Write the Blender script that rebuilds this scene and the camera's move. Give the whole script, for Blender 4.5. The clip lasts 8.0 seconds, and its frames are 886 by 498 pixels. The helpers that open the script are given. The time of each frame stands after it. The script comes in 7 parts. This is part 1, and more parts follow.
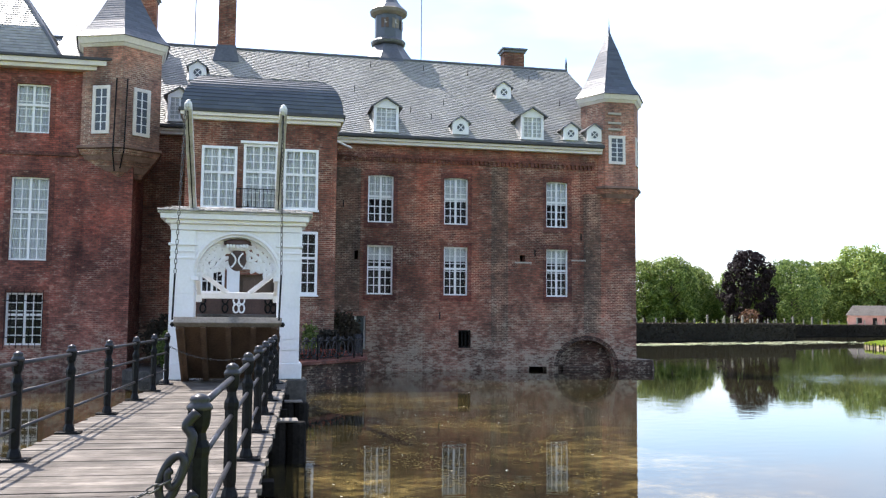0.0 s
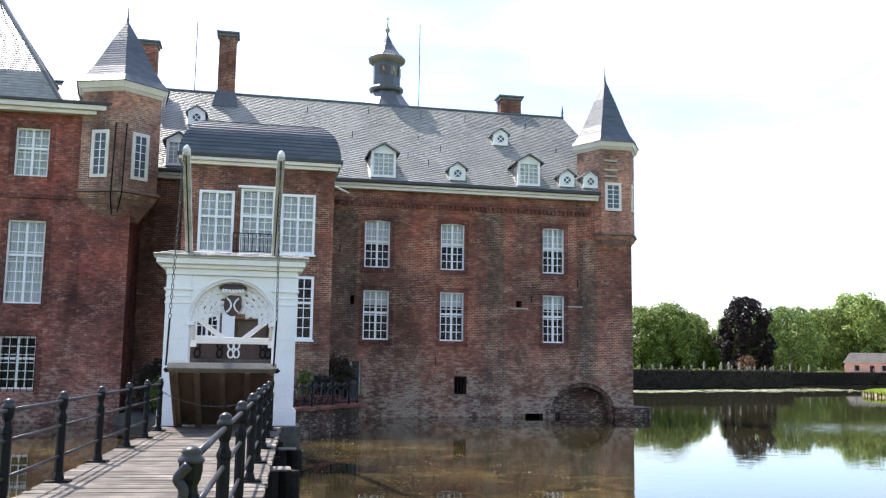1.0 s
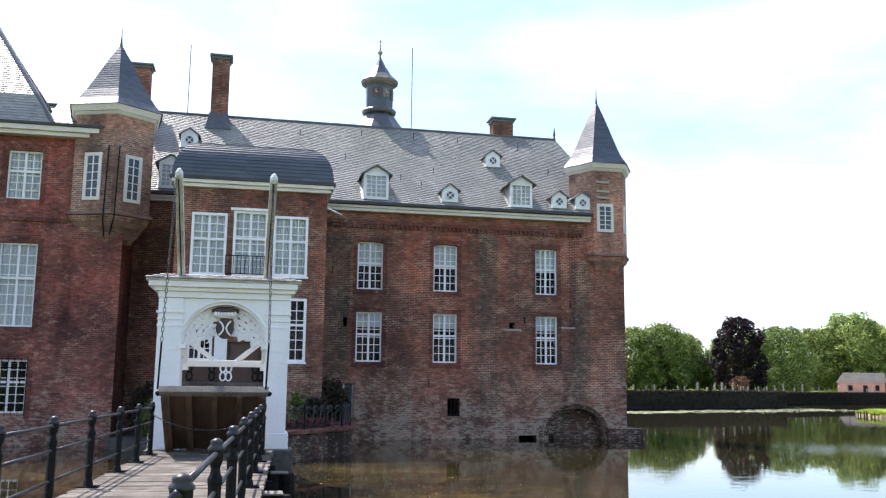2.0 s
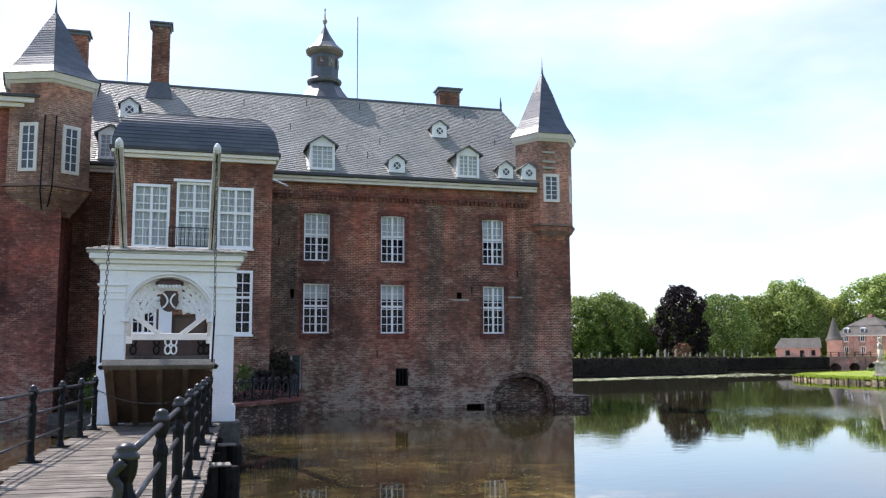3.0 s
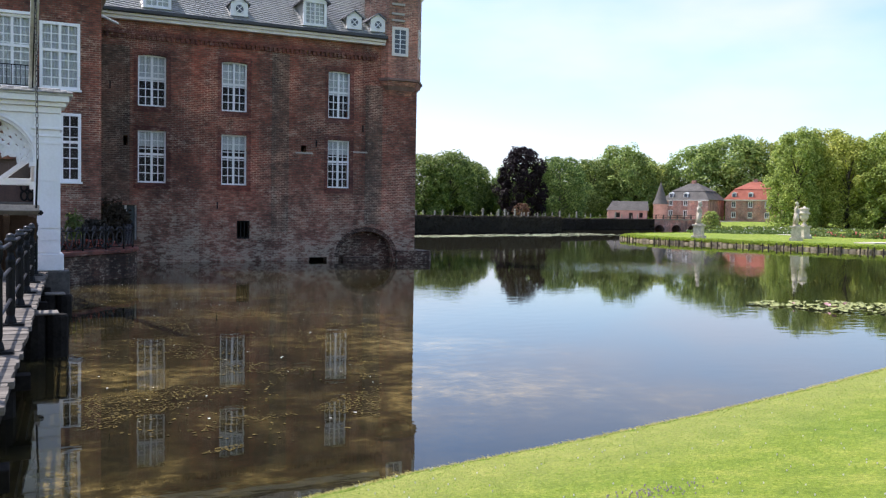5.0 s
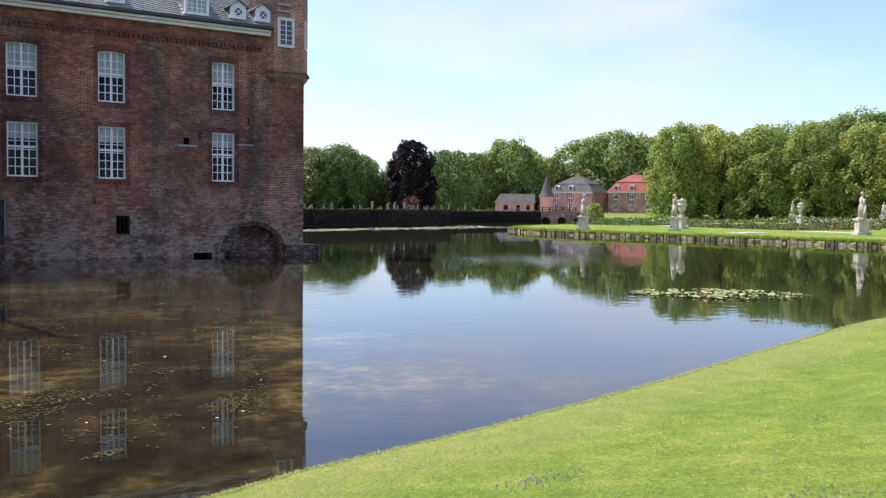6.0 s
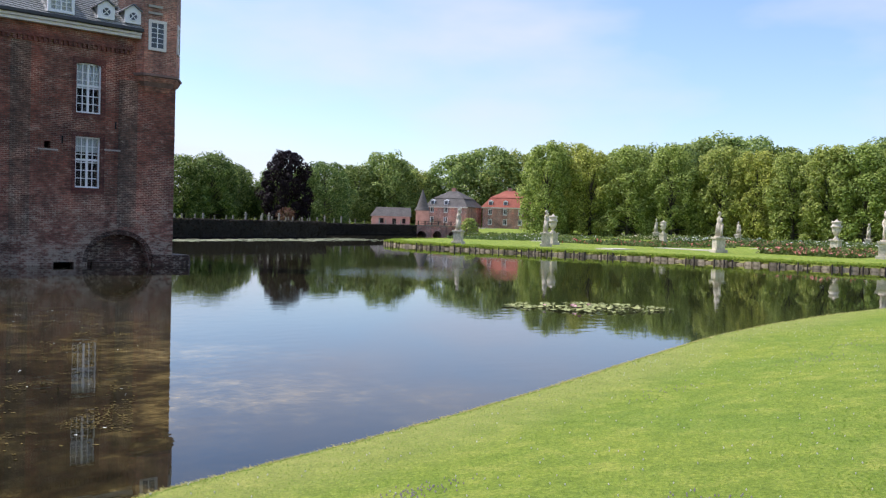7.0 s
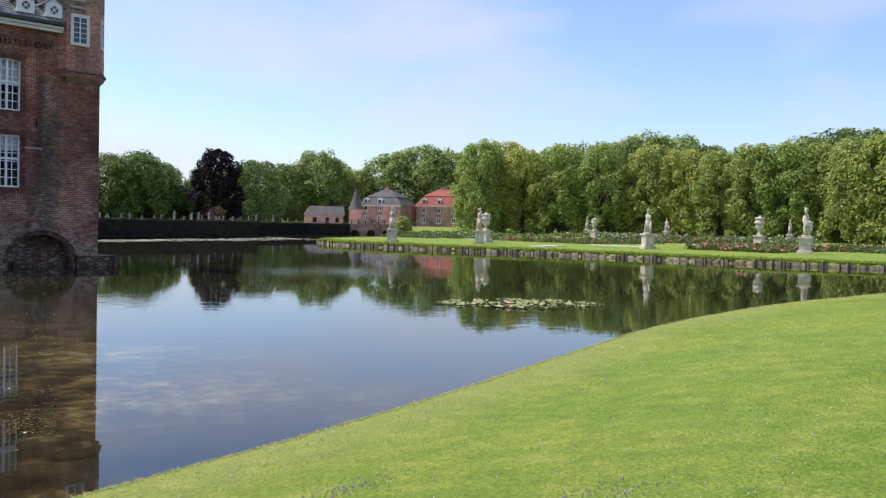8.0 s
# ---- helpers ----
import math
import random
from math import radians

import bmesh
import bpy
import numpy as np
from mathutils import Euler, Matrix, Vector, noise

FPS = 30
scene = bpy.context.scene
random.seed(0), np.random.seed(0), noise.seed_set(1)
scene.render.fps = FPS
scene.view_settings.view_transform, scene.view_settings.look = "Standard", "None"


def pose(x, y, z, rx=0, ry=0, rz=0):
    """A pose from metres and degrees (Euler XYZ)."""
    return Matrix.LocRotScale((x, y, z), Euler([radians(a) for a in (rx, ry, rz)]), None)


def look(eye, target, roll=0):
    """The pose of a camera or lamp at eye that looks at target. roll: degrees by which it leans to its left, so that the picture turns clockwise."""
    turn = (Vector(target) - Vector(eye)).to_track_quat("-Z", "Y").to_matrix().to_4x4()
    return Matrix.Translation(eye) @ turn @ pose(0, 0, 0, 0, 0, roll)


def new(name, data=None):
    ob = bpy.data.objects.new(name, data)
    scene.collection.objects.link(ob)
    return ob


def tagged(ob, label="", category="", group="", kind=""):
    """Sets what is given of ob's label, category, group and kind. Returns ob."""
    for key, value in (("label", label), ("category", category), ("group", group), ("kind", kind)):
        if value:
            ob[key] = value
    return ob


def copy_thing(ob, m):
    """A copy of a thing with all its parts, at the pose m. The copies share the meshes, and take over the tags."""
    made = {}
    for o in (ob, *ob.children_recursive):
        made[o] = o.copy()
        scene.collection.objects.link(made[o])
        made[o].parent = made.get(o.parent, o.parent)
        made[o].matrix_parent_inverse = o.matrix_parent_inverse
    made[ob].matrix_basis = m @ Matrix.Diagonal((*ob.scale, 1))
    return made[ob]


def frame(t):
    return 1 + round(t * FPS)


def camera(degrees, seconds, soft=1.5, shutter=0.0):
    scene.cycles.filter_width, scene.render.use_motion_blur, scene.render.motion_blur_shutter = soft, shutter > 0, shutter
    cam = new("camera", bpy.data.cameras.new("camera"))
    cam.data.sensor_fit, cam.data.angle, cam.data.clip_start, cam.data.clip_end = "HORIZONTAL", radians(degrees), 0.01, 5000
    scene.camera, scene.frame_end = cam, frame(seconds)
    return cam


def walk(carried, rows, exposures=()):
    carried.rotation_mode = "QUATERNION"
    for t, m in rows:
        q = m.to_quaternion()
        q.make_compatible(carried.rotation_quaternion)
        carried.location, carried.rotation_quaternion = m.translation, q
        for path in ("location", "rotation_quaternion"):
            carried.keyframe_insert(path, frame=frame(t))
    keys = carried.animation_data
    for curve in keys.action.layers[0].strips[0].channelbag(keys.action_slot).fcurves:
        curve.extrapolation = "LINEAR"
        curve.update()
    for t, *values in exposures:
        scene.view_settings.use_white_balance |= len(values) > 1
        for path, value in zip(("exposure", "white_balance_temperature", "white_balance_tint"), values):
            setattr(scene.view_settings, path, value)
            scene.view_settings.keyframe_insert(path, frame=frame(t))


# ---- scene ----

# ---- camera ----
cam = camera(53.0, 8.0, soft=1.25)
walk(cam, [
    (0, pose(-0.000, 0.000, 2.400, 94.355, -0.468, -11.642)),
    (0.5, pose(-0.004, 0.027, 2.415, 95.534, -0.616, -11.950)),
    (1, pose(0.002, 0.018, 2.444, 97.222, -0.787, -11.907)),
    (2.5, pose(0.016, -0.040, 2.473, 98.610, -0.346, -13.192)),
    (3, pose(0.023, -0.035, 2.434, 96.738, 0.274, -15.611)),
    (3.5, pose(0.033, -0.034, 2.395, 94.104, -0.077, -17.109)),
    (4, pose(0.047, 0.002, 2.360, 90.916, 0.211, -19.427)),
    (4.5, pose(0.070, -0.066, 2.358, 88.523, -0.785, -22.314)),
    (6, pose(0.128, -0.037, 2.359, 87.258, -0.674, -32.623)),
    (6.5, pose(0.139, 0.005, 2.346, 88.054, -1.431, -36.678)),
    (7, pose(0.134, 0.005, 2.339, 88.270, -1.704, -40.609)),
    (7.5, pose(0.148, 0.016, 2.336, 88.258, -1.604, -42.886)),
    (8, pose(0.170, -0.001, 2.308, 88.294, -1.360, -44.868)),
], exposures=[(0.0, 1.45, 6480, 14), (1.1, 1.45, 6460, 14), (2.5, 1.15, 6390, 15), (4.5, 0.92, 6210, 16), (6.5, 0.68, 6020, 18), (8.0, 0.48, 5980, 18)])

# ---- world and sun ----
SUN = Vector((-0.285, 0.455, 0.843)).normalized()
world = bpy.data.worlds.new("sky")
scene.world = world
world.use_nodes = True
wn, wl = world.node_tree.nodes, world.node_tree.links
wn.clear()
w_out = wn.new("ShaderNodeOutputWorld")
w_bg = wn.new("ShaderNodeBackground")
w_bg.inputs["Strength"].default_value = 0.132
w_sky = wn.new("ShaderNodeTexSky")
w_sky.sky_type = "NISHITA"
w_sky.sun_disc = False
w_sky.sun_elevation = math.asin(SUN.z)
w_sky.sun_rotation = math.atan2(SUN.x, SUN.y)
w_sky.dust_density = 0.9
w_sky.ozone_density = 2.6
w_co = wn.new("ShaderNodeTexCoord")
w_map = wn.new("ShaderNodeMapping")
w_map.inputs["Scale"].default_value = (1.9, 1.9, 5.5)
w_noise = wn.new("ShaderNodeTexNoise")
w_noise.inputs["Scale"].default_value = 1.7
w_noise.inputs["Detail"].default_value = 5.0
w_noise.inputs["Roughness"].default_value = 0.47
w_ramp = wn.new("ShaderNodeValToRGB")
w_ramp.color_ramp.elements[0].position = 0.44
w_ramp.color_ramp.elements[1].position = 0.72
w_ramp.color_ramp.elements[1].color = (0.75, 0.75, 0.75, 1)
w_mix = wn.new("ShaderNodeMix")
w_mix.data_type = "RGBA"
w_mix.inputs["B"].default_value = (4.4, 4.45, 4.85, 1)
wl.new(w_co.outputs["Generated"], w_map.inputs["Vector"])
wl.new(w_map.outputs["Vector"], w_noise.inputs["Vector"])
wl.new(w_noise.outputs["Fac"], w_ramp.inputs["Fac"])
wl.new(w_ramp.outputs["Color"], w_mix.inputs["Factor"])
wl.new(w_sky.outputs["Color"], w_mix.inputs["A"])
wl.new(w_mix.outputs["Result"], w_bg.inputs["Color"])
wl.new(w_bg.outputs["Background"], w_out.inputs["Surface"])

sun_data = bpy.data.lights.new("sun", "SUN")
sun_data.energy, sun_data.angle, sun_data.color = 3.3, radians(0.55), (1.0, 0.95, 0.87)
sun_lamp = new("sun", sun_data)
sun_lamp.matrix_world = look(SUN * 80, (0, 0, 0))


# ---- materials ----
def base_material(name, rough=0.7, metal=0.0, spec=0.5):
    m = bpy.data.materials.new(name)
    m.use_nodes = True
    b = m.node_tree.nodes["Principled BSDF"]
    b.inputs["Roughness"].default_value = rough
    b.inputs["Metallic"].default_value = metal
    b.inputs["Specular IOR Level"].default_value = spec
    return m, m.node_tree.nodes, m.node_tree.links, b


def ramp_node(n, stops):
    r = n.new("ShaderNodeValToRGB")
    e = r.color_ramp.elements
    while len(e) < len(stops):
        e.new(0.5)
    for k, (p, c) in enumerate(stops):
        e[k].position = p
        e[k].color = (*c, 1) if len(c) == 3 else c
    return r


def noise_node(n, l, vec, scale, detail=4.0, rough=0.55):
    t = n.new("ShaderNodeTexNoise")
    t.inputs["Scale"].default_value = scale
    t.inputs["Detail"].default_value = detail
    t.inputs["Roughness"].default_value = rough
    if vec is not None:
        l.new(vec, t.inputs["Vector"])
    return t


def mix_node(n, l, fac, a, b, mode="MIX"):
    x = n.new("ShaderNodeMix")
    x.data_type, x.blend_type = "RGBA", mode
    for sock, val in (("Factor", fac), ("A", a), ("B", b)):
        if isinstance(val, (int, float)):
            x.inputs[sock].default_value = val
        elif isinstance(val, tuple):
            x.inputs[sock].default_value = (*val, 1)
        else:
            l.new(val, x.inputs[sock])
    return x.outputs["Result"]


def bump_to(n, l, b, height, strength=0.3, dist=0.02):
    k = n.new("ShaderNodeBump")
    k.inputs["Strength"].default_value = strength
    k.inputs["Distance"].default_value = dist
    l.new(height, k.inputs["Height"])
    l.new(k.outputs["Normal"], b.inputs["Normal"])


def mottled(name, c1, c2, scale=3.0, fine=40.0, rough=0.7, metal=0.0, bump=0.2, dist=0.01, spec=0.5, island=0.0):
    """A surface in two tones, with large stains and fine grain."""
    m, n, l, b = base_material(name, rough, metal, spec)
    co = n.new("ShaderNodeTexCoord").outputs["Object"]
    big = noise_node(n, l, co, scale)
    small = noise_node(n, l, co, fine)
    add = n.new("ShaderNodeMath")
    add.operation = "MULTIPLY_ADD"
    add.inputs[1].default_value = 0.45
    l.new(small.outputs["Fac"], add.inputs[0])
    half = n.new("ShaderNodeMath")
    half.operation = "MULTIPLY"
    half.inputs[1].default_value = 0.55
    l.new(big.outputs["Fac"], half.inputs[0])
    l.new(half.outputs[0], add.inputs[2])
    r = ramp_node(n, [(0.36, c1), (0.64, c2)])
    l.new(add.outputs[0], r.inputs["Fac"])
    col = r.outputs["Color"]
    if island:
        info = n.new("ShaderNodeObjectInfo")
        geo = n.new("ShaderNodeNewGeometry")
        tot = n.new("ShaderNodeMath")
        l.new(info.outputs["Random"], tot.inputs[0])
        l.new(geo.outputs["Random Per Island"], tot.inputs[1])
        fr = n.new("ShaderNodeMath")
        fr.operation = "FRACT"
        l.new(tot.outputs[0], fr.inputs[0])
        rr = ramp_node(n, [(0.0, (1 - island,) * 3), (1.0, (1.0 + island * 0.6,) * 3)])
        l.new(fr.outputs[0], rr.inputs["Fac"])
        col = mix_node(n, l, 1.0, col, rr.outputs["Color"], "MULTIPLY")
    l.new(col, b.inputs["Base Color"])
    if bump:
        bump_to(n, l, b, add.outputs[0], bump, dist)
    return m


def brick_material(name, c1, c2, mortar, lime=0.0, width=0.24, row=0.078, bloom=(0.38, 0.325, 0.25)):
    """Weathered brickwork; lime gives pale worn patches on the lowest courses."""
    m, n, l, b = base_material(name, 0.85, 0, 0.25)
    co = n.new("ShaderNodeTexCoord").outputs["Object"]
    sep = n.new("ShaderNodeSeparateXYZ")
    l.new(co, sep.inputs[0])
    add = n.new("ShaderNodeMath")
    l.new(sep.outputs["X"], add.inputs[0])
    l.new(sep.outputs["Y"], add.inputs[1])
    comb = n.new("ShaderNodeCombineXYZ")
    l.new(add.outputs[0], comb.inputs["X"])
    l.new(sep.outputs["Z"], comb.inputs["Y"])
    br = n.new("ShaderNodeTexBrick")
    br.inputs["Scale"].default_value = 1.0
    br.inputs["Brick Width"].default_value = width
    br.inputs["Row Height"].default_value = row
    br.inputs["Mortar Size"].default_value = 0.012
    br.inputs["Mortar Smooth"].default_value = 0.25
    br.inputs["Bias"].default_value = -0.1
    br.inputs["Color1"].default_value = (*c1, 1)
    br.inputs["Color2"].default_value = (*c2, 1)
    l.new(comb.outputs[0], br.inputs["Vector"])
    worn = noise_node(n, l, co, 0.55, 5, 0.6)
    rm = ramp_node(n, [(0.4, tuple(v * 0.5 for v in mortar)), (0.52, mortar), (0.64, tuple(min(1.0, v * 1.75) for v in mortar))])
    l.new(worn.outputs["Fac"], rm.inputs["Fac"])
    l.new(rm.outputs["Color"], br.inputs["Mortar"])
    big = noise_node(n, l, co, 0.35, 6, 0.62)
    mid = noise_node(n, l, co, 1.9, 5, 0.65)
    r1 = ramp_node(n, [(0.32, (0.5, 0.52, 0.54)), (0.47, (0.88, 0.9, 0.9)), (0.55, (1.08, 1.0, 0.97)), (0.68, (1.4, 1.08, 1.0))])
    l.new(big.outputs["Fac"], r1.inputs["Fac"])
    c = mix_node(n, l, 0.9, br.outputs["Color"], r1.outputs["Color"], "MULTIPLY")
    r2 = ramp_node(n, [(0.3, (0.62, 0.64, 0.66)), (0.6, (1.12, 1.08, 1.02))])
    l.new(mid.outputs["Fac"], r2.inputs["Fac"])
    c = mix_node(n, l, 0.85, c, r2.outputs["Color"], "MULTIPLY")
    # upright grey bands where rain and old pipes ran, and rebuilt redder fields
    mpv = n.new("ShaderNodeMapping")
    mpv.inputs["Scale"].default_value = (0.8, 0.8, 0.07)
    l.new(co, mpv.inputs["Vector"])
    runs = noise_node(n, l, mpv.outputs[0], 1.0, 3.0, 0.45)
    r5 = ramp_node(n, [(0.36, (0.58, 0.6, 0.62)), (0.43, (0.95, 0.97, 0.97)), (0.55, (1.0, 1.0, 1.0)), (0.66, (1.2, 1.05, 1.0))])
    l.new(runs.outputs["Fac"], r5.inputs["Fac"])
    c = mix_node(n, l, 0.85, c, r5.outputs["Color"], "MULTIPLY")
    # brick by brick: burnt headers and pale ones
    mpb = n.new("ShaderNodeMapping")
    mpb.inputs["Scale"].default_value = (4.4, 4.4, 11.0)
    l.new(co, mpb.inputs["Vector"])
    each = noise_node(n, l, mpb.outputs[0], 1.0, 4.0, 0.72)
    r4 = ramp_node(n, [(0.33, (0.5, 0.5, 0.52)), (0.5, (1, 1, 1)), (0.68, (1.65, 1.5, 1.4))])
    l.new(each.outputs["Fac"], r4.inputs["Fac"])
    c = mix_node(n, l, 0.85, c, r4.outputs["Color"], "MULTIPLY")
    # pale bloom of salts and worn mortar, scattered, densest on the old lower courses
    spots = noise_node(n, l, co, 1.1, 9, 0.75)
    fall = n.new("ShaderNodeMapRange")
    fall.inputs["From Min"].default_value = 0.2
    fall.inputs["From Max"].default_value = 3.6
    fall.inputs["To Min"].default_value = 0.13 * lime
    fall.inputs["To Max"].default_value = 0.0
    l.new(sep.outputs["Z"], fall.inputs["Value"])
    both = n.new("ShaderNodeMath")
    both.operation = "MULTIPLY_ADD"
    both.inputs[1].default_value = 0.62
    l.new(each.outputs["Fac"], both.inputs[0])
    part_of = n.new("ShaderNodeMath")
    part_of.operation = "MULTIPLY"
    part_of.inputs[1].default_value = 0.4
    l.new(spots.outputs["Fac"], part_of.inputs[0])
    l.new(part_of.outputs[0], both.inputs[2])
    sm = n.new("ShaderNodeMath")
    l.new(both.outputs[0], sm.inputs[0])
    l.new(fall.outputs[0], sm.inputs[1])
    r3 = ramp_node(n, [(0.57, (0, 0, 0)), (0.66, (0.7, 0.7, 0.7))])
    l.new(sm.outputs[0], r3.inputs["Fac"])
    grey = n.new("ShaderNodeMapRange")
    grey.inputs["From Min"].default_value = 0.0
    grey.inputs["From Max"].default_value = 5.0
    grey.inputs["To Min"].default_value = 0.7 * lime
    grey.inputs["To Max"].default_value = 0.0
    wob = n.new("ShaderNodeMath")
    wob.operation = "MULTIPLY_ADD"
    wob.inputs[1].default_value = 5.0
    l.new(spots.outputs["Fac"], wob.inputs[0])
    drop = n.new("ShaderNodeMath")
    drop.operation = "SUBTRACT"
    drop.inputs[1].default_value = 2.3
    l.new(sep.outputs["Z"], drop.inputs[0])
    l.new(drop.outputs[0], wob.inputs[2])
    l.new(wob.outputs[0], grey.inputs["Value"])
    hs = n.new("ShaderNodeHueSaturation")
    hs.inputs["Saturation"].default_value = 0.6
    hs.inputs["Value"].default_value = 0.92
    l.new(c, hs.inputs["Color"])
    c = mix_node(n, l, grey.outputs[0], c, mix_node(n, l, 1.0, hs.outputs["Color"], (1.06, 1.06, 0.88), "MULTIPLY"))
    c = mix_node(n, l, r3.outputs["Color"], c, bloom)
    l.new(c, b.inputs["Base Color"])
    hm = n.new("ShaderNodeMath")
    hm.operation = "MULTIPLY_ADD"
    hm.inputs[1].default_value = 0.5
    l.new(mid.outputs["Fac"], hm.inputs[0])
    inv = n.new("ShaderNodeMath")
    inv.operation = "SUBTRACT"
    inv.inputs[0].default_value = 1.0
    l.new(br.outputs["Fac"], inv.inputs[1])
    l.new(inv.outputs[0], hm.inputs[2])
    bump_to(n, l, b, hm.outputs[0], 0.6, 0.02)
    return m


def slate_material(name, c1, c2, rough=0.42):
    m, n, l, b = base_material(name, rough, 0, 0.5)
    co = n.new("ShaderNodeTexCoord").outputs["Object"]
    geo = n.new("ShaderNodeNewGeometry")
    r = ramp_node(n, [(0.0, c1), (1.0, c2)])
    l.new(geo.outputs["Random Per Island"], r.inputs["Fac"])
    big = noise_node(n, l, co, 0.5, 5, 0.6)
    r1 = ramp_node(n, [(0.3, (0.78, 0.8, 0.82)), (0.65, (1.1, 1.1, 1.08))])
    l.new(big.outputs["Fac"], r1.inputs["Fac"])
    c = mix_node(n, l, 0.9, r.outputs["Color"], r1.outputs["Color"], "MULTIPLY")
    l.new(c, b.inputs["Base Color"])
    fine = noise_node(n, l, co, 9.0, 5, 0.6)
    bump_to(n, l, b, fine.outputs["Fac"], 0.35, 0.02)
    rr = ramp_node(n, [(0.3, (rough - 0.1,) * 3), (0.7, (rough + 0.15,) * 3)])
    l.new(fine.outputs["Fac"], rr.inputs["Fac"])
    l.new(rr.outputs["Color"], b.inputs["Roughness"])
    return m


def leaf_material(name, c1, c2, c3):
    m, n, l, b = base_material(name, 0.6, 0, 0.25)
    geo = n.new("ShaderNodeNewGeometry")
    r = ramp_node(n, [(0.0, c1), (0.55, c2), (1.0, c3)])
    l.new(geo.outputs["Random Per Island"], r.inputs["Fac"])
    info = n.new("ShaderNodeObjectInfo")
    rr = ramp_node(n, [(0.0, (0.86, 0.95, 0.9)), (0.5, (1, 1, 1)), (1.0, (1.14, 1.06, 0.86))])
    l.new(info.outputs["Random"], rr.inputs["Fac"])
    c = mix_node(n, l, 1.0, r.outputs["Color"], rr.outputs["Color"], "MULTIPLY")
    l.new(c, b.inputs["Base Color"])
    tr = n.new("ShaderNodeBsdfTranslucent")
    l.new(c, tr.inputs["Color"])
    mx = n.new("ShaderNodeMixShader")
    mx.inputs[0].default_value = 0.47
    l.new(b.outputs[0], mx.inputs[1])
    l.new(tr.outputs[0], mx.inputs[2])
    l.new(mx.outputs[0], n["Material Output"].inputs["Surface"])
    return m


BRICK = brick_material("brick", (0.258, 0.092, 0.064), (0.16, 0.068, 0.05), (0.27, 0.2, 0.15), 0.85)
BRICK_GREY = brick_material("brick_grey", (0.15, 0.088, 0.066), (0.1, 0.066, 0.052), (0.25, 0.2, 0.155), 0.6)
BRICK_PALE = brick_material("brick_pale", (0.43, 0.22, 0.165), (0.28, 0.142, 0.108), (0.37, 0.29, 0.23), 0.0)
BRICK_RED = brick_material("brick_red", (0.3, 0.095, 0.072), (0.19, 0.066, 0.054), (0.23, 0.135, 0.11), 0.7)
BRICK_DARK = brick_material("brick_damp", (0.085, 0.042, 0.031), (0.046, 0.029, 0.022), (0.1, 0.08, 0.064), 0.3)
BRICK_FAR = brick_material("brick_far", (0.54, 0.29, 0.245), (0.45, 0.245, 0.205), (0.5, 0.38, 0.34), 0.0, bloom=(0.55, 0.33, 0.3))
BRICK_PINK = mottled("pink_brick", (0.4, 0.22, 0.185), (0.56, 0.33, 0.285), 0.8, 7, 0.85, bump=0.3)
BRICK_EDGE = brick_material("brick_edge", (0.19, 0.068, 0.052), (0.125, 0.052, 0.043), (0.15, 0.085, 0.07), 0.0, 0.12, 0.078)
EDGE_STONE = mottled("edge_stone", (0.13, 0.1, 0.05), (0.6, 0.48, 0.29), 1.6, 7, 0.85, bump=0.5, island=0.5)
SHINGLE = mottled("bleached_shingle", (0.22, 0.205, 0.185), (0.44, 0.42, 0.385), 3, 20, 0.75, bump=0.3, island=0.25)
STONE = mottled("sandstone", (0.3, 0.27, 0.23), (0.46, 0.42, 0.36), 1.2, 14, 0.8, bump=0.3)
STATUE = mottled("statue_stone", (0.38, 0.325, 0.235), (0.74, 0.65, 0.5), 2.6, 12, 0.8, bump=0.3)
POST_STONE = mottled("post_stone", (0.2, 0.18, 0.14), (0.42, 0.38, 0.31), 1.2, 9, 0.85, bump=0.3)
BRICK_STRING = mottled("moulded_brick", (0.15, 0.085, 0.066), (0.27, 0.17, 0.135), 2.0, 12, 0.85, bump=0.4)
DARK_STONE = mottled("dark_stone", (0.035, 0.032, 0.028), (0.11, 0.1, 0.088), 1.5, 12, 0.85, bump=0.5, dist=0.03)
SLATE = slate_material("slate", (0.222, 0.22, 0.205), (0.306, 0.304, 0.285), 0.45)
SLATE_DARK = slate_material("slate_dark", (0.055, 0.066, 0.085), (0.085, 0.1, 0.125), 0.42)
LEAD = mottled("lead", (0.07, 0.075, 0.085), (0.13, 0.135, 0.145), 1.0, 10, 0.45, 0.2)
GUTTER = mottled("gutter", (0.02, 0.02, 0.023), (0.05, 0.05, 0.055), 2, 20, 0.5)
WHITE = mottled("white_paint", (0.78, 0.78, 0.77), (0.88, 0.88, 0.88), 1.3, 16, 0.5, bump=0.08)
CREAM = mottled("cream_paint", (0.64, 0.585, 0.52), (0.8, 0.745, 0.68), 1.1, 14, 0.6, bump=0.1)
WHITE_DULL = mottled("weathered_white", (0.42, 0.42, 0.4), (0.72, 0.72, 0.7), 3, 20, 0.6, bump=0.2)
IRON = mottled("iron_paint", (0.005, 0.005, 0.006), (0.013, 0.014, 0.015), 5, 40, 0.34, bump=0.1, spec=0.1)
IRON_GREY = mottled("iron_grey", (0.016, 0.016, 0.019), (0.046, 0.046, 0.052), 6, 50, 0.36, bump=0.1, spec=0.35)
IRON_SCROLL = mottled("iron_scroll", (0.008, 0.008, 0.011), (0.022, 0.022, 0.027), 6, 50, 0.36, bump=0.1, spec=0.35)
STEEL = mottled("chain_steel", (0.05, 0.048, 0.045), (0.14, 0.135, 0.13), 8, 60, 0.45, 0.7, bump=0.1)


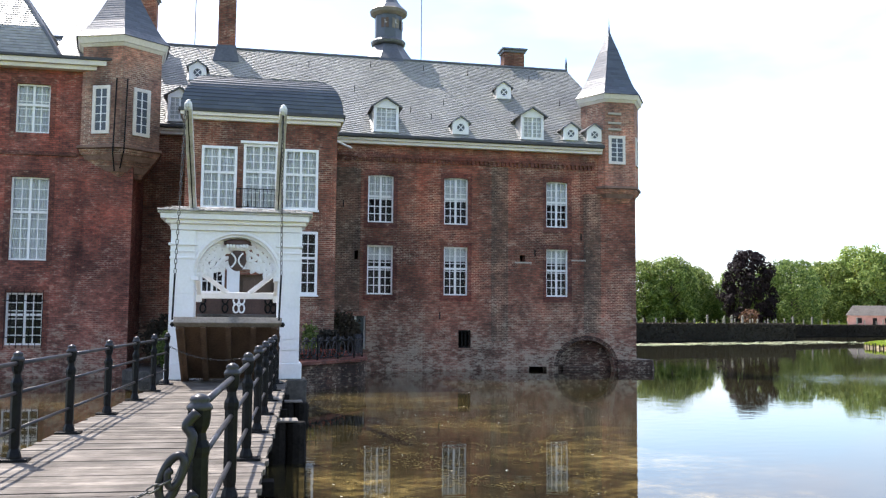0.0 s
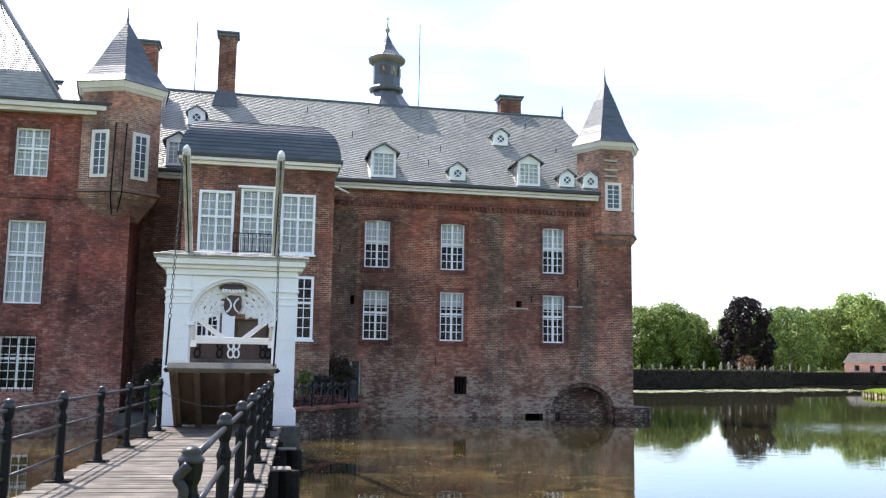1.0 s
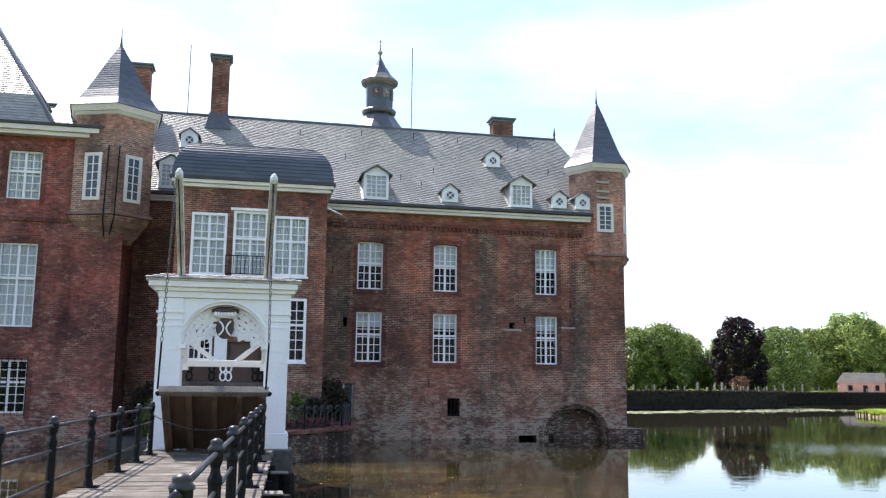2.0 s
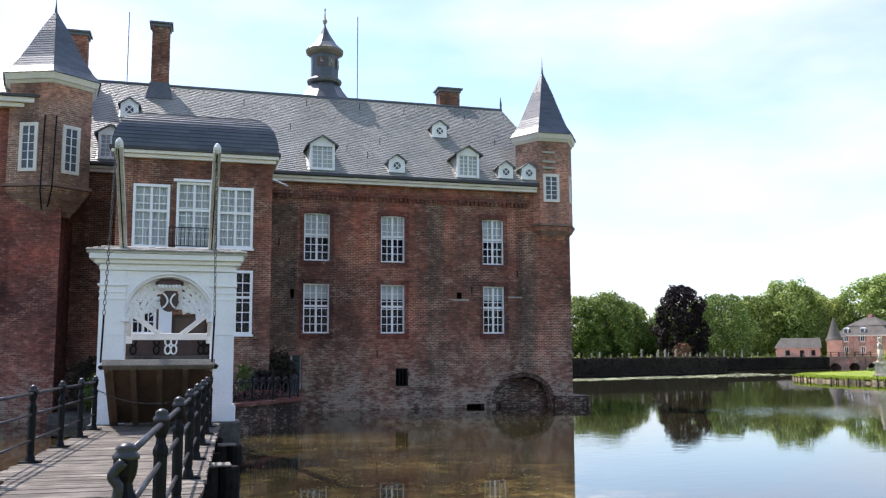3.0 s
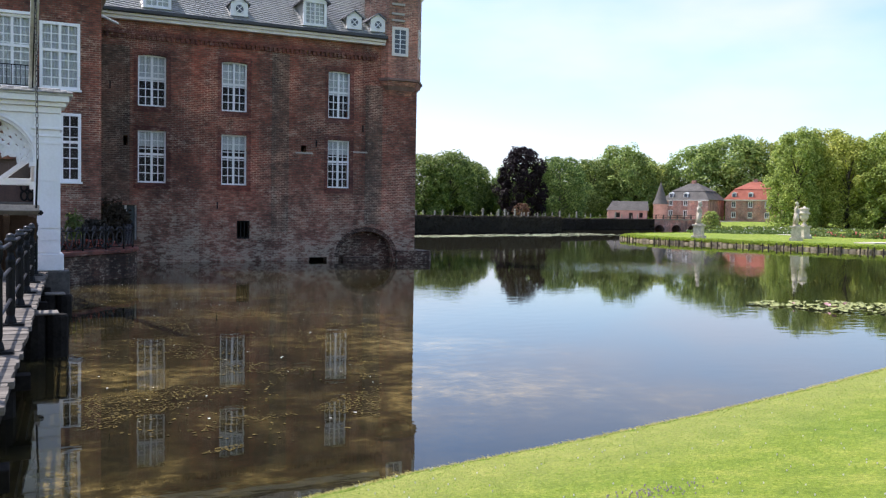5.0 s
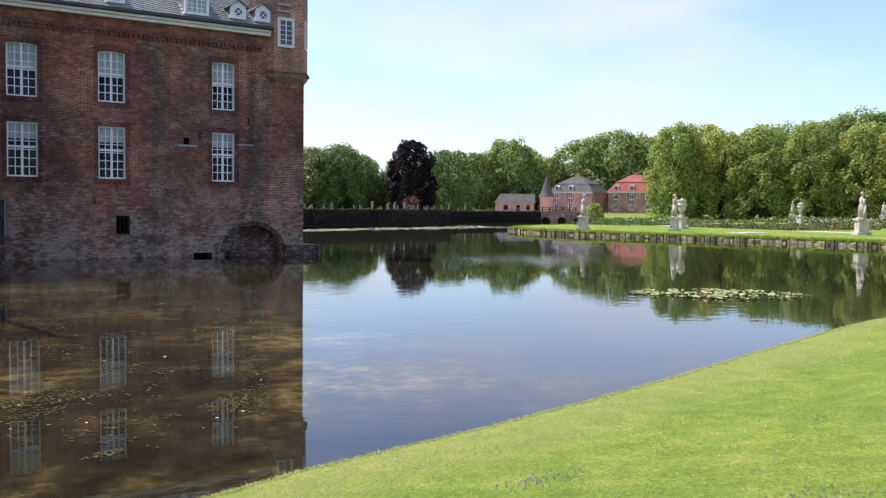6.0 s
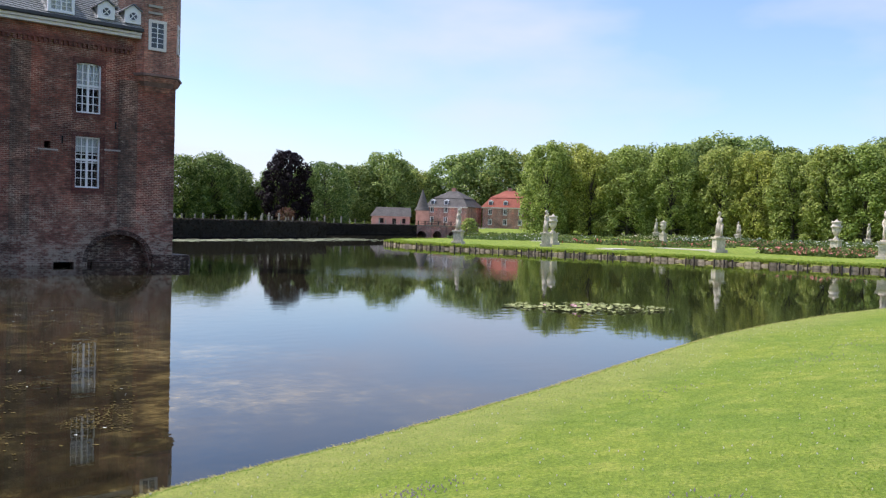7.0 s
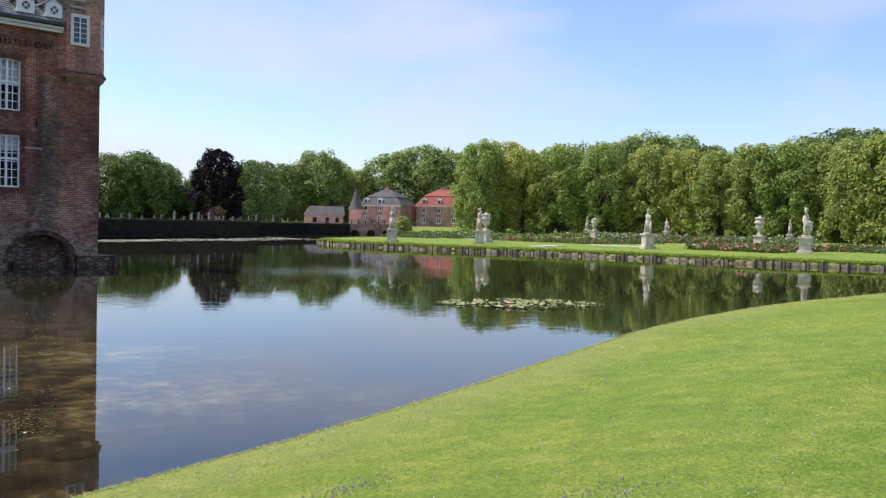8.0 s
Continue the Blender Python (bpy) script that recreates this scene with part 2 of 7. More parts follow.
def plank_material():
    """Bleached, dirty deck boards: long grain, blotches and a tone of its own for each board."""
    m, n, l, b = base_material("deck_wood", 0.85, 0, 0.25)
    co = n.new("ShaderNodeTexCoord").outputs["Object"]
    geo = n.new("ShaderNodeNewGeometry")
    mp = n.new("ShaderNodeMapping")
    mp.inputs["Scale"].default_value = (1.2, 34.0, 34.0)
    l.new(co, mp.inputs["Vector"])
    grain = noise_node(n, l, mp.outputs[0], 1.0, 5, 0.65)
    blot = noise_node(n, l, geo.outputs["Position"], 1.6, 6, 0.65)
    r = ramp_node(n, [(0.3, (0.07, 0.06, 0.05)), (0.5, (0.17, 0.152, 0.132)), (0.72, (0.3, 0.275, 0.245))])
    l.new(grain.outputs["Fac"], r.inputs["Fac"])
    r1 = ramp_node(n, [(0.32, (0.5, 0.48, 0.46)), (0.52, (0.92, 0.91, 0.89)), (0.68, (1.5, 1.48, 1.44))])
    l.new(blot.outputs["Fac"], r1.inputs["Fac"])
    c = mix_node(n, l, 1.0, r.outputs["Color"], r1.outputs["Color"], "MULTIPLY")
    info = n.new("ShaderNodeObjectInfo")
    r2 = ramp_node(n, [(0.0, (0.72, 0.71, 0.7)), (1.0, (1.22, 1.2, 1.18))])
    l.new(info.outputs["Random"], r2.inputs["Fac"])
    c = mix_node(n, l, 1.0, c, r2.outputs["Color"], "MULTIPLY")
    l.new(c, b.inputs["Base Color"])
    bump_to(n, l, b, grain.outputs["Fac"], 0.5, 0.008)
    return m


PLANK = plank_material()
LEAF_WOOD = mottled("bridge_leaf_wood", (0.065, 0.038, 0.025), (0.17, 0.105, 0.066), 1.5, 20, 0.75, bump=0.4)
LEAF_TOP = mottled("grey_beam", (0.12, 0.105, 0.085), (0.24, 0.215, 0.18), 2, 20, 0.8, bump=0.3)
STAKE = mottled("grey_stake", (0.035, 0.028, 0.021), (0.11, 0.092, 0.07), 3, 20, 0.85, bump=0.5, spec=0.15)
PILE = mottled("wet_pile", (0.006, 0.005, 0.0045), (0.024, 0.021, 0.018), 3, 20, 0.85, bump=0.5, spec=0.1)
DOOR_BROWN = mottled("door_brown", (0.06, 0.035, 0.02), (0.12, 0.07, 0.045), 2, 20, 0.5)
CARVED_BROWN = mottled("carved_brown", (0.035, 0.016, 0.014), (0.08, 0.038, 0.032), 3, 22, 0.5)
DOOR_GREEN = mottled("door_green", (0.012, 0.025, 0.025), (0.035, 0.055, 0.055), 2, 20, 0.5)
CLOTH = mottled("curtain", (0.5, 0.52, 0.53), (0.64, 0.65, 0.66), 1.5, 12, 0.9, bump=0.1)
# near-black: the darkness of unlit rooms, put into the backings' colour
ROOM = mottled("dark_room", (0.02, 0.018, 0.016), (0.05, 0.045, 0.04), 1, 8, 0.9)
RED_TILE = mottled("red_tiles", (0.27, 0.085, 0.055), (0.4, 0.14, 0.095), 0.6, 5, 0.9, spec=0.2, bump=0.3)
FAR_SLATE = mottled("far_slate", (0.085, 0.078, 0.07), (0.155, 0.142, 0.128), 0.6, 5, 0.8, spec=0.15, bump=0.3)
BARK = mottled("bark", (0.05, 0.04, 0.03), (0.12, 0.1, 0.08), 2, 12, 0.9, bump=0.5, dist=0.03)
LEAF = leaf_material("leaves", (0.12, 0.18, 0.048), (0.3, 0.37, 0.1), (0.56, 0.6, 0.19))
LEAF_LIME = leaf_material("lime_leaves", (0.16, 0.215, 0.045), (0.37, 0.43, 0.1), (0.66, 0.68, 0.2))
# darker copy of the leaves, with the far woods' shade in its colour
LEAF_SHADED = leaf_material("oak_leaves", (0.075, 0.125, 0.036), (0.18, 0.245, 0.066), (0.38, 0.44, 0.13))
LEAF_DARK = leaf_material("copper_leaves", (0.012, 0.007, 0.01), (0.02, 0.011, 0.015), (0.034, 0.02, 0.024))
LEAF_HEDGE = leaf_material("hedge_leaves", (0.032, 0.028, 0.022), (0.05, 0.044, 0.035), (0.078, 0.066, 0.052))
LEAF_ROSE = leaf_material("rose_leaves", (0.075, 0.12, 0.03), (0.135, 0.185, 0.052), (0.21, 0.25, 0.09))
GRASS_BLADE = leaf_material("grass_blades", (0.19, 0.29, 0.034), (0.29, 0.395, 0.052), (0.44, 0.49, 0.1))
PATH = mottled("sand_path", (0.5, 0.44, 0.34), (0.62, 0.56, 0.46), 1, 10, 0.9)


def petal(name, c):
    return mottled(name, tuple(v * 0.75 for v in c), c, 5, 30, 0.7, bump=0)


RED_PETAL, PINK_PETAL = petal("red_petals", (0.62, 0.14, 0.1)), petal("pink_petals", (0.75, 0.4, 0.42))
CORAL_PETAL, PALE_PETAL = petal("coral_petals", (0.8, 0.3, 0.22)), petal("cream_petals", (0.75, 0.66, 0.4))
WHITE_PETAL, LILAC_PETAL = petal("white_petals", (0.8, 0.78, 0.7)), petal("lilac_petals", (0.36, 0.27, 0.37))


def glass_material():
    m, n, l, b = base_material("window_glass", 0.03)
    gl = n.new("ShaderNodeBsdfGlossy")
    gl.inputs["Roughness"].default_value = 0.02
    tr = n.new("ShaderNodeBsdfTransparent")
    tr.inputs["Color"].default_value = (0.95, 0.96, 0.96, 1)
    fr = n.new("ShaderNodeFresnel")
    fr.inputs["IOR"].default_value = 1.22
    mx = n.new("ShaderNodeMixShader")
    co = n.new("ShaderNodeTexCoord").outputs["Object"]
    nz = noise_node(n, l, co, 1.5, 2)
    k = n.new("ShaderNodeBump")
    k.inputs["Strength"].default_value = 0.03
    l.new(nz.outputs["Fac"], k.inputs["Height"])
    l.new(k.outputs["Normal"], gl.inputs["Normal"])
    l.new(fr.outputs[0], mx.inputs[0])
    l.new(tr.outputs[0], mx.inputs[1])
    l.new(gl.outputs[0], mx.inputs[2])
    l.new(mx.outputs[0], n["Material Output"].inputs["Surface"])
    return m


GLASS = glass_material()


def water_material():
    m, n, l, b = base_material("pond_water", 0.02, 0, 0.5)
    b.inputs["IOR"].default_value = 1.34
    co = n.new("ShaderNodeTexCoord").outputs["Object"]
    big = noise_node(n, l, co, 0.22, 6, 0.6)
    weed = noise_node(n, l, co, 1.7, 12, 0.8)
    mul = n.new("ShaderNodeMath")
    mul.operation = "MULTIPLY"
    l.new(big.outputs["Fac"], mul.inputs[0])
    l.new(weed.outputs["Fac"], mul.inputs[1])
    r = ramp_node(n, [(0.2, (0.014, 0.012, 0.006)), (0.262, (0.034, 0.027, 0.011)), (0.295, (0.085, 0.063, 0.022)), (0.335, (0.17, 0.122, 0.042)), (0.37, (0.3, 0.22, 0.08))])
    l.new(mul.outputs[0], r.inputs["Fac"])
    # weed thrives in the shallow corner by the bridge and thins out over the open moat
    sx = n.new("ShaderNodeSeparateXYZ")
    l.new(co, sx.inputs[0])
    thin = n.new("ShaderNodeMapRange")
    thin.inputs["From Min"].default_value = 5.0
    thin.inputs["From Max"].default_value = 10.5
    l.new(sx.outputs["X"], thin.inputs["Value"])
    cw = mix_node(n, l, thin.outputs[0], r.outputs["Color"], (0.015, 0.016, 0.009))
    # its colour fades to an even dark brown along Y, towards the castle
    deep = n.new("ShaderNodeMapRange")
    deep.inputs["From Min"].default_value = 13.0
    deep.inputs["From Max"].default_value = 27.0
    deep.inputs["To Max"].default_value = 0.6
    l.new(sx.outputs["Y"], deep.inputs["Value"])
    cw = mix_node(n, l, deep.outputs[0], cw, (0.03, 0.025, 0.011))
    l.new(cw, b.inputs["Base Color"])
    mp = n.new("ShaderNodeMapping")
    mp.inputs["Scale"].default_value = (0.55, 1.0, 1.0)
    l.new(co, mp.inputs["Vector"])
    rip = noise_node(n, l, mp.outputs[0], 2.9, 3, 0.5)
    calm = noise_node(n, l, co, 0.05, 2)
    rc = ramp_node(n, [(0.42, (0.1,) * 3), (0.58, (0.5,) * 3), (0.66, (1.2,) * 3)])
    l.new(calm.outputs["Fac"], rc.inputs["Fac"])
    mh = n.new("ShaderNodeMath")
    mh.operation = "MULTIPLY"
    l.new(rip.outputs["Fac"], mh.inputs[0])
    # a breath of wind ruffles one stretch of the open moat
    wind = n.new("ShaderNodeMapping")
    wind.vector_type = "TEXTURE"
    wind.inputs["Location"].default_value = (25.5, 32.0, 0)
    wind.inputs["Rotation"].default_value = (0, 0, radians(-42))
    wind.inputs["Scale"].default_value = (7.5, 6.5, 6.0)
    l.new(co, wind.inputs["Vector"])
    puff = n.new("ShaderNodeTexGradient")
    puff.gradient_type = "SPHERICAL"
    l.new(wind.outputs[0], puff.inputs["Vector"])
    gust = n.new("ShaderNodeMath")
    gust.operation = "MULTIPLY_ADD"
    gust.inputs[1].default_value = 3.2
    l.new(puff.outputs["Fac"], gust.inputs[0])
    l.new(rc.outputs["Color"], gust.inputs[2])
    l.new(gust.outputs[0], mh.inputs[1])
    bump_to(n, l, b, mh.outputs[0], 0.19, 0.03)
    return m


WATER = water_material()


def ground_material():
    m, n, l, b = base_material("lawn", 0.9, 0, 0.15)
    co = n.new("ShaderNodeTexCoord").outputs["Object"]
    big = noise_node(n, l, co, 0.35, 5, 0.6)
    mid = noise_node(n, l, co, 2.6, 6, 0.65)
    fine = noise_node(n, l, co, 26.0, 7, 0.8)
    r = ramp_node(n, [(0.3, (0.15, 0.208, 0.03)), (0.5, (0.208, 0.268, 0.04)), (0.68, (0.29, 0.318, 0.066))])
    l.new(mid.outputs["Fac"], r.inputs["Fac"])
    r1 = ramp_node(n, [(0.32, (0.82, 0.9, 0.8)), (0.66, (1.15, 1.08, 1.0))])
    l.new(big.outputs["Fac"], r1.inputs["Fac"])
    c = mix_node(n, l, 1.0, r.outputs["Color"], r1.outputs["Color"], "MULTIPLY")
    r2 = ramp_node(n, [(0.36, (0.4, 0.5, 0.34)), (0.5, (0.96, 0.98, 0.9)), (0.64, (1.65, 1.52, 1.4))])
    l.new(fine.outputs["Fac"], r2.inputs["Fac"])
    c = mix_node(n, l, 0.8, c, r2.outputs["Color"], "MULTIPLY")
    # bare earth just at the water's edge
    sep = n.new("ShaderNodeSeparateXYZ")
    l.new(co, sep.inputs[0])
    edge = n.new("ShaderNodeMapRange")
    edge.inputs["From Min"].default_value = 0.10
    edge.inputs["From Max"].default_value = 0.3
    edge.inputs["To Min"].default_value = 1.0
    edge.inputs["To Max"].default_value = 0.0
    l.new(sep.outputs["Z"], edge.inputs["Value"])
    c = mix_node(n, l, edge.outputs[0], c, (0.36, 0.345, 0.11))
    l.new(c, b.inputs["Base Color"])
    bump_to(n, l, b, fine.outputs["Fac"], 0.7, 0.03)
    return m


LAWN = ground_material()


# ---- mesh helpers ----
class Geo:
    """A growing mesh: corner points and faces."""

    def __init__(self):
        self.v, self.f = [], []

    def add(self, pts, faces):
        k = len(self.v)
        self.v.extend([tuple(p) for p in pts])
        self.f.extend([tuple(i + k for i in q) for q in faces])
        return self

    def box(self, x0, x1, y0, y1, z0, z1):
        return self.add([(x0, y0, z0), (x1, y0, z0), (x1, y1, z0), (x0, y1, z0), (x0, y0, z1), (x1, y0, z1), (x1, y1, z1), (x0, y1, z1)],
                        [(0, 3, 2, 1), (4, 5, 6, 7), (0, 1, 5, 4), (1, 2, 6, 5), (2, 3, 7, 6), (3, 0, 4, 7)])

    def quad(self, a, b, c, d):
        return self.add([a, b, c, d], [(0, 1, 2, 3)])

    def prism(self, ring, z0, z1, ring2=None):
        """A solid on a ring of x, y points; ring2 is its top, if that differs."""
        n = len(ring)
        ring2 = ring2 or ring
        return self.add([(x, y, z0) for x, y in ring] + [(x, y, z1) for x, y in ring2],
                        [tuple(reversed(range(n))), tuple(range(n, 2 * n))] + [(i, (i + 1) % n, n + (i + 1) % n, n + i) for i in range(n)])

    def lathe(self, prof, n=12, cx=0.0, cy=0.0, turn=0.0, sx=1.0, sy=1.0):
        """A turned solid from (radius, height) pairs, bottom to top."""
        pts, faces = [], []
        for r, z in prof:
            for i in range(n):
                a = turn + 2 * math.pi * i / n
                pts.append((cx + r * sx * math.cos(a), cy + r * sy * math.sin(a), z))
        for k in range(len(prof) - 1):
            for i in range(n):
                j = (i + 1) % n
                faces.append((k * n + i, k * n + j, (k + 1) * n + j, (k + 1) * n + i))
        faces.append(tuple(reversed(range(n))))
        faces.append(tuple((len(prof) - 1) * n + i for i in range(n)))
        return self.add(pts, faces)

    def tube(self, pts, r, n=8, r2=None):
        """A round bar along a line of points."""
        pts = [Vector(p) for p in pts]
        r2 = r if r2 is None else r2
        out, faces, side = [], [], None
        for k, p in enumerate(pts):
            d = (pts[min(k + 1, len(pts) - 1)] - pts[max(k - 1, 0)]).normalized()
            if side is None:
                side = d.orthogonal().normalized()
            side = (side - d * side.dot(d)).normalized()
            up = d.cross(side)
            rr = r + (r2 - r) * k / max(1, len(pts) - 1)
            for i in range(n):
                a = 2 * math.pi * i / n
                out.append(p + side * (rr * math.cos(a)) + up * (rr * math.sin(a)))
        for k in range(len(pts) - 1):
            for i in range(n):
                j = (i + 1) % n
                faces.append((k * n + i, k * n + j, (k + 1) * n + j, (k + 1) * n + i))
        faces.append(tuple(reversed(range(n))))
        faces.append(tuple((len(pts) - 1) * n + i for i in range(n)))
        return self.add(out, faces)

    def bar(self, a, b, w, h):
        """A square timber from a to b."""
        a, b = Vector(a), Vector(b)
        d = (b - a).normalized()
        s = d.cross(Vector((0, 0, 1)))
        s = s.normalized() if s.length > 1e-4 else Vector((1, 0, 0))
        u = s.cross(d)
        pts = [p + s * (w / 2 * i) + u * (h / 2 * j) for p in (a, b) for i, j in ((-1, -1), (1, -1), (1, 1), (-1, 1))]
        return self.add(pts, [(0, 3, 2, 1), (4, 5, 6, 7), (0, 1, 5, 4), (1, 2, 6, 5), (2, 3, 7, 6), (3, 0, 4, 7)])

    def wall(self, x0, x1, z0, z1, yf, yb, holes):
        """An upright wall along x with rectangular openings (xa, xb, za, zb) through it."""
        xs = sorted({x0, x1, *[h[0] for h in holes], *[h[1] for h in holes]})
        zs = sorted({z0, z1, *[h[2] for h in holes], *[h[3] for h in holes]})
        xs = [x for x in xs if x0 <= x <= x1]
        zs = [z for z in zs if z0 <= z <= z1]

        def gone(i, j):
            if i < 0 or j < 0 or i >= len(xs) - 1 or j >= len(zs) - 1:
                return True
            cx, cz = (xs[i] + xs[i + 1]) / 2, (zs[j] + zs[j + 1]) / 2
            return any(a < cx < b and c < cz < d for a, b, c, d in holes)

        for i in range(len(xs) - 1):
            for j in range(len(zs) - 1):
                if gone(i, j):
                    continue
                a, b, c, d = xs[i], xs[i + 1], zs[j], zs[j + 1]
                self.quad((a, yf, c), (b, yf, c), (b, yf, d), (a, yf, d))
                self.quad((b, yb, c), (a, yb, c), (a, yb, d), (b, yb, d))
                if gone(i - 1, j):
                    self.quad((a, yb, c), (a, yf, c), (a, yf, d), (a, yb, d))
                if gone(i + 1, j):
                    self.quad((b, yf, c), (b, yb, c), (b, yb, d), (b, yf, d))
                if gone(i, j - 1):
                    self.quad((a, yb, c), (b, yb, c), (b, yf, c), (a, yf, c))
                if gone(i, j + 1):
                    self.quad((a, yf, d), (b, yf, d), (b, yb, d), (a, yb, d))
        return self

    def slates(self, a, b, c, d, rows, lift=0.035, seg=1.4, jitter=0.012, rnd=None, only=None):
        """Overlapping courses of slates between the eave a-b and the ridge d-c, each course proud at its lower edge."""
        a, b, c, d = Vector(a), Vector(b), Vector(c), Vector(d)
        nor = (b - a).cross(d - a).normalized()
        rnd = rnd or random.Random(3)
        n = max(1, int((b - a).length / seg))
        wob = [[rnd.uniform(-jitter, jitter) for _ in range(n + 1)] for _ in range(rows + 1)]
        for k in range(rows) if only is None else (only,):
            t0, t1 = k / rows, min(1.0, (k + 1.15) / rows)
            lo0, lo1 = a.lerp(d, t0), b.lerp(c, t0)
            hi0, hi1 = a.lerp(d, t1), b.lerp(c, t1)
            down = (a - d).normalized()
            for i in range(n):
                s0, s1 = i / n, (i + 1) / n
                off = (k % 3) / (3 * n)
                s0, s1 = min(1.0, max(0.0, s0 - off if i else 0)), min(1.0, s1 - off if i < n - 1 else 1.0)
                p, q = lo0.lerp(lo1, s0), lo0.lerp(lo1, s1)
                r, s = hi0.lerp(hi1, s1), hi0.lerp(hi1, s0)
                p1, q1 = p + nor * lift + down * wob[k][i], q + nor * lift + down * wob[k][i + 1]
                self.add([p1, q1, r, s, p, q], [(0, 1, 2, 3), (4, 5, 1, 0)])
        return self


def place_of(ob):
    return place_of(ob.parent) @ ob.matrix_parent_inverse @ ob.matrix_basis if ob.parent else ob.matrix_basis


def mesh_of(name, geo, material, smooth=False):
    me = bpy.data.meshes.new(name)
    if isinstance(geo, Geo):
        me.from_pydata(geo.v, [], geo.f)
    else:
        geo.to_mesh(me)
        geo.free()
    me.materials.append(material)
    if smooth:
        me.polygons.foreach_set("use_smooth", [True] * len(me.polygons))
    me.update()
    return me


def welded(geo):
    bm = bmesh.new()
    vs = [bm.verts.new(p) for p in geo.v]
    for q in geo.f:
        bm.faces.new([vs[i] for i in q])
    bmesh.ops.remove_doubles(bm, verts=bm.verts, dist=0.0005)
    return bm


def part(name, geo, material, parent=None, label="", bevel=0.0, smooth=False):
    """Links a mesh as one object; its points are in the world's metres, or in its parent's if that stands at the origin."""
    me = geo if isinstance(geo, bpy.types.Mesh) else mesh_of(name, geo, material, smooth)
    ob = new(name, me)
    if parent is not None:
        ob.parent = parent
        ob.matrix_parent_inverse = place_of(parent).inverted()
    if label:
        ob["label"] = label
    if bevel:
        b = ob.modifiers.new("worn_edges", "BEVEL")
        b.width, b.segments, b.limit_method = bevel, 2, "ANGLE"
    return ob


def thing(name, x, y, z, label, category, group="", kind=""):
    ob = new(name)
    ob.empty_display_size = 0.2
    ob.matrix_basis = pose(x, y, z)
    return tagged(ob, label, category, group, kind)


def hexagon(cx, cy, r, turn):
    return [(cx + r * math.cos(radians(turn + 60 * i)), cy + r * math.sin(radians(turn + 60 * i))) for i in range(6)]


PANES = {}


def window(parent, x0, x1, z0, z1, y, cols=4, rows=6, split=0.45, border=0.07, deep=0.12, blind=(0.45, 1.0), name="window", proud=False, sash=None, hood=False):
    """A white wooden casement in its opening: the casing, bars, single panes, a sill and a curtain behind."""
    yf = y - 0.05 if proud else y + deep
    g = Geo()
    b = border
    g.box(x0, x0 + b, yf, yf + 0.1, z0, z1).box(x1 - b, x1, yf, yf + 0.1, z0, z1)
    g.box(x0 + b, x1 - b, yf, yf + 0.1, z0, z0 + b).box(x0 + b, x1 - b, yf, yf + 0.1, z1 - b, z1)
    zt = z0 + (z1 - z0) * (1 - split)
    xm = (x0 + x1) / 2
    if hood:
        g.box(x0 - 0.12, x1 + 0.12, yf - 0.1, yf, z1, z1 + 0.1)
    win = part(name, g, WHITE, parent, "", 0.008)
    # the leaves: a middle post, a transom and thin bars
    if cols > 2:
        part("middle_post", Geo().box(xm - 0.045, xm + 0.045, yf + 0.01, yf + 0.08, z0 + b, z1 - b), WHITE, win)
    if split:
        part("transom", Geo().box(x0 + b, x1 - b, yf + 0.005, yf + 0.085, zt - 0.045, zt + 0.045), WHITE, win)
    px, pz = (x1 - x0 - 2 * b) / cols, (z1 - z0 - 2 * b) / rows
    for i in range(1, cols):
        if cols > 2 and i * 2 == cols:
            continue
        part("glazing_bar", Geo().box(x0 + b + i * px - 0.017, x0 + b + i * px + 0.017, yf + 0.025, yf + 0.065, z0 + b, z1 - b), WHITE, win)
    for j in range(1, rows):
        zz = z0 + b + j * pz
        part("glazing_bar", Geo().box(x0 + b, x1 - b, yf + 0.027, yf + 0.063, zz - 0.017, zz + 0.017), WHITE, win)
    key = (round(px, 2), round(pz, 2))
    if key not in PANES:
        PANES[key] = mesh_of("pane", Geo().box(-px / 2, px / 2, -0.003, 0.003, -pz / 2, pz / 2), GLASS)
    for i in range(cols):
        for j in range(rows):
            o = part("pane", PANES[key], GLASS, win)
            o.matrix_basis = pose(x0 + b + (i + 0.5) * px, yf + 0.045, z0 + b + (j + 0.5) * pz, random.uniform(-0.5, 0.5), 0, random.uniform(-0.5, 0.5))
            o.visible_shadow = False
    part("sill", Geo().box(x0 - 0.05, x1 + 0.05, yf - 0.07, yf + 0.02, z0 - 0.07, z0), WHITE, win, "", 0.01)
    if blind:
        g = Geo()
        za, zb = z0 + (z1 - z0) * blind[0], z0 + (z1 - z0) * blind[1]
        n = 26
        for i in range(n):
            xa, xb = x0 + (x1 - x0) * i / n, x0 + (x1 - x0) * (i + 1) / n
            ya, yb = yf + 0.16 + 0.02 * (i % 2), yf + 0.16 + 0.02 * ((i + 1) % 2)
            g.quad((xa, ya, za), (xb, yb, za), (xb, yb, zb), (xa, ya, zb))
        part("curtain", g, CLOTH, win, "white gathered curtain")
    return win


# ---- ground and water ----
def line_at(pts, s):
    """The second coordinate along a line of points, by the first."""
    return float(np.interp(s, [p[0] for p in pts], [p[1] for p in pts]))


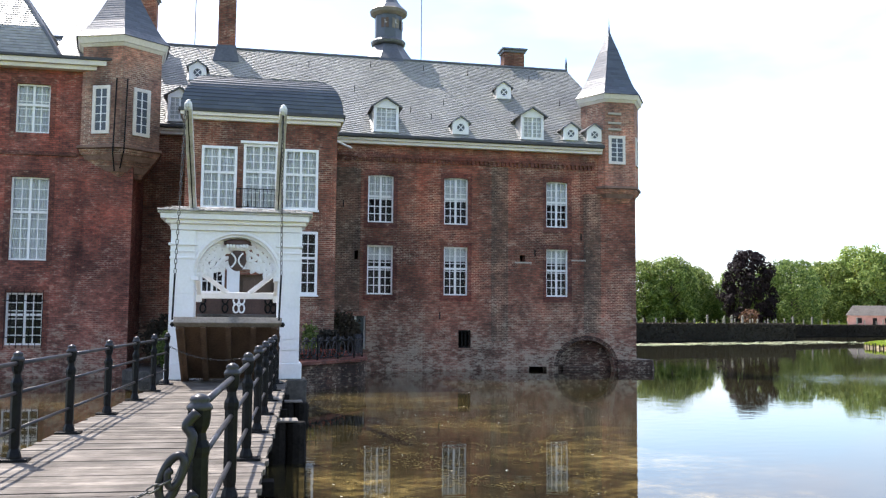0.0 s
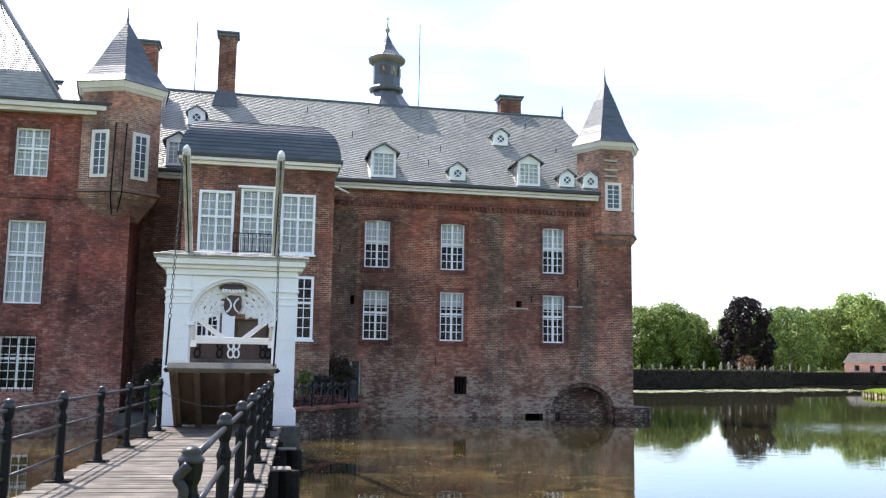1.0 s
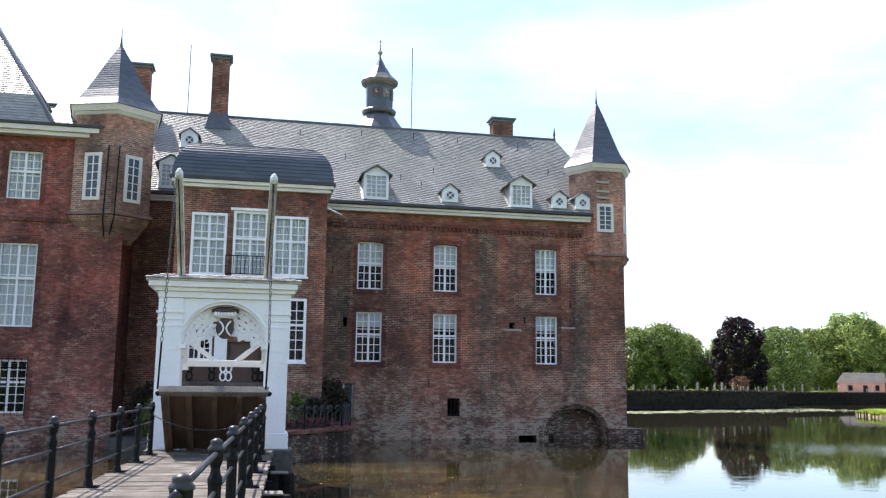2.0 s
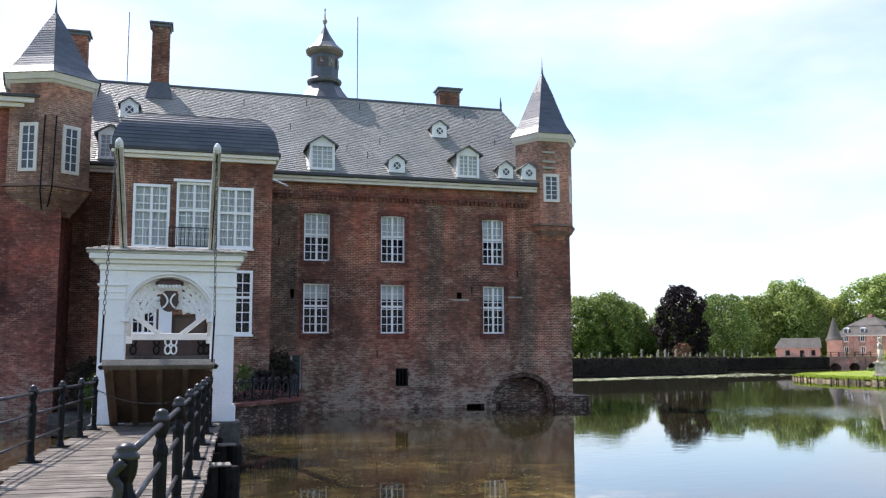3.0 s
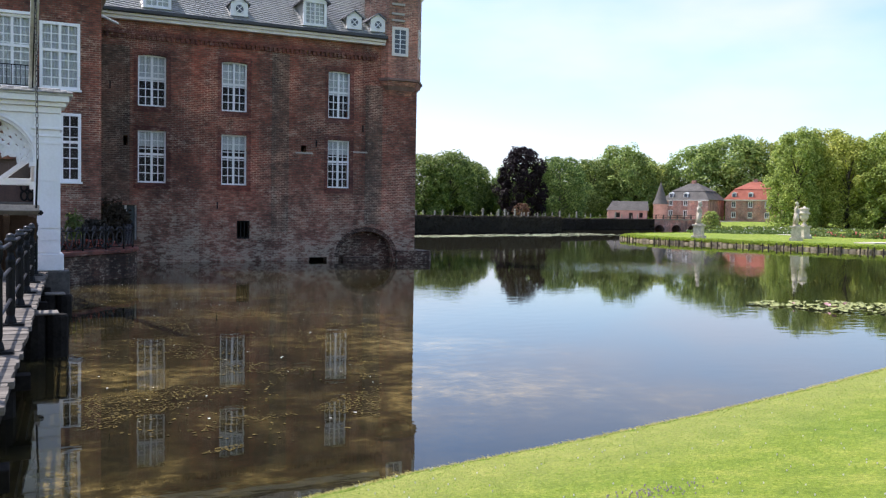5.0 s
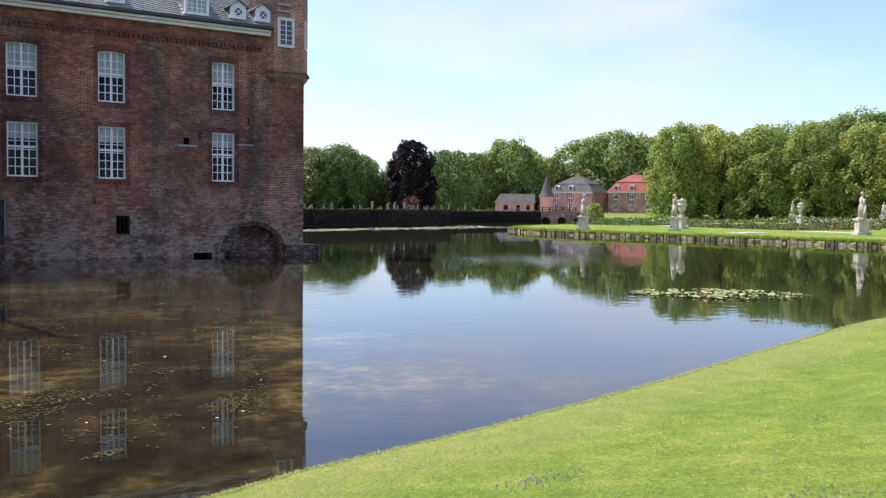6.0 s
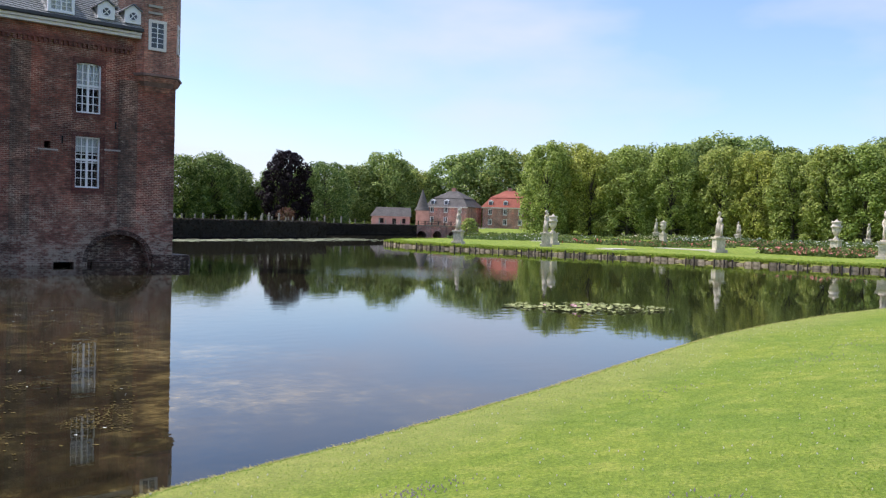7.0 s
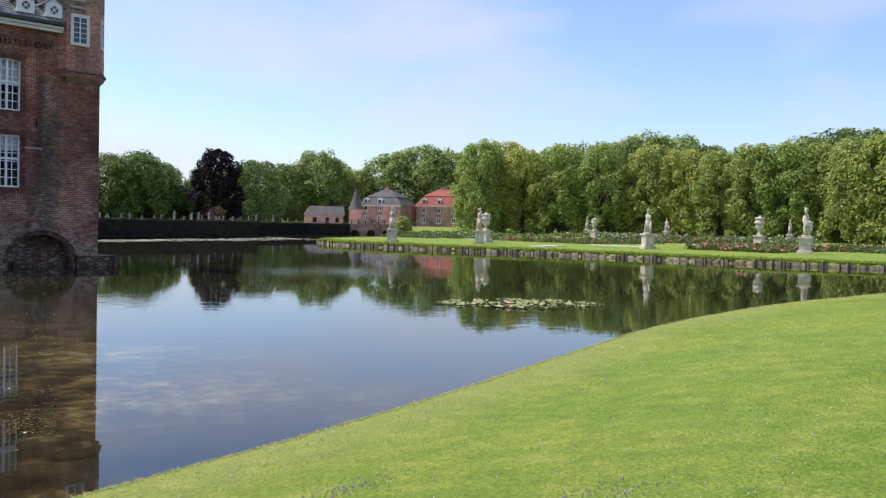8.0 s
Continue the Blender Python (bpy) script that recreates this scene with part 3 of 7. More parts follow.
SHORE = [(-60, 2.0), (-8, 4.0), (-3, 5.2), (0.0, 6.0), (1.8, 6.5), (3.1, 6.9), (5.2, 7.3), (7.0, 7.72), (8.8, 8.2), (12.0, 9.15), (16.0, 10.3), (19.5, 11.0), (23.0, 11.4), (27.0, 11.6), (34.0, 11.4), (44, 9.5), (52, 6), (60, 0), (70, -30)]
BANK = [(-30, 80), (0, 67), (14, 61.5), (22.3, 58.6), (27, 57.0), (35, 55.7), (42, 54.6), (48.5, 52.7), (54, 51.4), (60.5, 50.6), (65, 51.1), (70, 52.8), (74, 57.5), (77.3, 64.2), (79.6, 71), (84.8, 77.8), (92, 83.2), (110, 99.4), (124, 112), (141, 125.5)]
NEARWALL = [(14, 76.5), (37, 83.4), (48.6, 86.9), (58.9, 90.6)]
BACKWALL = [(60, 106.0), (72.2, 110.0), (84.4, 114.9), (94.5, 117.3)]
FARWALL = NEARWALL + [(60.2, 106.1)] + BACKWALL[1:] + [(118, 121)]


def height(x, y):
    if y <= 30 and x < 60:
        d = line_at(SHORE, x) - y
        if d > -2:
            if d < 0:
                return max(-1.2, 0.08 + d * 2.0)
            s = min(1.0, d / 6.5)
            up = 0.12 * min(1.0, d / 0.35) + 0.6 * s * s * (3 - 2 * s)
            return 0.08 + up + 0.03 * math.sin(x * 0.7) * min(1, d / 2) * math.sin(y * 0.5)
    if y > 58 and 14 < x < 118 and y - line_at(FARWALL, x) > 3.2:
        return 1.3
    if y < 141:
        d = x - line_at(BANK, y)
        if d > 0.5:
            return 0.44 + 0.2 * min(1, d / 12) + 0.6 * min(1.0, max(0.0, (y - 96) / 40.0))
    elif x >= 118:
        return 1.24 if y < 170 else 1.7
    return 1.7 if y > 170 else -1.2


def spread(*runs):
    out = []
    for a, b, step in runs:
        out.extend(np.arange(a, b, step).tolist())
    return out


gx = spread((-900, -100, 100), (-100, -10, 6), (-10, 2, 0.5), (2, 16, 0.2), (16, 37, 0.4), (37, 44, 1.0), (44, 60, 0.4), (60, 75, 1.0), (75, 160, 2.5), (160, 400, 20), (400, 2001, 200))
gy = spread((-900, -100, 100), (-100, -10, 10), (-10, 4, 1.0), (4, 12.5, 0.12), (12.5, 20, 0.5), (20, 72, 0.5), (72, 180, 2.5), (180, 400, 20), (400, 2001, 200))
g = Geo()
g.v = [(x, y, height(x, y)) for y in gy for x in gx]
nx = len(gx)
g.f = [(j * nx + i, j * nx + i + 1, (j + 1) * nx + i + 1, (j + 1) * nx + i) for j in range(len(gy) - 1) for i in range(nx - 1)]
tagged(part("ground", g, LAWN, None, "", 0, True), "mown green lawn sloping down to the moat", "lawn", "", "structure")
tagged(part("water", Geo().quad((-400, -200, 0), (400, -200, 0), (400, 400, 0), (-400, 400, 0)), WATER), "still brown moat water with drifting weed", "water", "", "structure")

# ---- main wing of the castle ----
D = 39.2
EZ = 10.05
main = thing("castle_main_wing", 6, D, 0, "long dark red brick castle wing rising from the moat", "castle")
TOP_W = [(4.62, 5.78), (8.09, 9.21), (12.93, 14.0)]
holes = [(a, b, 6.57, 8.72) for a, b in TOP_W] + [(a, b, 3.36, 5.56) for a, b in TOP_W]
CELLAR, HATCH, SLIT, GREEN = (8.79, 9.36, 1.0, 1.8), (11.66, 11.92, 4.95, 5.25), (4.05, 4.22, 4.9, 5.3), (3.72, 4.6, 0.95, 2.4)
ARCH = (13.5, 16.25)
holes += [CELLAR, HATCH, SLIT, GREEN, (*ARCH, -0.6, 1.42), (12.1, 12.95, -0.6, 0.16)]
RX = 17.35
part("front_wall", Geo().wall(-5.2, RX, -1.0, EZ, D, D + 0.6, holes), BRICK, main, "weathered dark red brick wall, limed near the water")
part("side_wall", Geo().box(RX - 0.6, RX, D + 0.604, D + 11.4, -1.0, EZ), BRICK, main)
part("back_wall", Geo().box(-14, RX, D + 11.4, D + 12.0, -1.0, EZ), BRICK, main)
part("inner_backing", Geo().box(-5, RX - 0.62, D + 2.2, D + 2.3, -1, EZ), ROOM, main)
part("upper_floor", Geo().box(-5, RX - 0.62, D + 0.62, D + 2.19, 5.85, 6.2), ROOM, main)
# the culvert's round head, spandrels and ring of stones
cxa, rad = (ARCH[0] + ARCH[1]) / 2, (ARCH[1] - ARCH[0]) / 2
def arch_z(x):
    u = min(1.0, abs(x - cxa) / rad)
    return 0.15 + 1.22 * math.sqrt(max(0.0, 1 - u * u))
g = Geo()
for i in range(16):
    xa, xb = ARCH[0] + 2 * rad * i / 16, ARCH[0] + 2 * rad * (i + 1) / 16
    za, zb = arch_z(xa), arch_z(xb)
    pts = [(xa, za), (xb, zb), (xb, 1.42), (xa, 1.42)]
    g.add([(x, D + 0.002, z) for x, z in pts] + [(x, D + 0.55, z) for x, z in pts], [(0, 1, 2, 3), (7, 6, 5, 4), (0, 4, 5, 1)])
part("arch_spandrel", welded(g), BRICK, main)
for i in range(19):
    a0, a1 = math.pi * i / 19, math.pi * (i + 1) / 19 - 0.012
    pts = [(cxa - math.cos(a) * (rad + o) , 0.15 + math.sin(a) * (1.22 + o)) for a, o in ((a0, 0), (a1, 0), (a1, 0.2), (a0, 0.2))]
    part("arch_stone", Geo().add([(x, D - 0.015, z) for x, z in pts] + [(x, D + 0.1, z) for x, z in pts], [(0, 1, 2, 3), (0, 4, 5, 1), (1, 5, 6, 2), (2, 6, 7, 3), (3, 7, 4, 0)]), BRICK_DARK, main)
# the culvert's back and step take the darkest brick as well
part("arch_back", Geo().box(ARCH[0] - 0.2, ARCH[1] + 0.2, D + 0.42, D + 0.53, -1, 1.6), BRICK_DARK, main)
part("arch_step", Geo().box(ARCH[0] + 0.3, ARCH[1] - 0.4, D + 0.2, D + 0.41, -0.6, 0.16), BRICK_DARK, main)
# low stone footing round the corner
part("footing", Geo().prism([(cxa + rad, D - 0.35), (RX + 0.75, D - 0.5), (RX + 0.95, D - 0.2), (RX + 0.95, D + 6), (RX + 0.01, D + 6), (RX + 0.01, D - 0.004), (cxa + rad, D - 0.004)], -1.0, 0.46, [(cxa + rad + 0.12, D - 0.2), (RX + 0.62, D - 0.36), (RX + 0.8, D - 0.12), (RX + 0.8, D + 5.8), (RX + 0.01, D + 5.8), (RX + 0.01, D - 0.004), (cxa + rad + 0.12, D - 0.004)]), BRICK_DARK, main, "battered dark brick footing at the waterline", 0.03)
# plain brick surrounds, a little proud, as raised bands
for a, b in TOP_W:
    for z0, z1 in ((6.57, 8.72), (3.36, 5.56)):
        g = Geo()
        g.box(a - 0.17, a, D - 0.02, D - 0.002, z0 - 0.25, z1 + 0.2).box(b, b + 0.17, D - 0.02, D - 0.002, z0 - 0.25, z1 + 0.2)
        g.box(a, b, D - 0.02, D - 0.002, z1, z1 + 0.2).box(a, b, D - 0.02, D - 0.002, z0 - 0.25, z0)
        part("window_surround", g, BRICK_EDGE, main, "red rubbed brick surround")
        g = Geo()
        for i in range(8):
            xa, xb = a + (b - a) * i / 8, a + (b - a) * (i + 1) / 8
            ua, ub = (2 * (xa - a) / (b - a) - 1) ** 2, (2 * (xb - a) / (b - a) - 1) ** 2
            if z0 > 5:
                g.add([(xa, D + 0.11, z1 - 0.05 * ua - 0.005), (xb, D + 0.11, z1 - 0.05 * ub - 0.005), (xb, D + 0.11, z1), (xa, D + 0.11, z1), (xa, D - 0.005, z1 - 0.05 * ua - 0.005), (xb, D - 0.005, z1 - 0.05 * ub - 0.005), (xb, D - 0.005, z1), (xa, D - 0.005, z1)], [(0, 1, 2, 3), (7, 6, 5, 4), (0, 4, 5, 1)])
        if g.f:
            part("curved_head", welded(g), BRICK_EDGE, main)
for (a, b) in TOP_W:
    window(main, a, b, 6.57, 8.72, D, blind=(0.5, 1.0))
    window(main, a, b, 3.36, 5.56, D, blind=(0.7, 1.0))
# the cellar grating and the green garden door
g = Geo().box(CELLAR[0], CELLAR[1], D + 0.12, D + 0.2, CELLAR[2], CELLAR[2] + 0.06).box(CELLAR[0], CELLAR[1], D + 0.12, D + 0.2, CELLAR[3] - 0.06, CELLAR[3])
for i in range(4):
    x = CELLAR[0] + 0.03 + 0.165 * i
    g.box(x - 0.02, x + 0.02, D + 0.13, D + 0.17, CELLAR[2] + 0.06, CELLAR[3] - 0.06)
part("cellar_grating", g, IRON, main, "rusty iron grating in a cellar opening")
gd = part("garden_door", Geo().box(GREEN[0], GREEN[1], D + 0.2, D + 0.26, GREEN[2], GREEN[3]), DOOR_GREEN, main, "dark green double door with glazing")
part("door_bar", Geo().box(4.12, 4.2, D + 0.16, D + 0.2, GREEN[2], GREEN[3]).box(GREEN[0], GREEN[0] + 0.07, D + 0.16, D + 0.2, GREEN[2], GREEN[3]).box(GREEN[1] - 0.07, GREEN[1], D + 0.16, D + 0.2, GREEN[2], GREEN[3]), WHITE_DULL, gd)
# toothed brick band under the eaves
g = Geo().box(2.9, 15.3, D - 0.1, D - 0.003, 9.5, 9.66)
for i in range(62):
    x = 2.95 + i * 0.2
    g.box(x, x + 0.1, D - 0.09, D - 0.003, 9.33, 9.5)
part("brick_band", g, BRICK_EDGE, main, "toothed course of moulded bricks")
for x0, x1, z0, z1 in ((2.8, 4.3, 2.6, 9.0), (10.3, 11.1, 1.3, 9.3), (14.75, 15.6, 1.7, 8.2)):
    part("wall_pier", Geo().wall(x0, x1, z0, z1, D - 0.012, D - 0.002, [h for h in (SLIT,) if x0 < h[0] and h[1] < x1]), BRICK_GREY, main, "band of greyer rebuilt brickwork")
part("hatch_sill", Geo().box(HATCH[0] - 0.25, HATCH[1] + 0.3, D - 0.04, D - 0.002, HATCH[2] - 0.08, HATCH[2] - 0.01), STONE, main)
part("hatch_sill", Geo().box(14.15, 14.85, D - 0.04, D - 0.013, 5.02, 5.09), STONE, main)
for x, z in ((7.9, 2.3), (14.6, 6.0), (12.35, 5.2), (3.5, 7.2)):
    part("wall_anchor", Geo().box(x, x + 0.05, D - 0.05, D - 0.002, z, z + 0.3), IRON, main)
# eaves cornice and gutter
part("cornice", Geo().box(-5.2, RX - 1.75, D - 0.28, D + 0.3, EZ, EZ + 0.14).box(-5.2, RX - 1.75, D - 0.36, D + 0.3, EZ + 0.14, EZ + 0.26), CREAM, main, "white painted eaves board", 0.02)
part("gutter", Geo().box(-5.2, RX - 1.7, D - 0.5, D + 0.2, EZ + 0.265, EZ + 0.42), GUTTER, main, "dark lead gutter", 0.03)
part("rain_spout", Geo().tube([(2.82, D - 0.9, 10.05), (3.3, D - 1.0, 9.86), (3.75, D - 1.05, 9.66)], 0.05, 7), WHITE_DULL, main, "pale rain spout at the gatehouse corner")
# the roof
RY, RZ, E0 = D + 5.6, 15.65, EZ + 0.42
RR = 15.9
rnd = random.Random(8)
def roof_y(z):
    return D - 0.3 + (z - E0) * (RY - D + 0.3) / (RZ - E0)
fs = part("front_slope", Geo().quad((-14, D - 0.3, E0 - 0.03), (RX - 0.1, D - 0.3, E0 - 0.03), (RR, RY, RZ - 0.03), (-14, RY, RZ - 0.03)), SLATE, main, "grey slates in wavy courses")
LV = math.hypot(RY - D + 0.3, RZ - E0)
UP = Vector((0, RY - D + 0.3, RZ - E0)) / LV
OUT = Vector((0, -(RZ - E0), RY - D + 0.3)) / LV


def on_slope(x, v, lift):
    """A point of the front slope, v metres up from the eave, kept inside its outline."""
    v = min(LV, max(0.0, v))
    x = min(x, RX - 0.1 - (RX - 0.1 - RR) * v / LV)
    return Vector((x, D - 0.3, E0)) + UP * v + OUT * lift


RISE, TILT, SLATE_W = 0.175, 0.19, 0.24
rnd = random.Random(5)
for k in range(int((LV + 24.5 * TILT) / RISE) + 1):
    g = Geo()
    x = -7.2 + (k % 2) * 0.15 - 0.3
    while x < RX:
        w = SLATE_W * rnd.uniform(0.85, 1.15)
        v = k * RISE - (x + 7.2) * TILT
        if -RISE < v < LV:
            dv, lf = rnd.uniform(-0.008, 0.008), rnd.uniform(0.034, 0.042)
            low = [(x + 0.004, v + 0.035), (x + w * 0.25, v - 0.004), (x + w * 0.75, v - w * TILT * 0.75), (x + w - 0.004, v + 0.03 - w * TILT)]
            tops = [on_slope(p, q + dv, lf) for p, q in low]
            foot = [on_slope(p, q + dv, 0.0) for p, q in low]
            head = [on_slope(x + w - 0.004, v + RISE * 1.2 - w * TILT, 0.005), on_slope(x + 0.004, v + RISE * 1.2, 0.005)]
            g.add(tops + head + foot, [(0, 1, 2, 3, 4, 5), (6, 7, 1, 0), (7, 8, 2, 1), (8, 9, 3, 2)])
        x += w
    if g.f:
        part("slate_course", g, SLATE, fs)
rnd = random.Random(8)
part("back_slope", Geo().quad((-14, RY, RZ), (RR, RY, RZ), (RX, D + 12.1, E0), (-14, D + 12.1, E0)), SLATE, main)
g = Geo().slates((RX - 0.1, D - 0.3, E0), (RX, D + 12.1, E0), (RR, RY + 0.1, RZ), (RR, RY, RZ), 40, rnd=rnd)
tagged(part("hip_slope", g, SLATE, main), kind="stuff")
part("ridge_capping", Geo().tube([(-14, RY, RZ + 0.02), (RR, RY, RZ + 0.02)], 0.09, 8), LEAD, main)
part("ridge_finial", Geo().lathe([(0.09, RZ), (0.05, RZ + 0.2), (0.07, RZ + 0.3), (0.01, RZ + 0.75)], 8, RR, RY), LEAD, main)
part("snow_hooks", (lambda q: [q.tube([(xx, roof_y(zz) - 0.02, zz), (xx, roof_y(zz) - 0.16, zz + 0.06), (xx, roof_y(zz) - 0.14, zz + 0.28)], 0.018, 5) for xx, zz in [(4.2, 13.1), (6.7, 11.9), (7.6, 11.5), (8.4, 12.5), (2.1, 14.6), (14.4, 12.9), (10.2, 14.8), (5.2, 14.9), (13.4, 14.6), (7.9, 14.9)]] and q)(Geo()), IRON, main)["kind"] = "stuff"


def dormer(parent, x, z, w, h, roof, round_window=False):
    """A roof dormer: white gabled face, slate cheeks and lid, and its window."""
    y = roof(z) - 0.12
    back = roof(z + h + w * 0.35) + 0.4
    top, gz = z + h, z + h + w * 0.3
    g = Geo()
    if round_window:
        g.prism([(x - w / 2, y), (x + w / 2, y), (x + w / 2, y + 0.12), (x - w / 2, y + 0.12)], z, top)
        g.add([(x - w / 2, y, top), (x + w / 2, y, top), (x, y, gz), (x - w / 2, y + 0.12, top), (x + w / 2, y + 0.12, top), (x, y + 0.12, gz)], [(0, 1, 2), (5, 4, 3)])
    else:
        b = 0.12
        g.box(x - w / 2, x - w / 2 + b, y, y + 0.12, z, top).box(x + w / 2 - b, x + w / 2, y, y + 0.12, z, top)
        g.box(x - w / 2 + b, x + w / 2 - b, y, y + 0.12, z, z + b).box(x - w / 2 + b, x + w / 2 - b, y, y + 0.12, top - b, top)
        g.add([(x - w / 2, y, top), (x + w / 2, y, top), (x, y, gz), (x - w / 2, y + 0.12, top), (x + w / 2, y + 0.12, top), (x, y + 0.12, gz)], [(0, 1, 2), (5, 4, 3)])
    face = part("dormer", g, WHITE, parent, "small white gabled roof dormer", 0.01)
    if round_window:
        r = w * 0.27
        cz = z + h * 0.52
        ring = [(x + r * math.cos(a), y - 0.01, cz + r * math.sin(a)) for a in np.linspace(0, 2 * math.pi, 19)]
        part("round_rim", Geo().tube(ring, 0.03, 6), WHITE, face)
        disc = [(x + r * 0.98 * math.cos(a), cz + r * 0.98 * math.sin(a)) for a in np.linspace(0, 2 * math.pi, 19)[:-1]]
        part("round_pane", Geo().add([(p, y - 0.006, q) for p, q in disc], [tuple(range(18))]), SLATE_DARK, face)
        k = r * 0.7
        part("cross_bars", Geo().tube([(x - k, y - 0.015, cz - k), (x + k, y - 0.015, cz + k)], 0.02, 5).tube([(x - k, y - 0.015, cz + k), (x + k, y - 0.015, cz - k)], 0.02, 5), WHITE, face)
    else:
        xa, xb, za, zb = x - w / 2 + 0.12, x + w / 2 - 0.12, z + 0.12, top - 0.12
        part("middle_post", Geo().box(x - 0.03, x + 0.03, y + 0.03, y + 0.1, za, zb), WHITE, face)
        for i in (1, 3):
            xx = xa + (xb - xa) * i / 4
            part("glazing_bar", Geo().box(xx - 0.015, xx + 0.015, y + 0.04, y + 0.08, za, zb), WHITE, face)
        for j in range(1, 5):
            zz = za + (zb - za) * j / 5
            part("glazing_bar", Geo().box(xa, xb, y + 0.042, y + 0.078, zz - 0.015, zz + 0.015), WHITE, face)
        for i in range(4):
            for j in range(5):
                px, pz = (xb - xa) / 4, (zb - za) / 5
                part("pane", Geo().box(xa + i * px + 0.01, xa + (i + 1) * px - 0.01, y + 0.057, y + 0.063, za + j * pz + 0.01, za + (j + 1) * pz - 0.01), GLASS, face).visible_shadow = False
        part("curtain", Geo().box(xa, xb, y + 0.13, y + 0.14, za, zb), CLOTH, face)
    o = 0.16 if not round_window else 0.1
    g = Geo()
    for s in (-1, 1):
        e = (x + s * (w / 2 + o), y - o, top - 0.06)
        r0 = (x, y - o, gz + 0.05)
        e1, r1 = (e[0], back, e[2]), (x, back, r0[2])
        lowe = [(p[0], p[1], p[2] - 0.06) for p in (e, r0, r1, e1)]
        g.add([e, r0, r1, e1] + lowe, [(0, 1, 2, 3), (7, 6, 5, 4), (0, 4, 5, 1), (3, 2, 6, 7), (0, 3, 7, 4)])
    part("dormer_roof", g, LEAD, face, "dark slate lid")
    for s in (-1, 1):
        g = Geo()
        xx = x + s * (w / 2 - 0.01)
        g.add([(xx, y + 0.1, z - 0.1), (xx, y + 0.1, top), (xx, back, top), (x + s * (w / 2 + 0.3), roof(z) + 0.25, z + 0.02)], [(0, 1, 2), (0, 2, 3)])
        # slates sweeping up to the cheek
        for k in range(6):
            zz = z + h * k / 6
            g.add([(xx, roof(zz) - 0.1, zz), (xx + s * 0.34, roof(zz) + 0.06, zz - 0.03), (xx + s * 0.3, roof(zz + h / 6) + 0.1, zz + h / 6), (xx, roof(zz + h / 6) - 0.04, zz + h / 6 + 0.02)], [(0, 1, 2, 3)])
        part("dormer_cheek", g, SLATE, face)
    return face


for x, z, w, h, rw in ((5.36, 10.62, 1.12, 1.2, False), (12.18, 10.6, 1.08, 1.15, False), (8.8, 10.7, 0.74, 0.6, True), (14.08, 10.68, 0.72, 0.6, True), (15.25, 10.68, 0.72, 0.6, True), (11.62, 13.2, 0.74, 0.62, True), (-3.08, 13.25, 0.78, 0.66, True), (-3.55, 10.62, 1.0, 1.15, False)):
    dormer(main, x, z, w, h, roof_y, rw)


def chimney(parent, x0, x1, y0, y1, z0, z1, skirt=0.3):
    g = Geo().box(x0, x1, y0, y1, z0, z1)
    c = part("chimney", g, BRICK, parent, "brown brick chimney with a stone cap", 0.02)
    part("chimney_cap", Geo().box(x0 - 0.06, x1 + 0.06, y0 - 0.06, y1 + 0.06, z1, z1 + 0.14).box(x0 - 0.14, x1 + 0.14, y0 - 0.14, y1 + 0.14, z1 + 0.14, z1 + 0.22), LEAD, c)
    part("chimney_skirt", Geo().prism([(x0 - 0.22, y0 - 0.22), (x1 + 0.22, y0 - 0.22), (x1 + 0.22, y1 + 0.22), (x0 - 0.22, y1 + 0.22)], z0 + 0.0, z0 + skirt, [(x0 - 0.04, y0 - 0.04), (x1 + 0.04, y0 - 0.04), (x1 + 0.04, y1 + 0.04), (x0 - 0.04, y1 + 0.04)]), LEAD, c)


chimney(main, -2.3, -1.48, RY - 0.95, RY - 0.1, 14.7, 18.35, 0.85)
chimney(main, 12.5, 13.62, RY + 0.2, RY + 1.0, 15.0, 16.55)
chimney(main, -6.1, -5.3, RY - 0.3, RY + 0.5, 15.0, 17.8)
for x, y, z in ((-3.45, RY, 19.3), (7.95, RY, 20.2)):
    part("lightning_rod", Geo().tube([(x, y, RZ - 0.2), (x, y, z)], 0.022, 5), STEEL, main)

# the clock lantern on the ridge
cup = thing("roof_lantern", 6.4, RY + 0.8, RZ - 0.4, "octagonal slate-clad lantern with a clock dial and pointed cap", "lantern tower")
cx, cy = 6.4, RY + 1.35
part("skirt", Geo().lathe([(1.8, RZ - 0.4), (1.52, RZ + 0.08), (1.08, RZ + 0.62), (0.8, RZ + 1.05)], 8, cx, cy, radians(22.5)), LEAD, cup)
part("lower_ring", Geo().lathe([(0.8, RZ + 1.08), (0.9, RZ + 1.14), (0.94, RZ + 1.26), (0.85, RZ + 1.38), (0.74, RZ + 1.42)], 16, cx, cy), LEAD, cup)
part("drum", Geo().lathe([(0.75, RZ + 1.4), (0.75, RZ + 2.72)], 8, cx, cy, radians(22.5)), SLATE_DARK, cup, "dark slate drum")
part("upper_ring", Geo().lathe([(0.76, RZ + 2.68), (0.98, RZ + 2.8), (1.02, RZ + 2.95), (0.92, RZ + 3.02)], 16, cx, cy), LEAF_TOP, cup)
part("cap", Geo().lathe([(1.0, RZ + 2.98), (0.62, RZ + 3.35), (0.3, RZ + 3.85), (0.06, RZ + 4.35), (0.04, RZ + 4.5)], 8, cx, cy, radians(22.5)), SLATE_DARK, cup)
part("finial", Geo().lathe([(0.03, RZ + 4.45), (0.06, RZ + 4.5), (0.13, RZ + 4.6), (0.13, RZ + 4.68), (0.05, RZ + 4.78), (0.02, RZ + 5.2), (0.06, RZ + 5.28), (0.01, RZ + 5.4)], 10, cx, cy), STONE, cup)
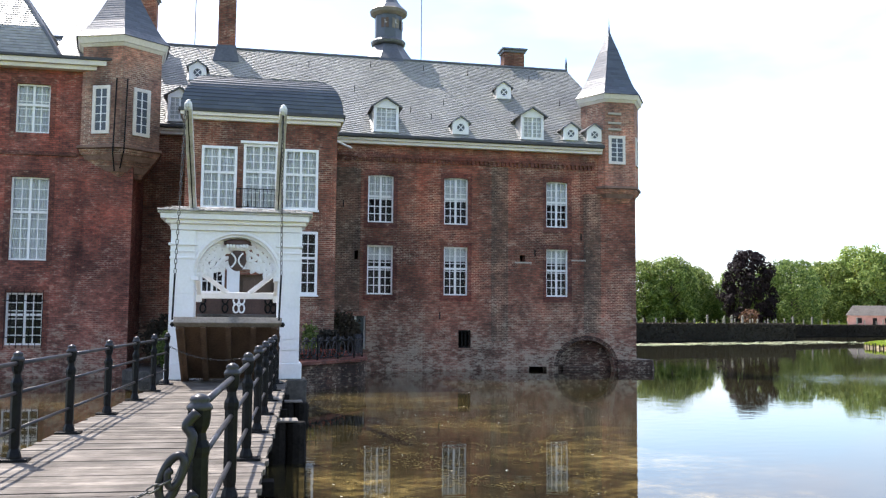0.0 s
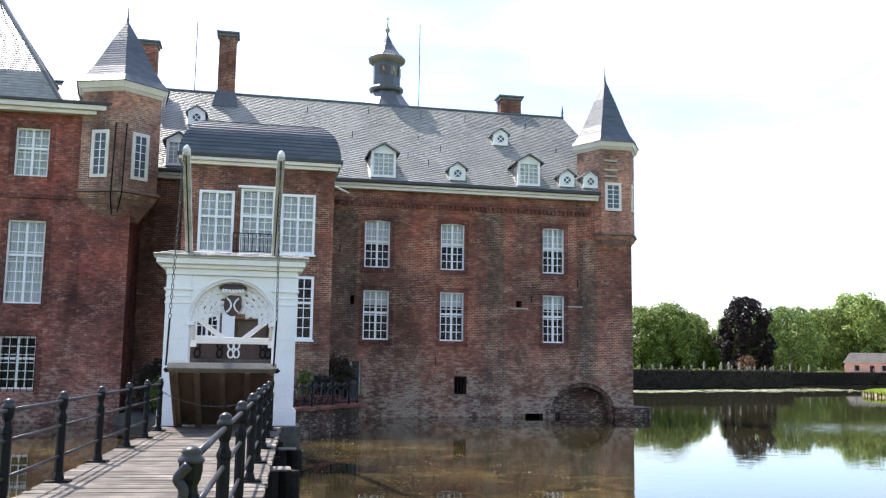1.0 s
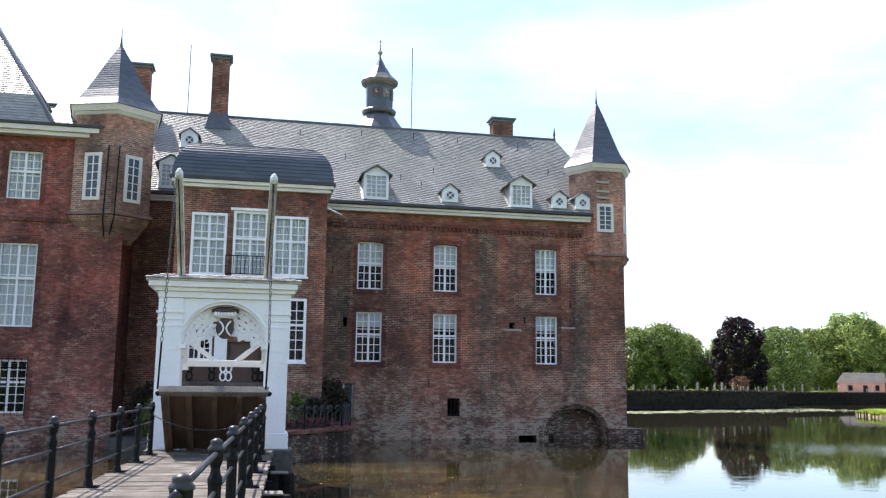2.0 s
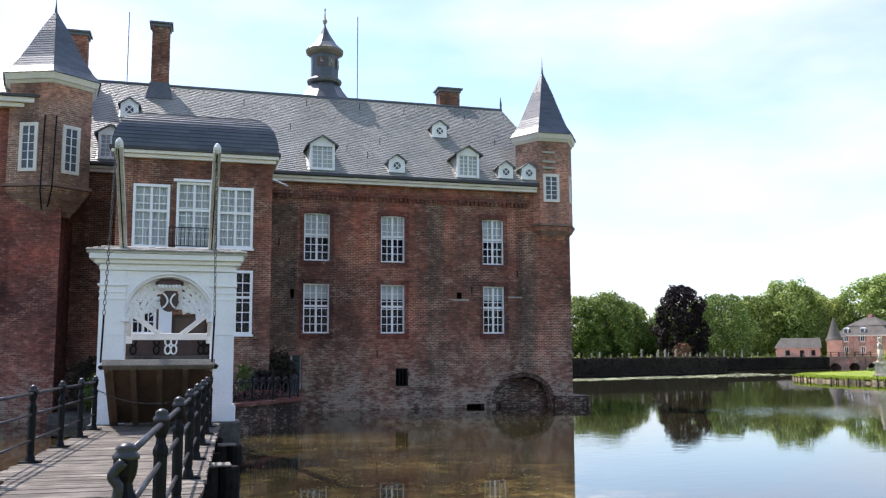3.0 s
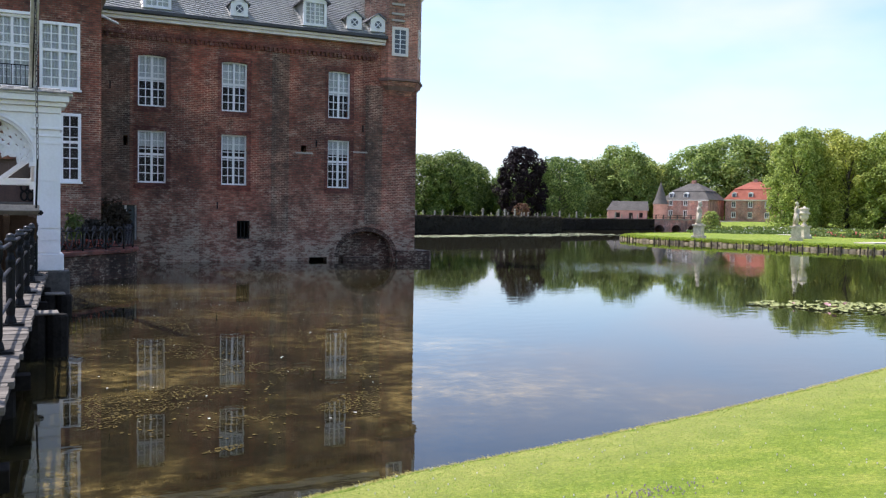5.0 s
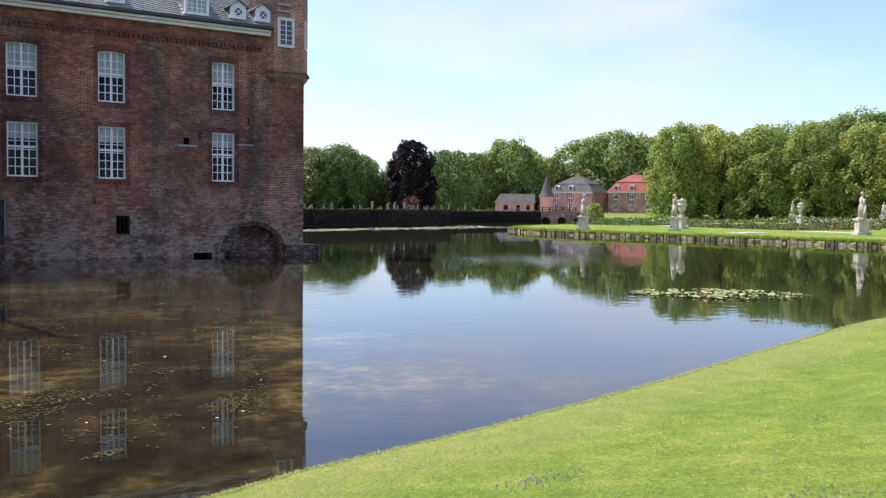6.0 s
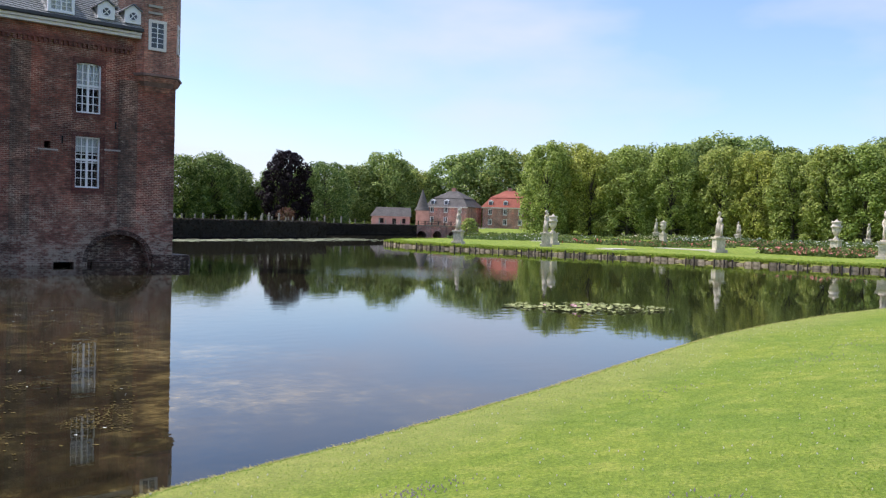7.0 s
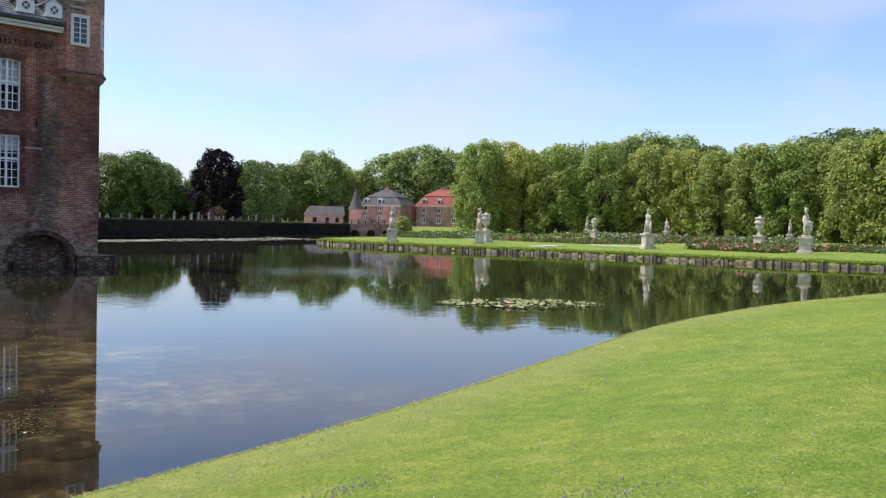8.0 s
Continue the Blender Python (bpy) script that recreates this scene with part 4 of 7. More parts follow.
for a in (-112.5 + 0, -67.5 + 0, -22.5):
    m = pose(cx, cy, RZ + 2.2) @ pose(0, 0, 0, 0, 0, a + 90) @ pose(0, -0.72, 0)
    d = part("dial", Geo().box(-0.2, 0.2, -0.02, 0.0, -0.26, 0.26), DOOR_BROWN if a < -100 else LEAF_TOP, cup, "faded square clock dial")
    d.matrix_basis = m
    h2 = part("dial_hand", Geo().box(-0.012, 0.012, -0.035, -0.022, 0, 0.18).box(0, 0.12, -0.035, -0.022, -0.012, 0.012), WHITE_DULL, cup)
    h2.matrix_basis = m


def turret(parent, cx, cy, r, turn, z0, z1, ztip, zring, wins, corbel, shift=0.0):
    """A six-sided oriel turret with its corbels, windows, cornice and pointed roof."""
    h0, h1 = hexagon(cx, cy, r, turn), hexagon(cx, cy, r * 1.17, turn)
    t = part("turret", Geo().prism(h0, z0, z1), BRICK_PALE, parent, "six-sided brick corner turret")
    ring = hexagon(cx, cy, r * 1.08, turn)
    part("string_course", Geo().prism(ring, z0 - 0.1, z0 + 0.02), BRICK_STRING, t, "", 0.02)
    for k in range(5):
        s0, s1 = 1.04 - 0.2 * k * corbel, 1.04 - 0.2 * (k + 0.75) * corbel
        zz = z0 - 0.12 - 0.2 * k
        part("corbel_course", Geo().prism(hexagon(cx, cy, r * s1, turn), zz - 0.2, zz, hexagon(cx, cy, r * s0, turn)), BRICK_STRING if k % 2 else BRICK_PALE, t)
    part("cornice", Geo().prism(hexagon(cx, cy, r * 1.02, turn), z1, z1 + 0.12, hexagon(cx, cy, r * 1.08, turn)).prism(hexagon(cx, cy, r * 1.1, turn), z1 + 0.124, z1 + 0.36, h1), CREAM, t, "cream painted cornice", 0.015)
    zt = z1 + 0.362
    g = Geo()
    prof = [(1.2, 0.0), (0.99, 0.12), (0.8, 0.27), (0.6, 0.46), (0.38, 0.68), (0.18, 0.86), (0.02, 1.0)]
    hh = ztip - zt
    for k in range(6):
        a0, a1 = radians(turn + 60 * k), radians(turn + 60 * (k + 1))
        for (ra, za), (rb, zb) in zip(prof[:-1], prof[1:]):
            p = [(cx + r * ra * math.cos(a0), cy + r * ra * math.sin(a0), zt + hh * za), (cx + r * ra * math.cos(a1), cy + r * ra * math.sin(a1), zt + hh * za),
                 (cx + r * rb * math.cos(a1), cy + r * rb * math.sin(a1), zt + hh * zb), (cx + r * rb * math.cos(a0), cy + r * rb * math.sin(a0), zt + hh * zb)]
            g.slates(*p, rows=max(2, int(hh * (zb - za) / 0.11)), lift=0.007, seg=0.3, jitter=0.01)
    # darker slate than the main roof: the steep faces' shade is in its colour
    tagged(part("spire", g, SLATE_DARK, t, "flared six-sided slate spire"), kind="stuff")
    part("spire_finial", Geo().lathe([(0.07, ztip - 0.1), (0.05, ztip + 0.05), (0.025, ztip + 0.3), (0.008, ztip + 0.75)], 8, cx, cy), LEAD, t)
    ap = r * math.cos(radians(30))
    for k, w, za, zb in wins:
        a = turn + 30 + 60 * k
        m = pose(cx, cy, 0, 0, 0, a + 90) @ pose(shift, -ap, 0)
        b = 0.13
        g = Geo().box(-w / 2, -w / 2 + b, -0.06, 0.004, za, zb).box(w / 2 - b, w / 2, -0.06, 0.004, za, zb).box(-w / 2 + b, w / 2 - b, -0.06, 0.004, za, za + b).box(-w / 2 + b, w / 2 - b, -0.06, 0.004, zb - b, zb)
        wn_ = part("turret_window", g, CREAM, parent, "narrow casement in a cream surround")
        wn_.matrix_basis = m
        bars = [Geo().box(-0.02, 0.02, -0.045, -0.02, za + b, zb - b)]
        for j in range(1, 5):
            zz = za + b + (zb - za - 2 * b) * j / 5
            bars.append(Geo().box(-w / 2 + b, w / 2 - b, -0.043, -0.022, zz - 0.012, zz + 0.012))
        for q in bars:
            new("glazing_bar", mesh_of("glazing_bar", q, WHITE)).parent = wn_
        gl = new("pane", mesh_of("pane", Geo().box(-w / 2 + b, w / 2 - b, -0.02, -0.012, za + b, zb - b), SLATE_DARK))
        gl.parent = wn_
    return t


turret(main, 16.45, D + 0.9, 1.47, -0.5, 8.55, 12.55, 16.35, 8.4, [(4, 0.82, 9.6, 10.95), (5, 0.82, 9.6, 10.95)], 0.55, -0.16)
for z in (11.2, 11.5, 11.95):
    part("stone_band", Geo().box(15.85, 16.5, D - 0.43, D - 0.2, z, z + 0.1), STONE, main)


# ---- gatehouse ----
GY = 34.0
gate_house = thing("castle_gatehouse", 0, GY, 0, "projecting brick gatehouse with a rounded slate roof", "gatehouse")
GX0, GX1, GZ = -2.83, 2.78, 9.68
W3 = [(-2.25, -0.95, 6.36, 8.72), (-0.72, 0.56, 6.33, 8.85), (0.77, 2.08, 6.4, 8.72)]
LOWW = [(0.85, 2.11, 3.18, 5.58), (-2.2, -1.3, 3.18, 5.58)]
DOORH = (-0.75, 0.5, 0.95, 3.9)
part("front_wall", Geo().wall(GX0, GX1, -0.6, GZ, GY, GY + 0.5, W3 + LOWW + [DOORH]), BRICK, gate_house)
part("side_wall", Geo().box(GX1 - 0.5, GX1, GY + 0.504, D - 0.004, -0.6, GZ), BRICK, gate_house)
part("side_wall", Geo().box(GX0, GX0 + 0.5, GY + 0.504, D - 0.004, -0.6, GZ), BRICK, gate_house)
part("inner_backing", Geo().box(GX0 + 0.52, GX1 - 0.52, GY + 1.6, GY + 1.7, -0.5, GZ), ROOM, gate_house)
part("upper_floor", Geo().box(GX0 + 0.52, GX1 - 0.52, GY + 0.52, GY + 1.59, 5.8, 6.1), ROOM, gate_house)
for i, (a, b, c, d) in enumerate(W3):
    window(gate_house, a, b, c, d, GY, 4, 8 if i == 1 else 7, 0.42, 0.1, blind=(0.0, 1.0), proud=True, hood=i == 1)
for a, b, c, d in LOWW:
    window(gate_house, a, b, c, d, GY, 4, 6, 0.42, 0.1, blind=None, proud=True)
ed = part("entrance_door", Geo().box(-0.75, 0.5, GY + 0.2, GY + 0.28, 0.95, 3.9), DOOR_BROWN, gate_house, "brown panelled wooden entrance door")
for xa, xb in ((-0.66, -0.2), (-0.05, 0.41)):
    for za, zb in ((1.15, 2.2), (2.35, 3.75)):
        part("door_panel", Geo().box(xa, xb, GY + 0.16, GY + 0.198, za, zb), DOOR_BROWN, ed, "", 0.015)
part("door_casing", Geo().box(-1.22, -0.76, GY - 0.07, GY - 0.002, 0.95, 4.1).box(0.51, 0.74, GY - 0.07, GY - 0.002, 0.95, 4.1).box(-1.28, 0.8, GY - 0.1, GY - 0.002, 4.1, 4.3), WHITE, gate_house, "white painted door surround", 0.01)
for s0, s1 in ((GX0 + 0.25, GX0 + 0.42), (GX1 - 0.45, GX1 - 0.28)):
    part("corner_pier", Geo().box(s0, s1, GY - 0.025, GY - 0.002, 1.0, GZ - 0.02), BRICK, gate_house)
# iron balcony rail before the middle window
g = Geo().tube([(-0.95, GY - 0.3, 7.1), (0.75, GY - 0.3, 7.1)], 0.016, 6).tube([(-0.95, GY - 0.3, 6.42), (0.75, GY - 0.3, 6.42)], 0.016, 6)
for i in range(13):
    x = -0.95 + 1.7 * i / 12
    g.tube([(x, GY - 0.3, 6.42), (x, GY - 0.3, 7.1)], 0.012, 5)
for x in (-0.95, 0.75):
    g.tube([(x, GY - 0.3, 7.1), (x, GY, 7.1)], 0.016, 5).tube([(x, GY - 0.3, 6.42), (x, GY, 6.42)], 0.016, 5)
part("balcony_rail", g, IRON, gate_house, "wrought iron balcony rail")
part("cornice", Geo().box(GX0 - 0.12, GX1 + 0.12, GY - 0.14, D, GZ, GZ + 0.14).box(GX0 - 0.22, GX1 + 0.22, GY - 0.24, D, GZ + 0.14, GZ + 0.28), CREAM, gate_house, "", 0.02)
part("gutter", Geo().box(GX0 - 0.28, GX1 + 0.28, GY - 0.3, D, GZ + 0.284, GZ + 0.4), GUTTER, gate_house)
# the rounded roof: swept up on three sides, then nearly level back to the main roof
g = Geo()
z0 = GZ + 0.4
steps = 15
def swell(k):
    a = math.pi / 2 * k / steps
    return 1.05 * (1 - math.cos(a)), 1.5 * math.sin(a)
for k in range(steps):
    (i0, h0), (i1, h1) = swell(k), swell(k + 1)
    for p in ([(GX0 - 0.2 + i0, GY - 0.22 + i0, z0 + h0), (GX1 + 0.2 - i0, GY - 0.22 + i0, z0 + h0), (GX1 + 0.2 - i1, GY - 0.22 + i1, z0 + h1), (GX0 - 0.2 + i1, GY - 0.22 + i1, z0 + h1)],
              [(GX1 + 0.2 - i0, GY - 0.22 + i0, z0 + h0), (GX1 + 0.2 - i0, D + 3, z0 + h0), (GX1 + 0.2 - i1, D + 3, z0 + h1), (GX1 + 0.2 - i1, GY - 0.22 + i1, z0 + h1)],
              [(GX0 - 0.2 + i0, D + 3, z0 + h0), (GX0 - 0.2 + i0, GY - 0.22 + i0, z0 + h0), (GX0 - 0.2 + i1, GY - 0.22 + i1, z0 + h1), (GX0 - 0.2 + i1, D + 3, z0 + h1)]):
        g.slates(*p, rows=1, lift=0.02, seg=0.6, jitter=0.006)
ii, hh = swell(steps)
g.slates((GX0 - 0.2 + ii, GY - 0.22 + ii, z0 + hh), (GX1 + 0.2 - ii, GY - 0.22 + ii, z0 + hh), (GX1 + 0.2 - ii, D + 3, z0 + hh + 0.15), (GX0 - 0.2 + ii, D + 3, z0 + hh + 0.15), 16, 0.02, 0.6)
tagged(part("rounded_roof", g, SLATE_DARK, gate_house, "bell-shaped dark slate roof"), kind="stuff")

# ---- side wing ----
LY, LX, LZ = 36.0, -4.95, 11.75
side = thing("castle_side_wing", -9, LY, 0, "red brick castle wing with hipped slate roof beside the gate", "castle")
LW = [(-9.29, -8.06, 9.28, 11.18), (-9.34, -7.98, 4.4, 7.58), (-9.35, -8.02, 1.2, 3.17)]
part("front_wall", Geo().wall(-24, LX, -1.0, LZ, LY, LY + 0.55, LW + [(-12.6, -11.3, 9.28, 11.18), (-12.6, -11.3, 4.4, 7.58)]), BRICK_RED, side)
part("return_wall", Geo().box(LX - 0.55, LX, LY + 0.554, D + 1.0, -1.0, LZ), BRICK_RED, side)
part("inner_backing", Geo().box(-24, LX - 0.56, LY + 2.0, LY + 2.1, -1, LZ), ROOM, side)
for a, b, c, d in LW:
    tall = d - c > 2.5
    window(side, a, b, c, d, LY, 4, 8 if tall else 6, 0.42, 0.07, blind=None if c < 2 else (0.0, 1.0))
for a, b, c, d in [(-12.6, -11.3, 9.28, 11.18), (-12.6, -11.3, 4.4, 7.58)]:
    window(side, a, b, c, d, LY, 4, 6, 0.42)
for a, b, c, d in LW:
    g = Geo().box(a - 0.2, a, LY - 0.025, LY - 0.002, c - 0.2, d + 0.25).box(b, b + 0.2, LY - 0.025, LY - 0.002, c - 0.2, d + 0.25).box(a, b, LY - 0.025, LY - 0.002, d, d + 0.25)
    part("window_surround", g, BRICK_EDGE, side)
g_ = LW[2]
for i in range(7):
    x = g_[0] + (g_[1] - g_[0]) * i / 6
    part("grille_bar", Geo().tube([(x, LY - 0.06, g_[2] - 0.1), (x, LY - 0.06, g_[3] + 0.1)], 0.014, 6), IRON, side)
for z in (g_[2] + 0.3, g_[3] - 0.3):
    part("grille_bar", Geo().tube([(g_[0] - 0.1, LY - 0.05, z), (g_[1] + 0.1, LY - 0.05, z)], 0.014, 6), IRON, side)
part("brick_band", Geo().box(-24, -7.0, LY - 0.06, LY - 0.002, 8.42, 8.58), BRICK_EDGE, side)
part("cornice", Geo().box(-24, -5.72, LY - 0.36, LY + 0.3, LZ, LZ + 0.16).box(-24, -5.68, LY - 0.5, LY + 0.3, LZ + 0.16, LZ + 0.36), CREAM, side, "cream eaves cornice", 0.02)
part("gutter", Geo().box(-24, -5.6, LY - 0.58, LY + 0.2, LZ + 0.364, LZ + 0.46), GUTTER, side)
g = Geo()
z0, ax, ay, az = LZ + 0.48, -11.6, 40.0, 18.2
g.slates((-16, LY - 0.35, z0), (-7.7, LY - 0.35, z0), (-8.5, LY + 0.35, z0 + 1.3), (-15.2, LY + 0.35, z0 + 1.3), 10, 0.018, 0.26)
g.slates((-15.2, LY + 0.35, z0 + 1.3), (-8.5, LY + 0.35, z0 + 1.3), (ax + 0.1, ay, az), (ax - 0.1, ay, az), 42, 0.018, 0.26)
g.slates((-7.7, LY - 0.35, z0), (-7.7, 44, z0), (-8.5, 43.3, z0 + 1.3), (-8.5, LY + 0.35, z0 + 1.3), 10, 0.018, 0.26)
g.slates((-8.5, LY + 0.35, z0 + 1.3), (-8.5, 43.3, z0 + 1.3), (ax, ay + 0.1, az), (ax, ay - 0.1, az), 42, 0.018, 0.26)
tagged(part("hipped_roof", g, SLATE, side, "steep slate roof, flared at the eaves"), kind="stuff")
part("hip_capping", Geo().tube([(-7.7, LY - 0.35, z0), (-8.5, LY + 0.35, z0 + 1.3), (ax, ay, az)], 0.09, 6), LEAD, side)
part("roof_finial", Geo().lathe([(0.1, az - 0.1), (0.05, az + 0.2), (0.01, az + 0.9)], 8, ax, ay), LEAD, side)
part("link_roof", Geo().slates((-8.2, LY + 0.2, z0), (-4.9, LY + 0.2, z0), (-4.9, LY + 4, z0 + 2.7), (-8.2, LY + 4, z0 + 2.7), 24, 0.018, 0.26), SLATE, side)["kind"] = "stuff"
turret(side, -5.6, LY + 0.9, 1.67, -81.0, 8.82, 12.68, 16.05, 8.8, [(0, 0.72, 9.28, 11.15), (5, 0.72, 9.28, 11.15)], 0.5)
part("drain_pipe", Geo().tube([(-5.55, LY - 0.76, 11.4), (-5.6, LY - 0.8, 8.5), (-5.6, LY - 0.3, 7.9)], 0.028, 8).tube([(-5.15, LY - 0.76, 11.4), (-5.2, LY - 0.8, 8.6), (-5.4, LY - 0.3, 8.0)], 0.026, 8), IRON, side, "dark rain pipe")

# ---- terrace ----
terr = thing("terrace", 2, 33, 0, "low brick terrace with a rounded corner beside the gate", "terrace", "", "structure")
TR = [(-2.6, 27.8), (1.2, 28.2), (2.0, 29.2), (2.75, 30.2), (3.35, 30.75), (3.75, 31.8), (3.85, 33.0), (3.85, D - 0.01), (2.79, D - 0.01), (2.79, GY - 0.01), (-2.6, GY - 0.01)]
part("terrace_body", Geo().prism(TR, -1.0, 0.82), BRICK_DARK, terr, "", 0.03)
part("coping", Geo().prism([(x + (0.06 if x > 0 else 0), y - 0.06) for x, y in TR], 0.824, 0.95), BRICK_EDGE, terr, "red brick coping", 0.02)

rnd = random.Random(31)
# ornamental iron railing along the rounded edge
rail = thing("terrace_railing", 2.6, 30.3, 0.95, "black ornamental wrought iron railing on the terrace edge", "railing")
edge_pts = [Vector((x - 0.12, y + 0.1, 0.95)) for x, y in TR[1:8]]
for a, b in zip(edge_pts[:-1], edge_pts[1:]):
    d = b - a
    for h in (0.08, 0.62):
        part("rail", Geo().tube([a + Vector((0, 0, h)), b + Vector((0, 0, h))], 0.018, 6), IRON, rail)
    n = max(1, int(d.length / 0.34))
    for i in range(n):
        p = a.lerp(b, (i + 0.5) / n)
        u = d.normalized()
        ring = [p + u * (0.13 * math.cos(t)) + Vector((0, 0, 0.35 + 0.24 * math.sin(t))) for t in np.linspace(0, 6.283, 13)]
        part("ring", Geo().tube(ring, 0.02, 5), IRON_GREY, rail)
        part("heart", Geo().tube([p + u * s_ + Vector((0, 0, z_)) for s_, z_ in ((-0.15, 0.62), (-0.05, 0.74), (0, 0.66), (0.05, 0.74), (0.15, 0.62))], 0.02, 5), IRON_GREY, rail)
    part("baluster", Geo().lathe([(0.03, 0.95), (0.025, 1.6), (0.045, 1.64), (0.03, 1.74), (0.005, 1.8)], 8, a.x, a.y), IRON, rail)


def shrub(name, label, x, y, z, r, h, n, mat, seed, size=0.07, petals=None, share=0.0):
    """A bush: stems and many small leaves, with blossoms where it flowers."""
    rs = np.random.RandomState(seed)
    t = thing(name, x, y, z, label, "plant")
    g = Geo()
    for k in range(5):
        a = k * 1.3
        g.tube([(x, y, z - 0.05), (x + r * 0.4 * math.cos(a), y + r * 0.4 * math.sin(a), z + h * 0.5), (x + r * 0.7 * math.cos(a), y + r * 0.7 * math.sin(a), z + h * 0.8)], 0.02, 5, 0.008)
    part("stems", g, BARK, t)
    for nm, m, cnt, sz in (("leaves", mat, n, size), ("blossoms", petals, int(n * share), size * 0.8)):
        if not cnt:
            continue
        d = rs.normal(size=(cnt, 3))
        d /= np.linalg.norm(d, axis=1)[:, None]
        c = d * (0.5 + 0.55 * rs.rand(cnt, 1)) * (1.0 if nm == "leaves" else 1.05)
        lump = 0.8 + 0.25 * np.sin(c[:, :1] * 7 + seed) * np.cos(c[:, 1:2] * 6)
        c = c * lump * np.array([r, r, h * 0.5]) + np.array([x, y, z + h * 0.5])
        c[:, 2] = np.maximum(c[:, 2], z + 0.02)
        u = rs.normal(size=(cnt, 3))
        u /= np.linalg.norm(u, axis=1)[:, None]
        w = rs.normal(size=(cnt, 3))
        w /= np.linalg.norm(w, axis=1)[:, None]
        q = np.stack([c - u * sz, c + w * sz * 0.6, c + u * sz, c - w * sz * 0.6], 1).reshape(-1, 3)
        gg = Geo()
        gg.v = list(map(tuple, q.tolist()))
        gg.f = [(4 * i, 4 * i + 1, 4 * i + 2, 4 * i + 3) for i in range(cnt)]
        part(nm, gg, m, t)
    return t


for i in range(9):
    t = i / 8
    p = Vector((1.35, 28.9, 0)).lerp(Vector((2.9, 30.9, 0)), t)
    tagged(shrub("geranium", "red flowering geranium behind the terrace railing", p.x - 0.1, p.y + 0.35, 0.95, 0.22, 0.36, 150, LEAF_HEDGE, 40 + i, 0.045, RED_PETAL, 0.6), group="terrace flowers")
shrub("evergreen_bush", "dark evergreen bush against the gatehouse corner", 2.5, 33.2, 0.95, 0.55, 1.0, 1800, LEAF_HEDGE, 61, 0.08)
shrub("evergreen_bush", "dark evergreen bush beside the garden door", 3.3, 35.2, 0.95, 0.7, 1.7, 1800, LEAF_HEDGE, 62, 0.1)
shrub("yellow_shrub", "yellow-green shrub with pale blossoms on the terrace", 1.8, 32.6, 0.95, 0.36, 1.3, 600, LEAF_ROSE, 63, 0.07, LEAF, 0.2)
shrub("climbing_vine", "dark vine climbing the gatehouse corner", 2.95, 34.6, 0.95, 0.3, 1.7, 700, LEAF_HEDGE, 64, 0.09)
shrub("evergreen_bush", "dark bush in the shaded corner of the wings", -3.5, 36.2, 0.3, 1.1, 2.2, 2600, LEAF_HEDGE, 65, 0.1)
shrub("evergreen_bush", "green bush in the shaded corner of the wings", -3.1, 33.0, 0.3, 0.6, 1.7, 1500, LEAF_ROSE, 66, 0.08)
isl = part("corner_bank", Geo().prism([(-4.9, 34.6), (-2.85, 32.2), (-2.85, D - 0.01), (-4.9, D - 0.01)], -1.0, 0.35), DARK_STONE, None, "", 0.03)
tagged(isl, "low stone bank in the corner of the wings", "bank", "", "structure")
# stone parapet with ironwork on the way between portal and gatehouse
way = thing("gate_causeway", -0.6, 26, 0.8, "stone causeway with dark parapets behind the portal", "causeway")
part("causeway_body", Geo().box(-2.3, 1.1, 23.85, 28.1, -1.0, 0.8), DARK_STONE, way)
part("parapet_beam", Geo().box(-1.9, 0.7, 28.3, 28.5, 2.2, 2.42), DARK_STONE, way, "", 0.02)
part("parapet_panel", Geo().box(-1.9, 0.7, 28.34, 28.46, 0.95, 2.196), CARVED_BROWN, way)
for x in (-1.72, -1.05, -0.72, -0.55, 0.25, 0.42):
    for z in (2.6, 2.86):
        ring = [(x + 0.085 * math.cos(t), 28.4, z + 0.13 * math.sin(t)) for t in np.linspace(0, 2 * math.pi, 15)]
        part("iron_scroll", Geo().tube(ring, 0.028, 6), WHITE if -0.8 < x < -0.5 else IRON, way)
part("timber_screen", Geo().box(-1.9, 0.7, 28.5, 28.56, 2.2, 3.04), CARVED_BROWN, way)
part("parapet_rail", Geo().tube([(-1.9, 28.4, 3.02), (0.7, 28.4, 3.02)], 0.025, 6), IRON, way)


# ---- drawbridge portal ----
PY = 22.9
portal = thing("drawbridge_portal", -0.65, PY, 0.8, "white painted drawbridge portal with a carved arch and coat of arms", "gateway")
PX0, PX1, OX0, OX1 = -2.2, 1.0, -1.6, 0.43
PC = (OX0 + OX1) / 2
SPR, ATOP = 3.35, 4.36
for x0, x1 in ((PX0, OX0), (OX1, PX1)):
    p = part("pillar", Geo().box(x0, x1, PY, PY + 0.7, 1.2, 4.5), WHITE, portal, "", 0.015)
    part("plinth", Geo().box(x0 - 0.07, x1 + 0.07, PY - 0.08, PY + 0.78, 0.8, 1.2), WHITE, p, "", 0.02)
    part("capital", Geo().box(x0 - 0.05, x1 + 0.05, PY - 0.05, PY + 0.75, 4.12, 4.18).box(x0 - 0.02, x1 + 0.02, PY - 0.03, PY + 0.73, 3.95, 4.0).box(x0 - 0.02, x1 + 0.02, PY - 0.03, PY + 0.73, 3.78, 3.84), WHITE, p, "", 0.01)
    for j in range(9):
        z = 1.24 + j * 0.28
        part("rustic_block", Geo().box(x0 + 0.02, x1 - 0.02, PY - 0.025, PY - 0.002, z, z + 0.265), WHITE, p)
    part("footing", Geo().box(x0 - 0.15, x1 + 0.2, PY - 0.2, PY + 0.9, -1.0, 0.796), DARK_STONE, portal, "dark wet stone pier", 0.03)
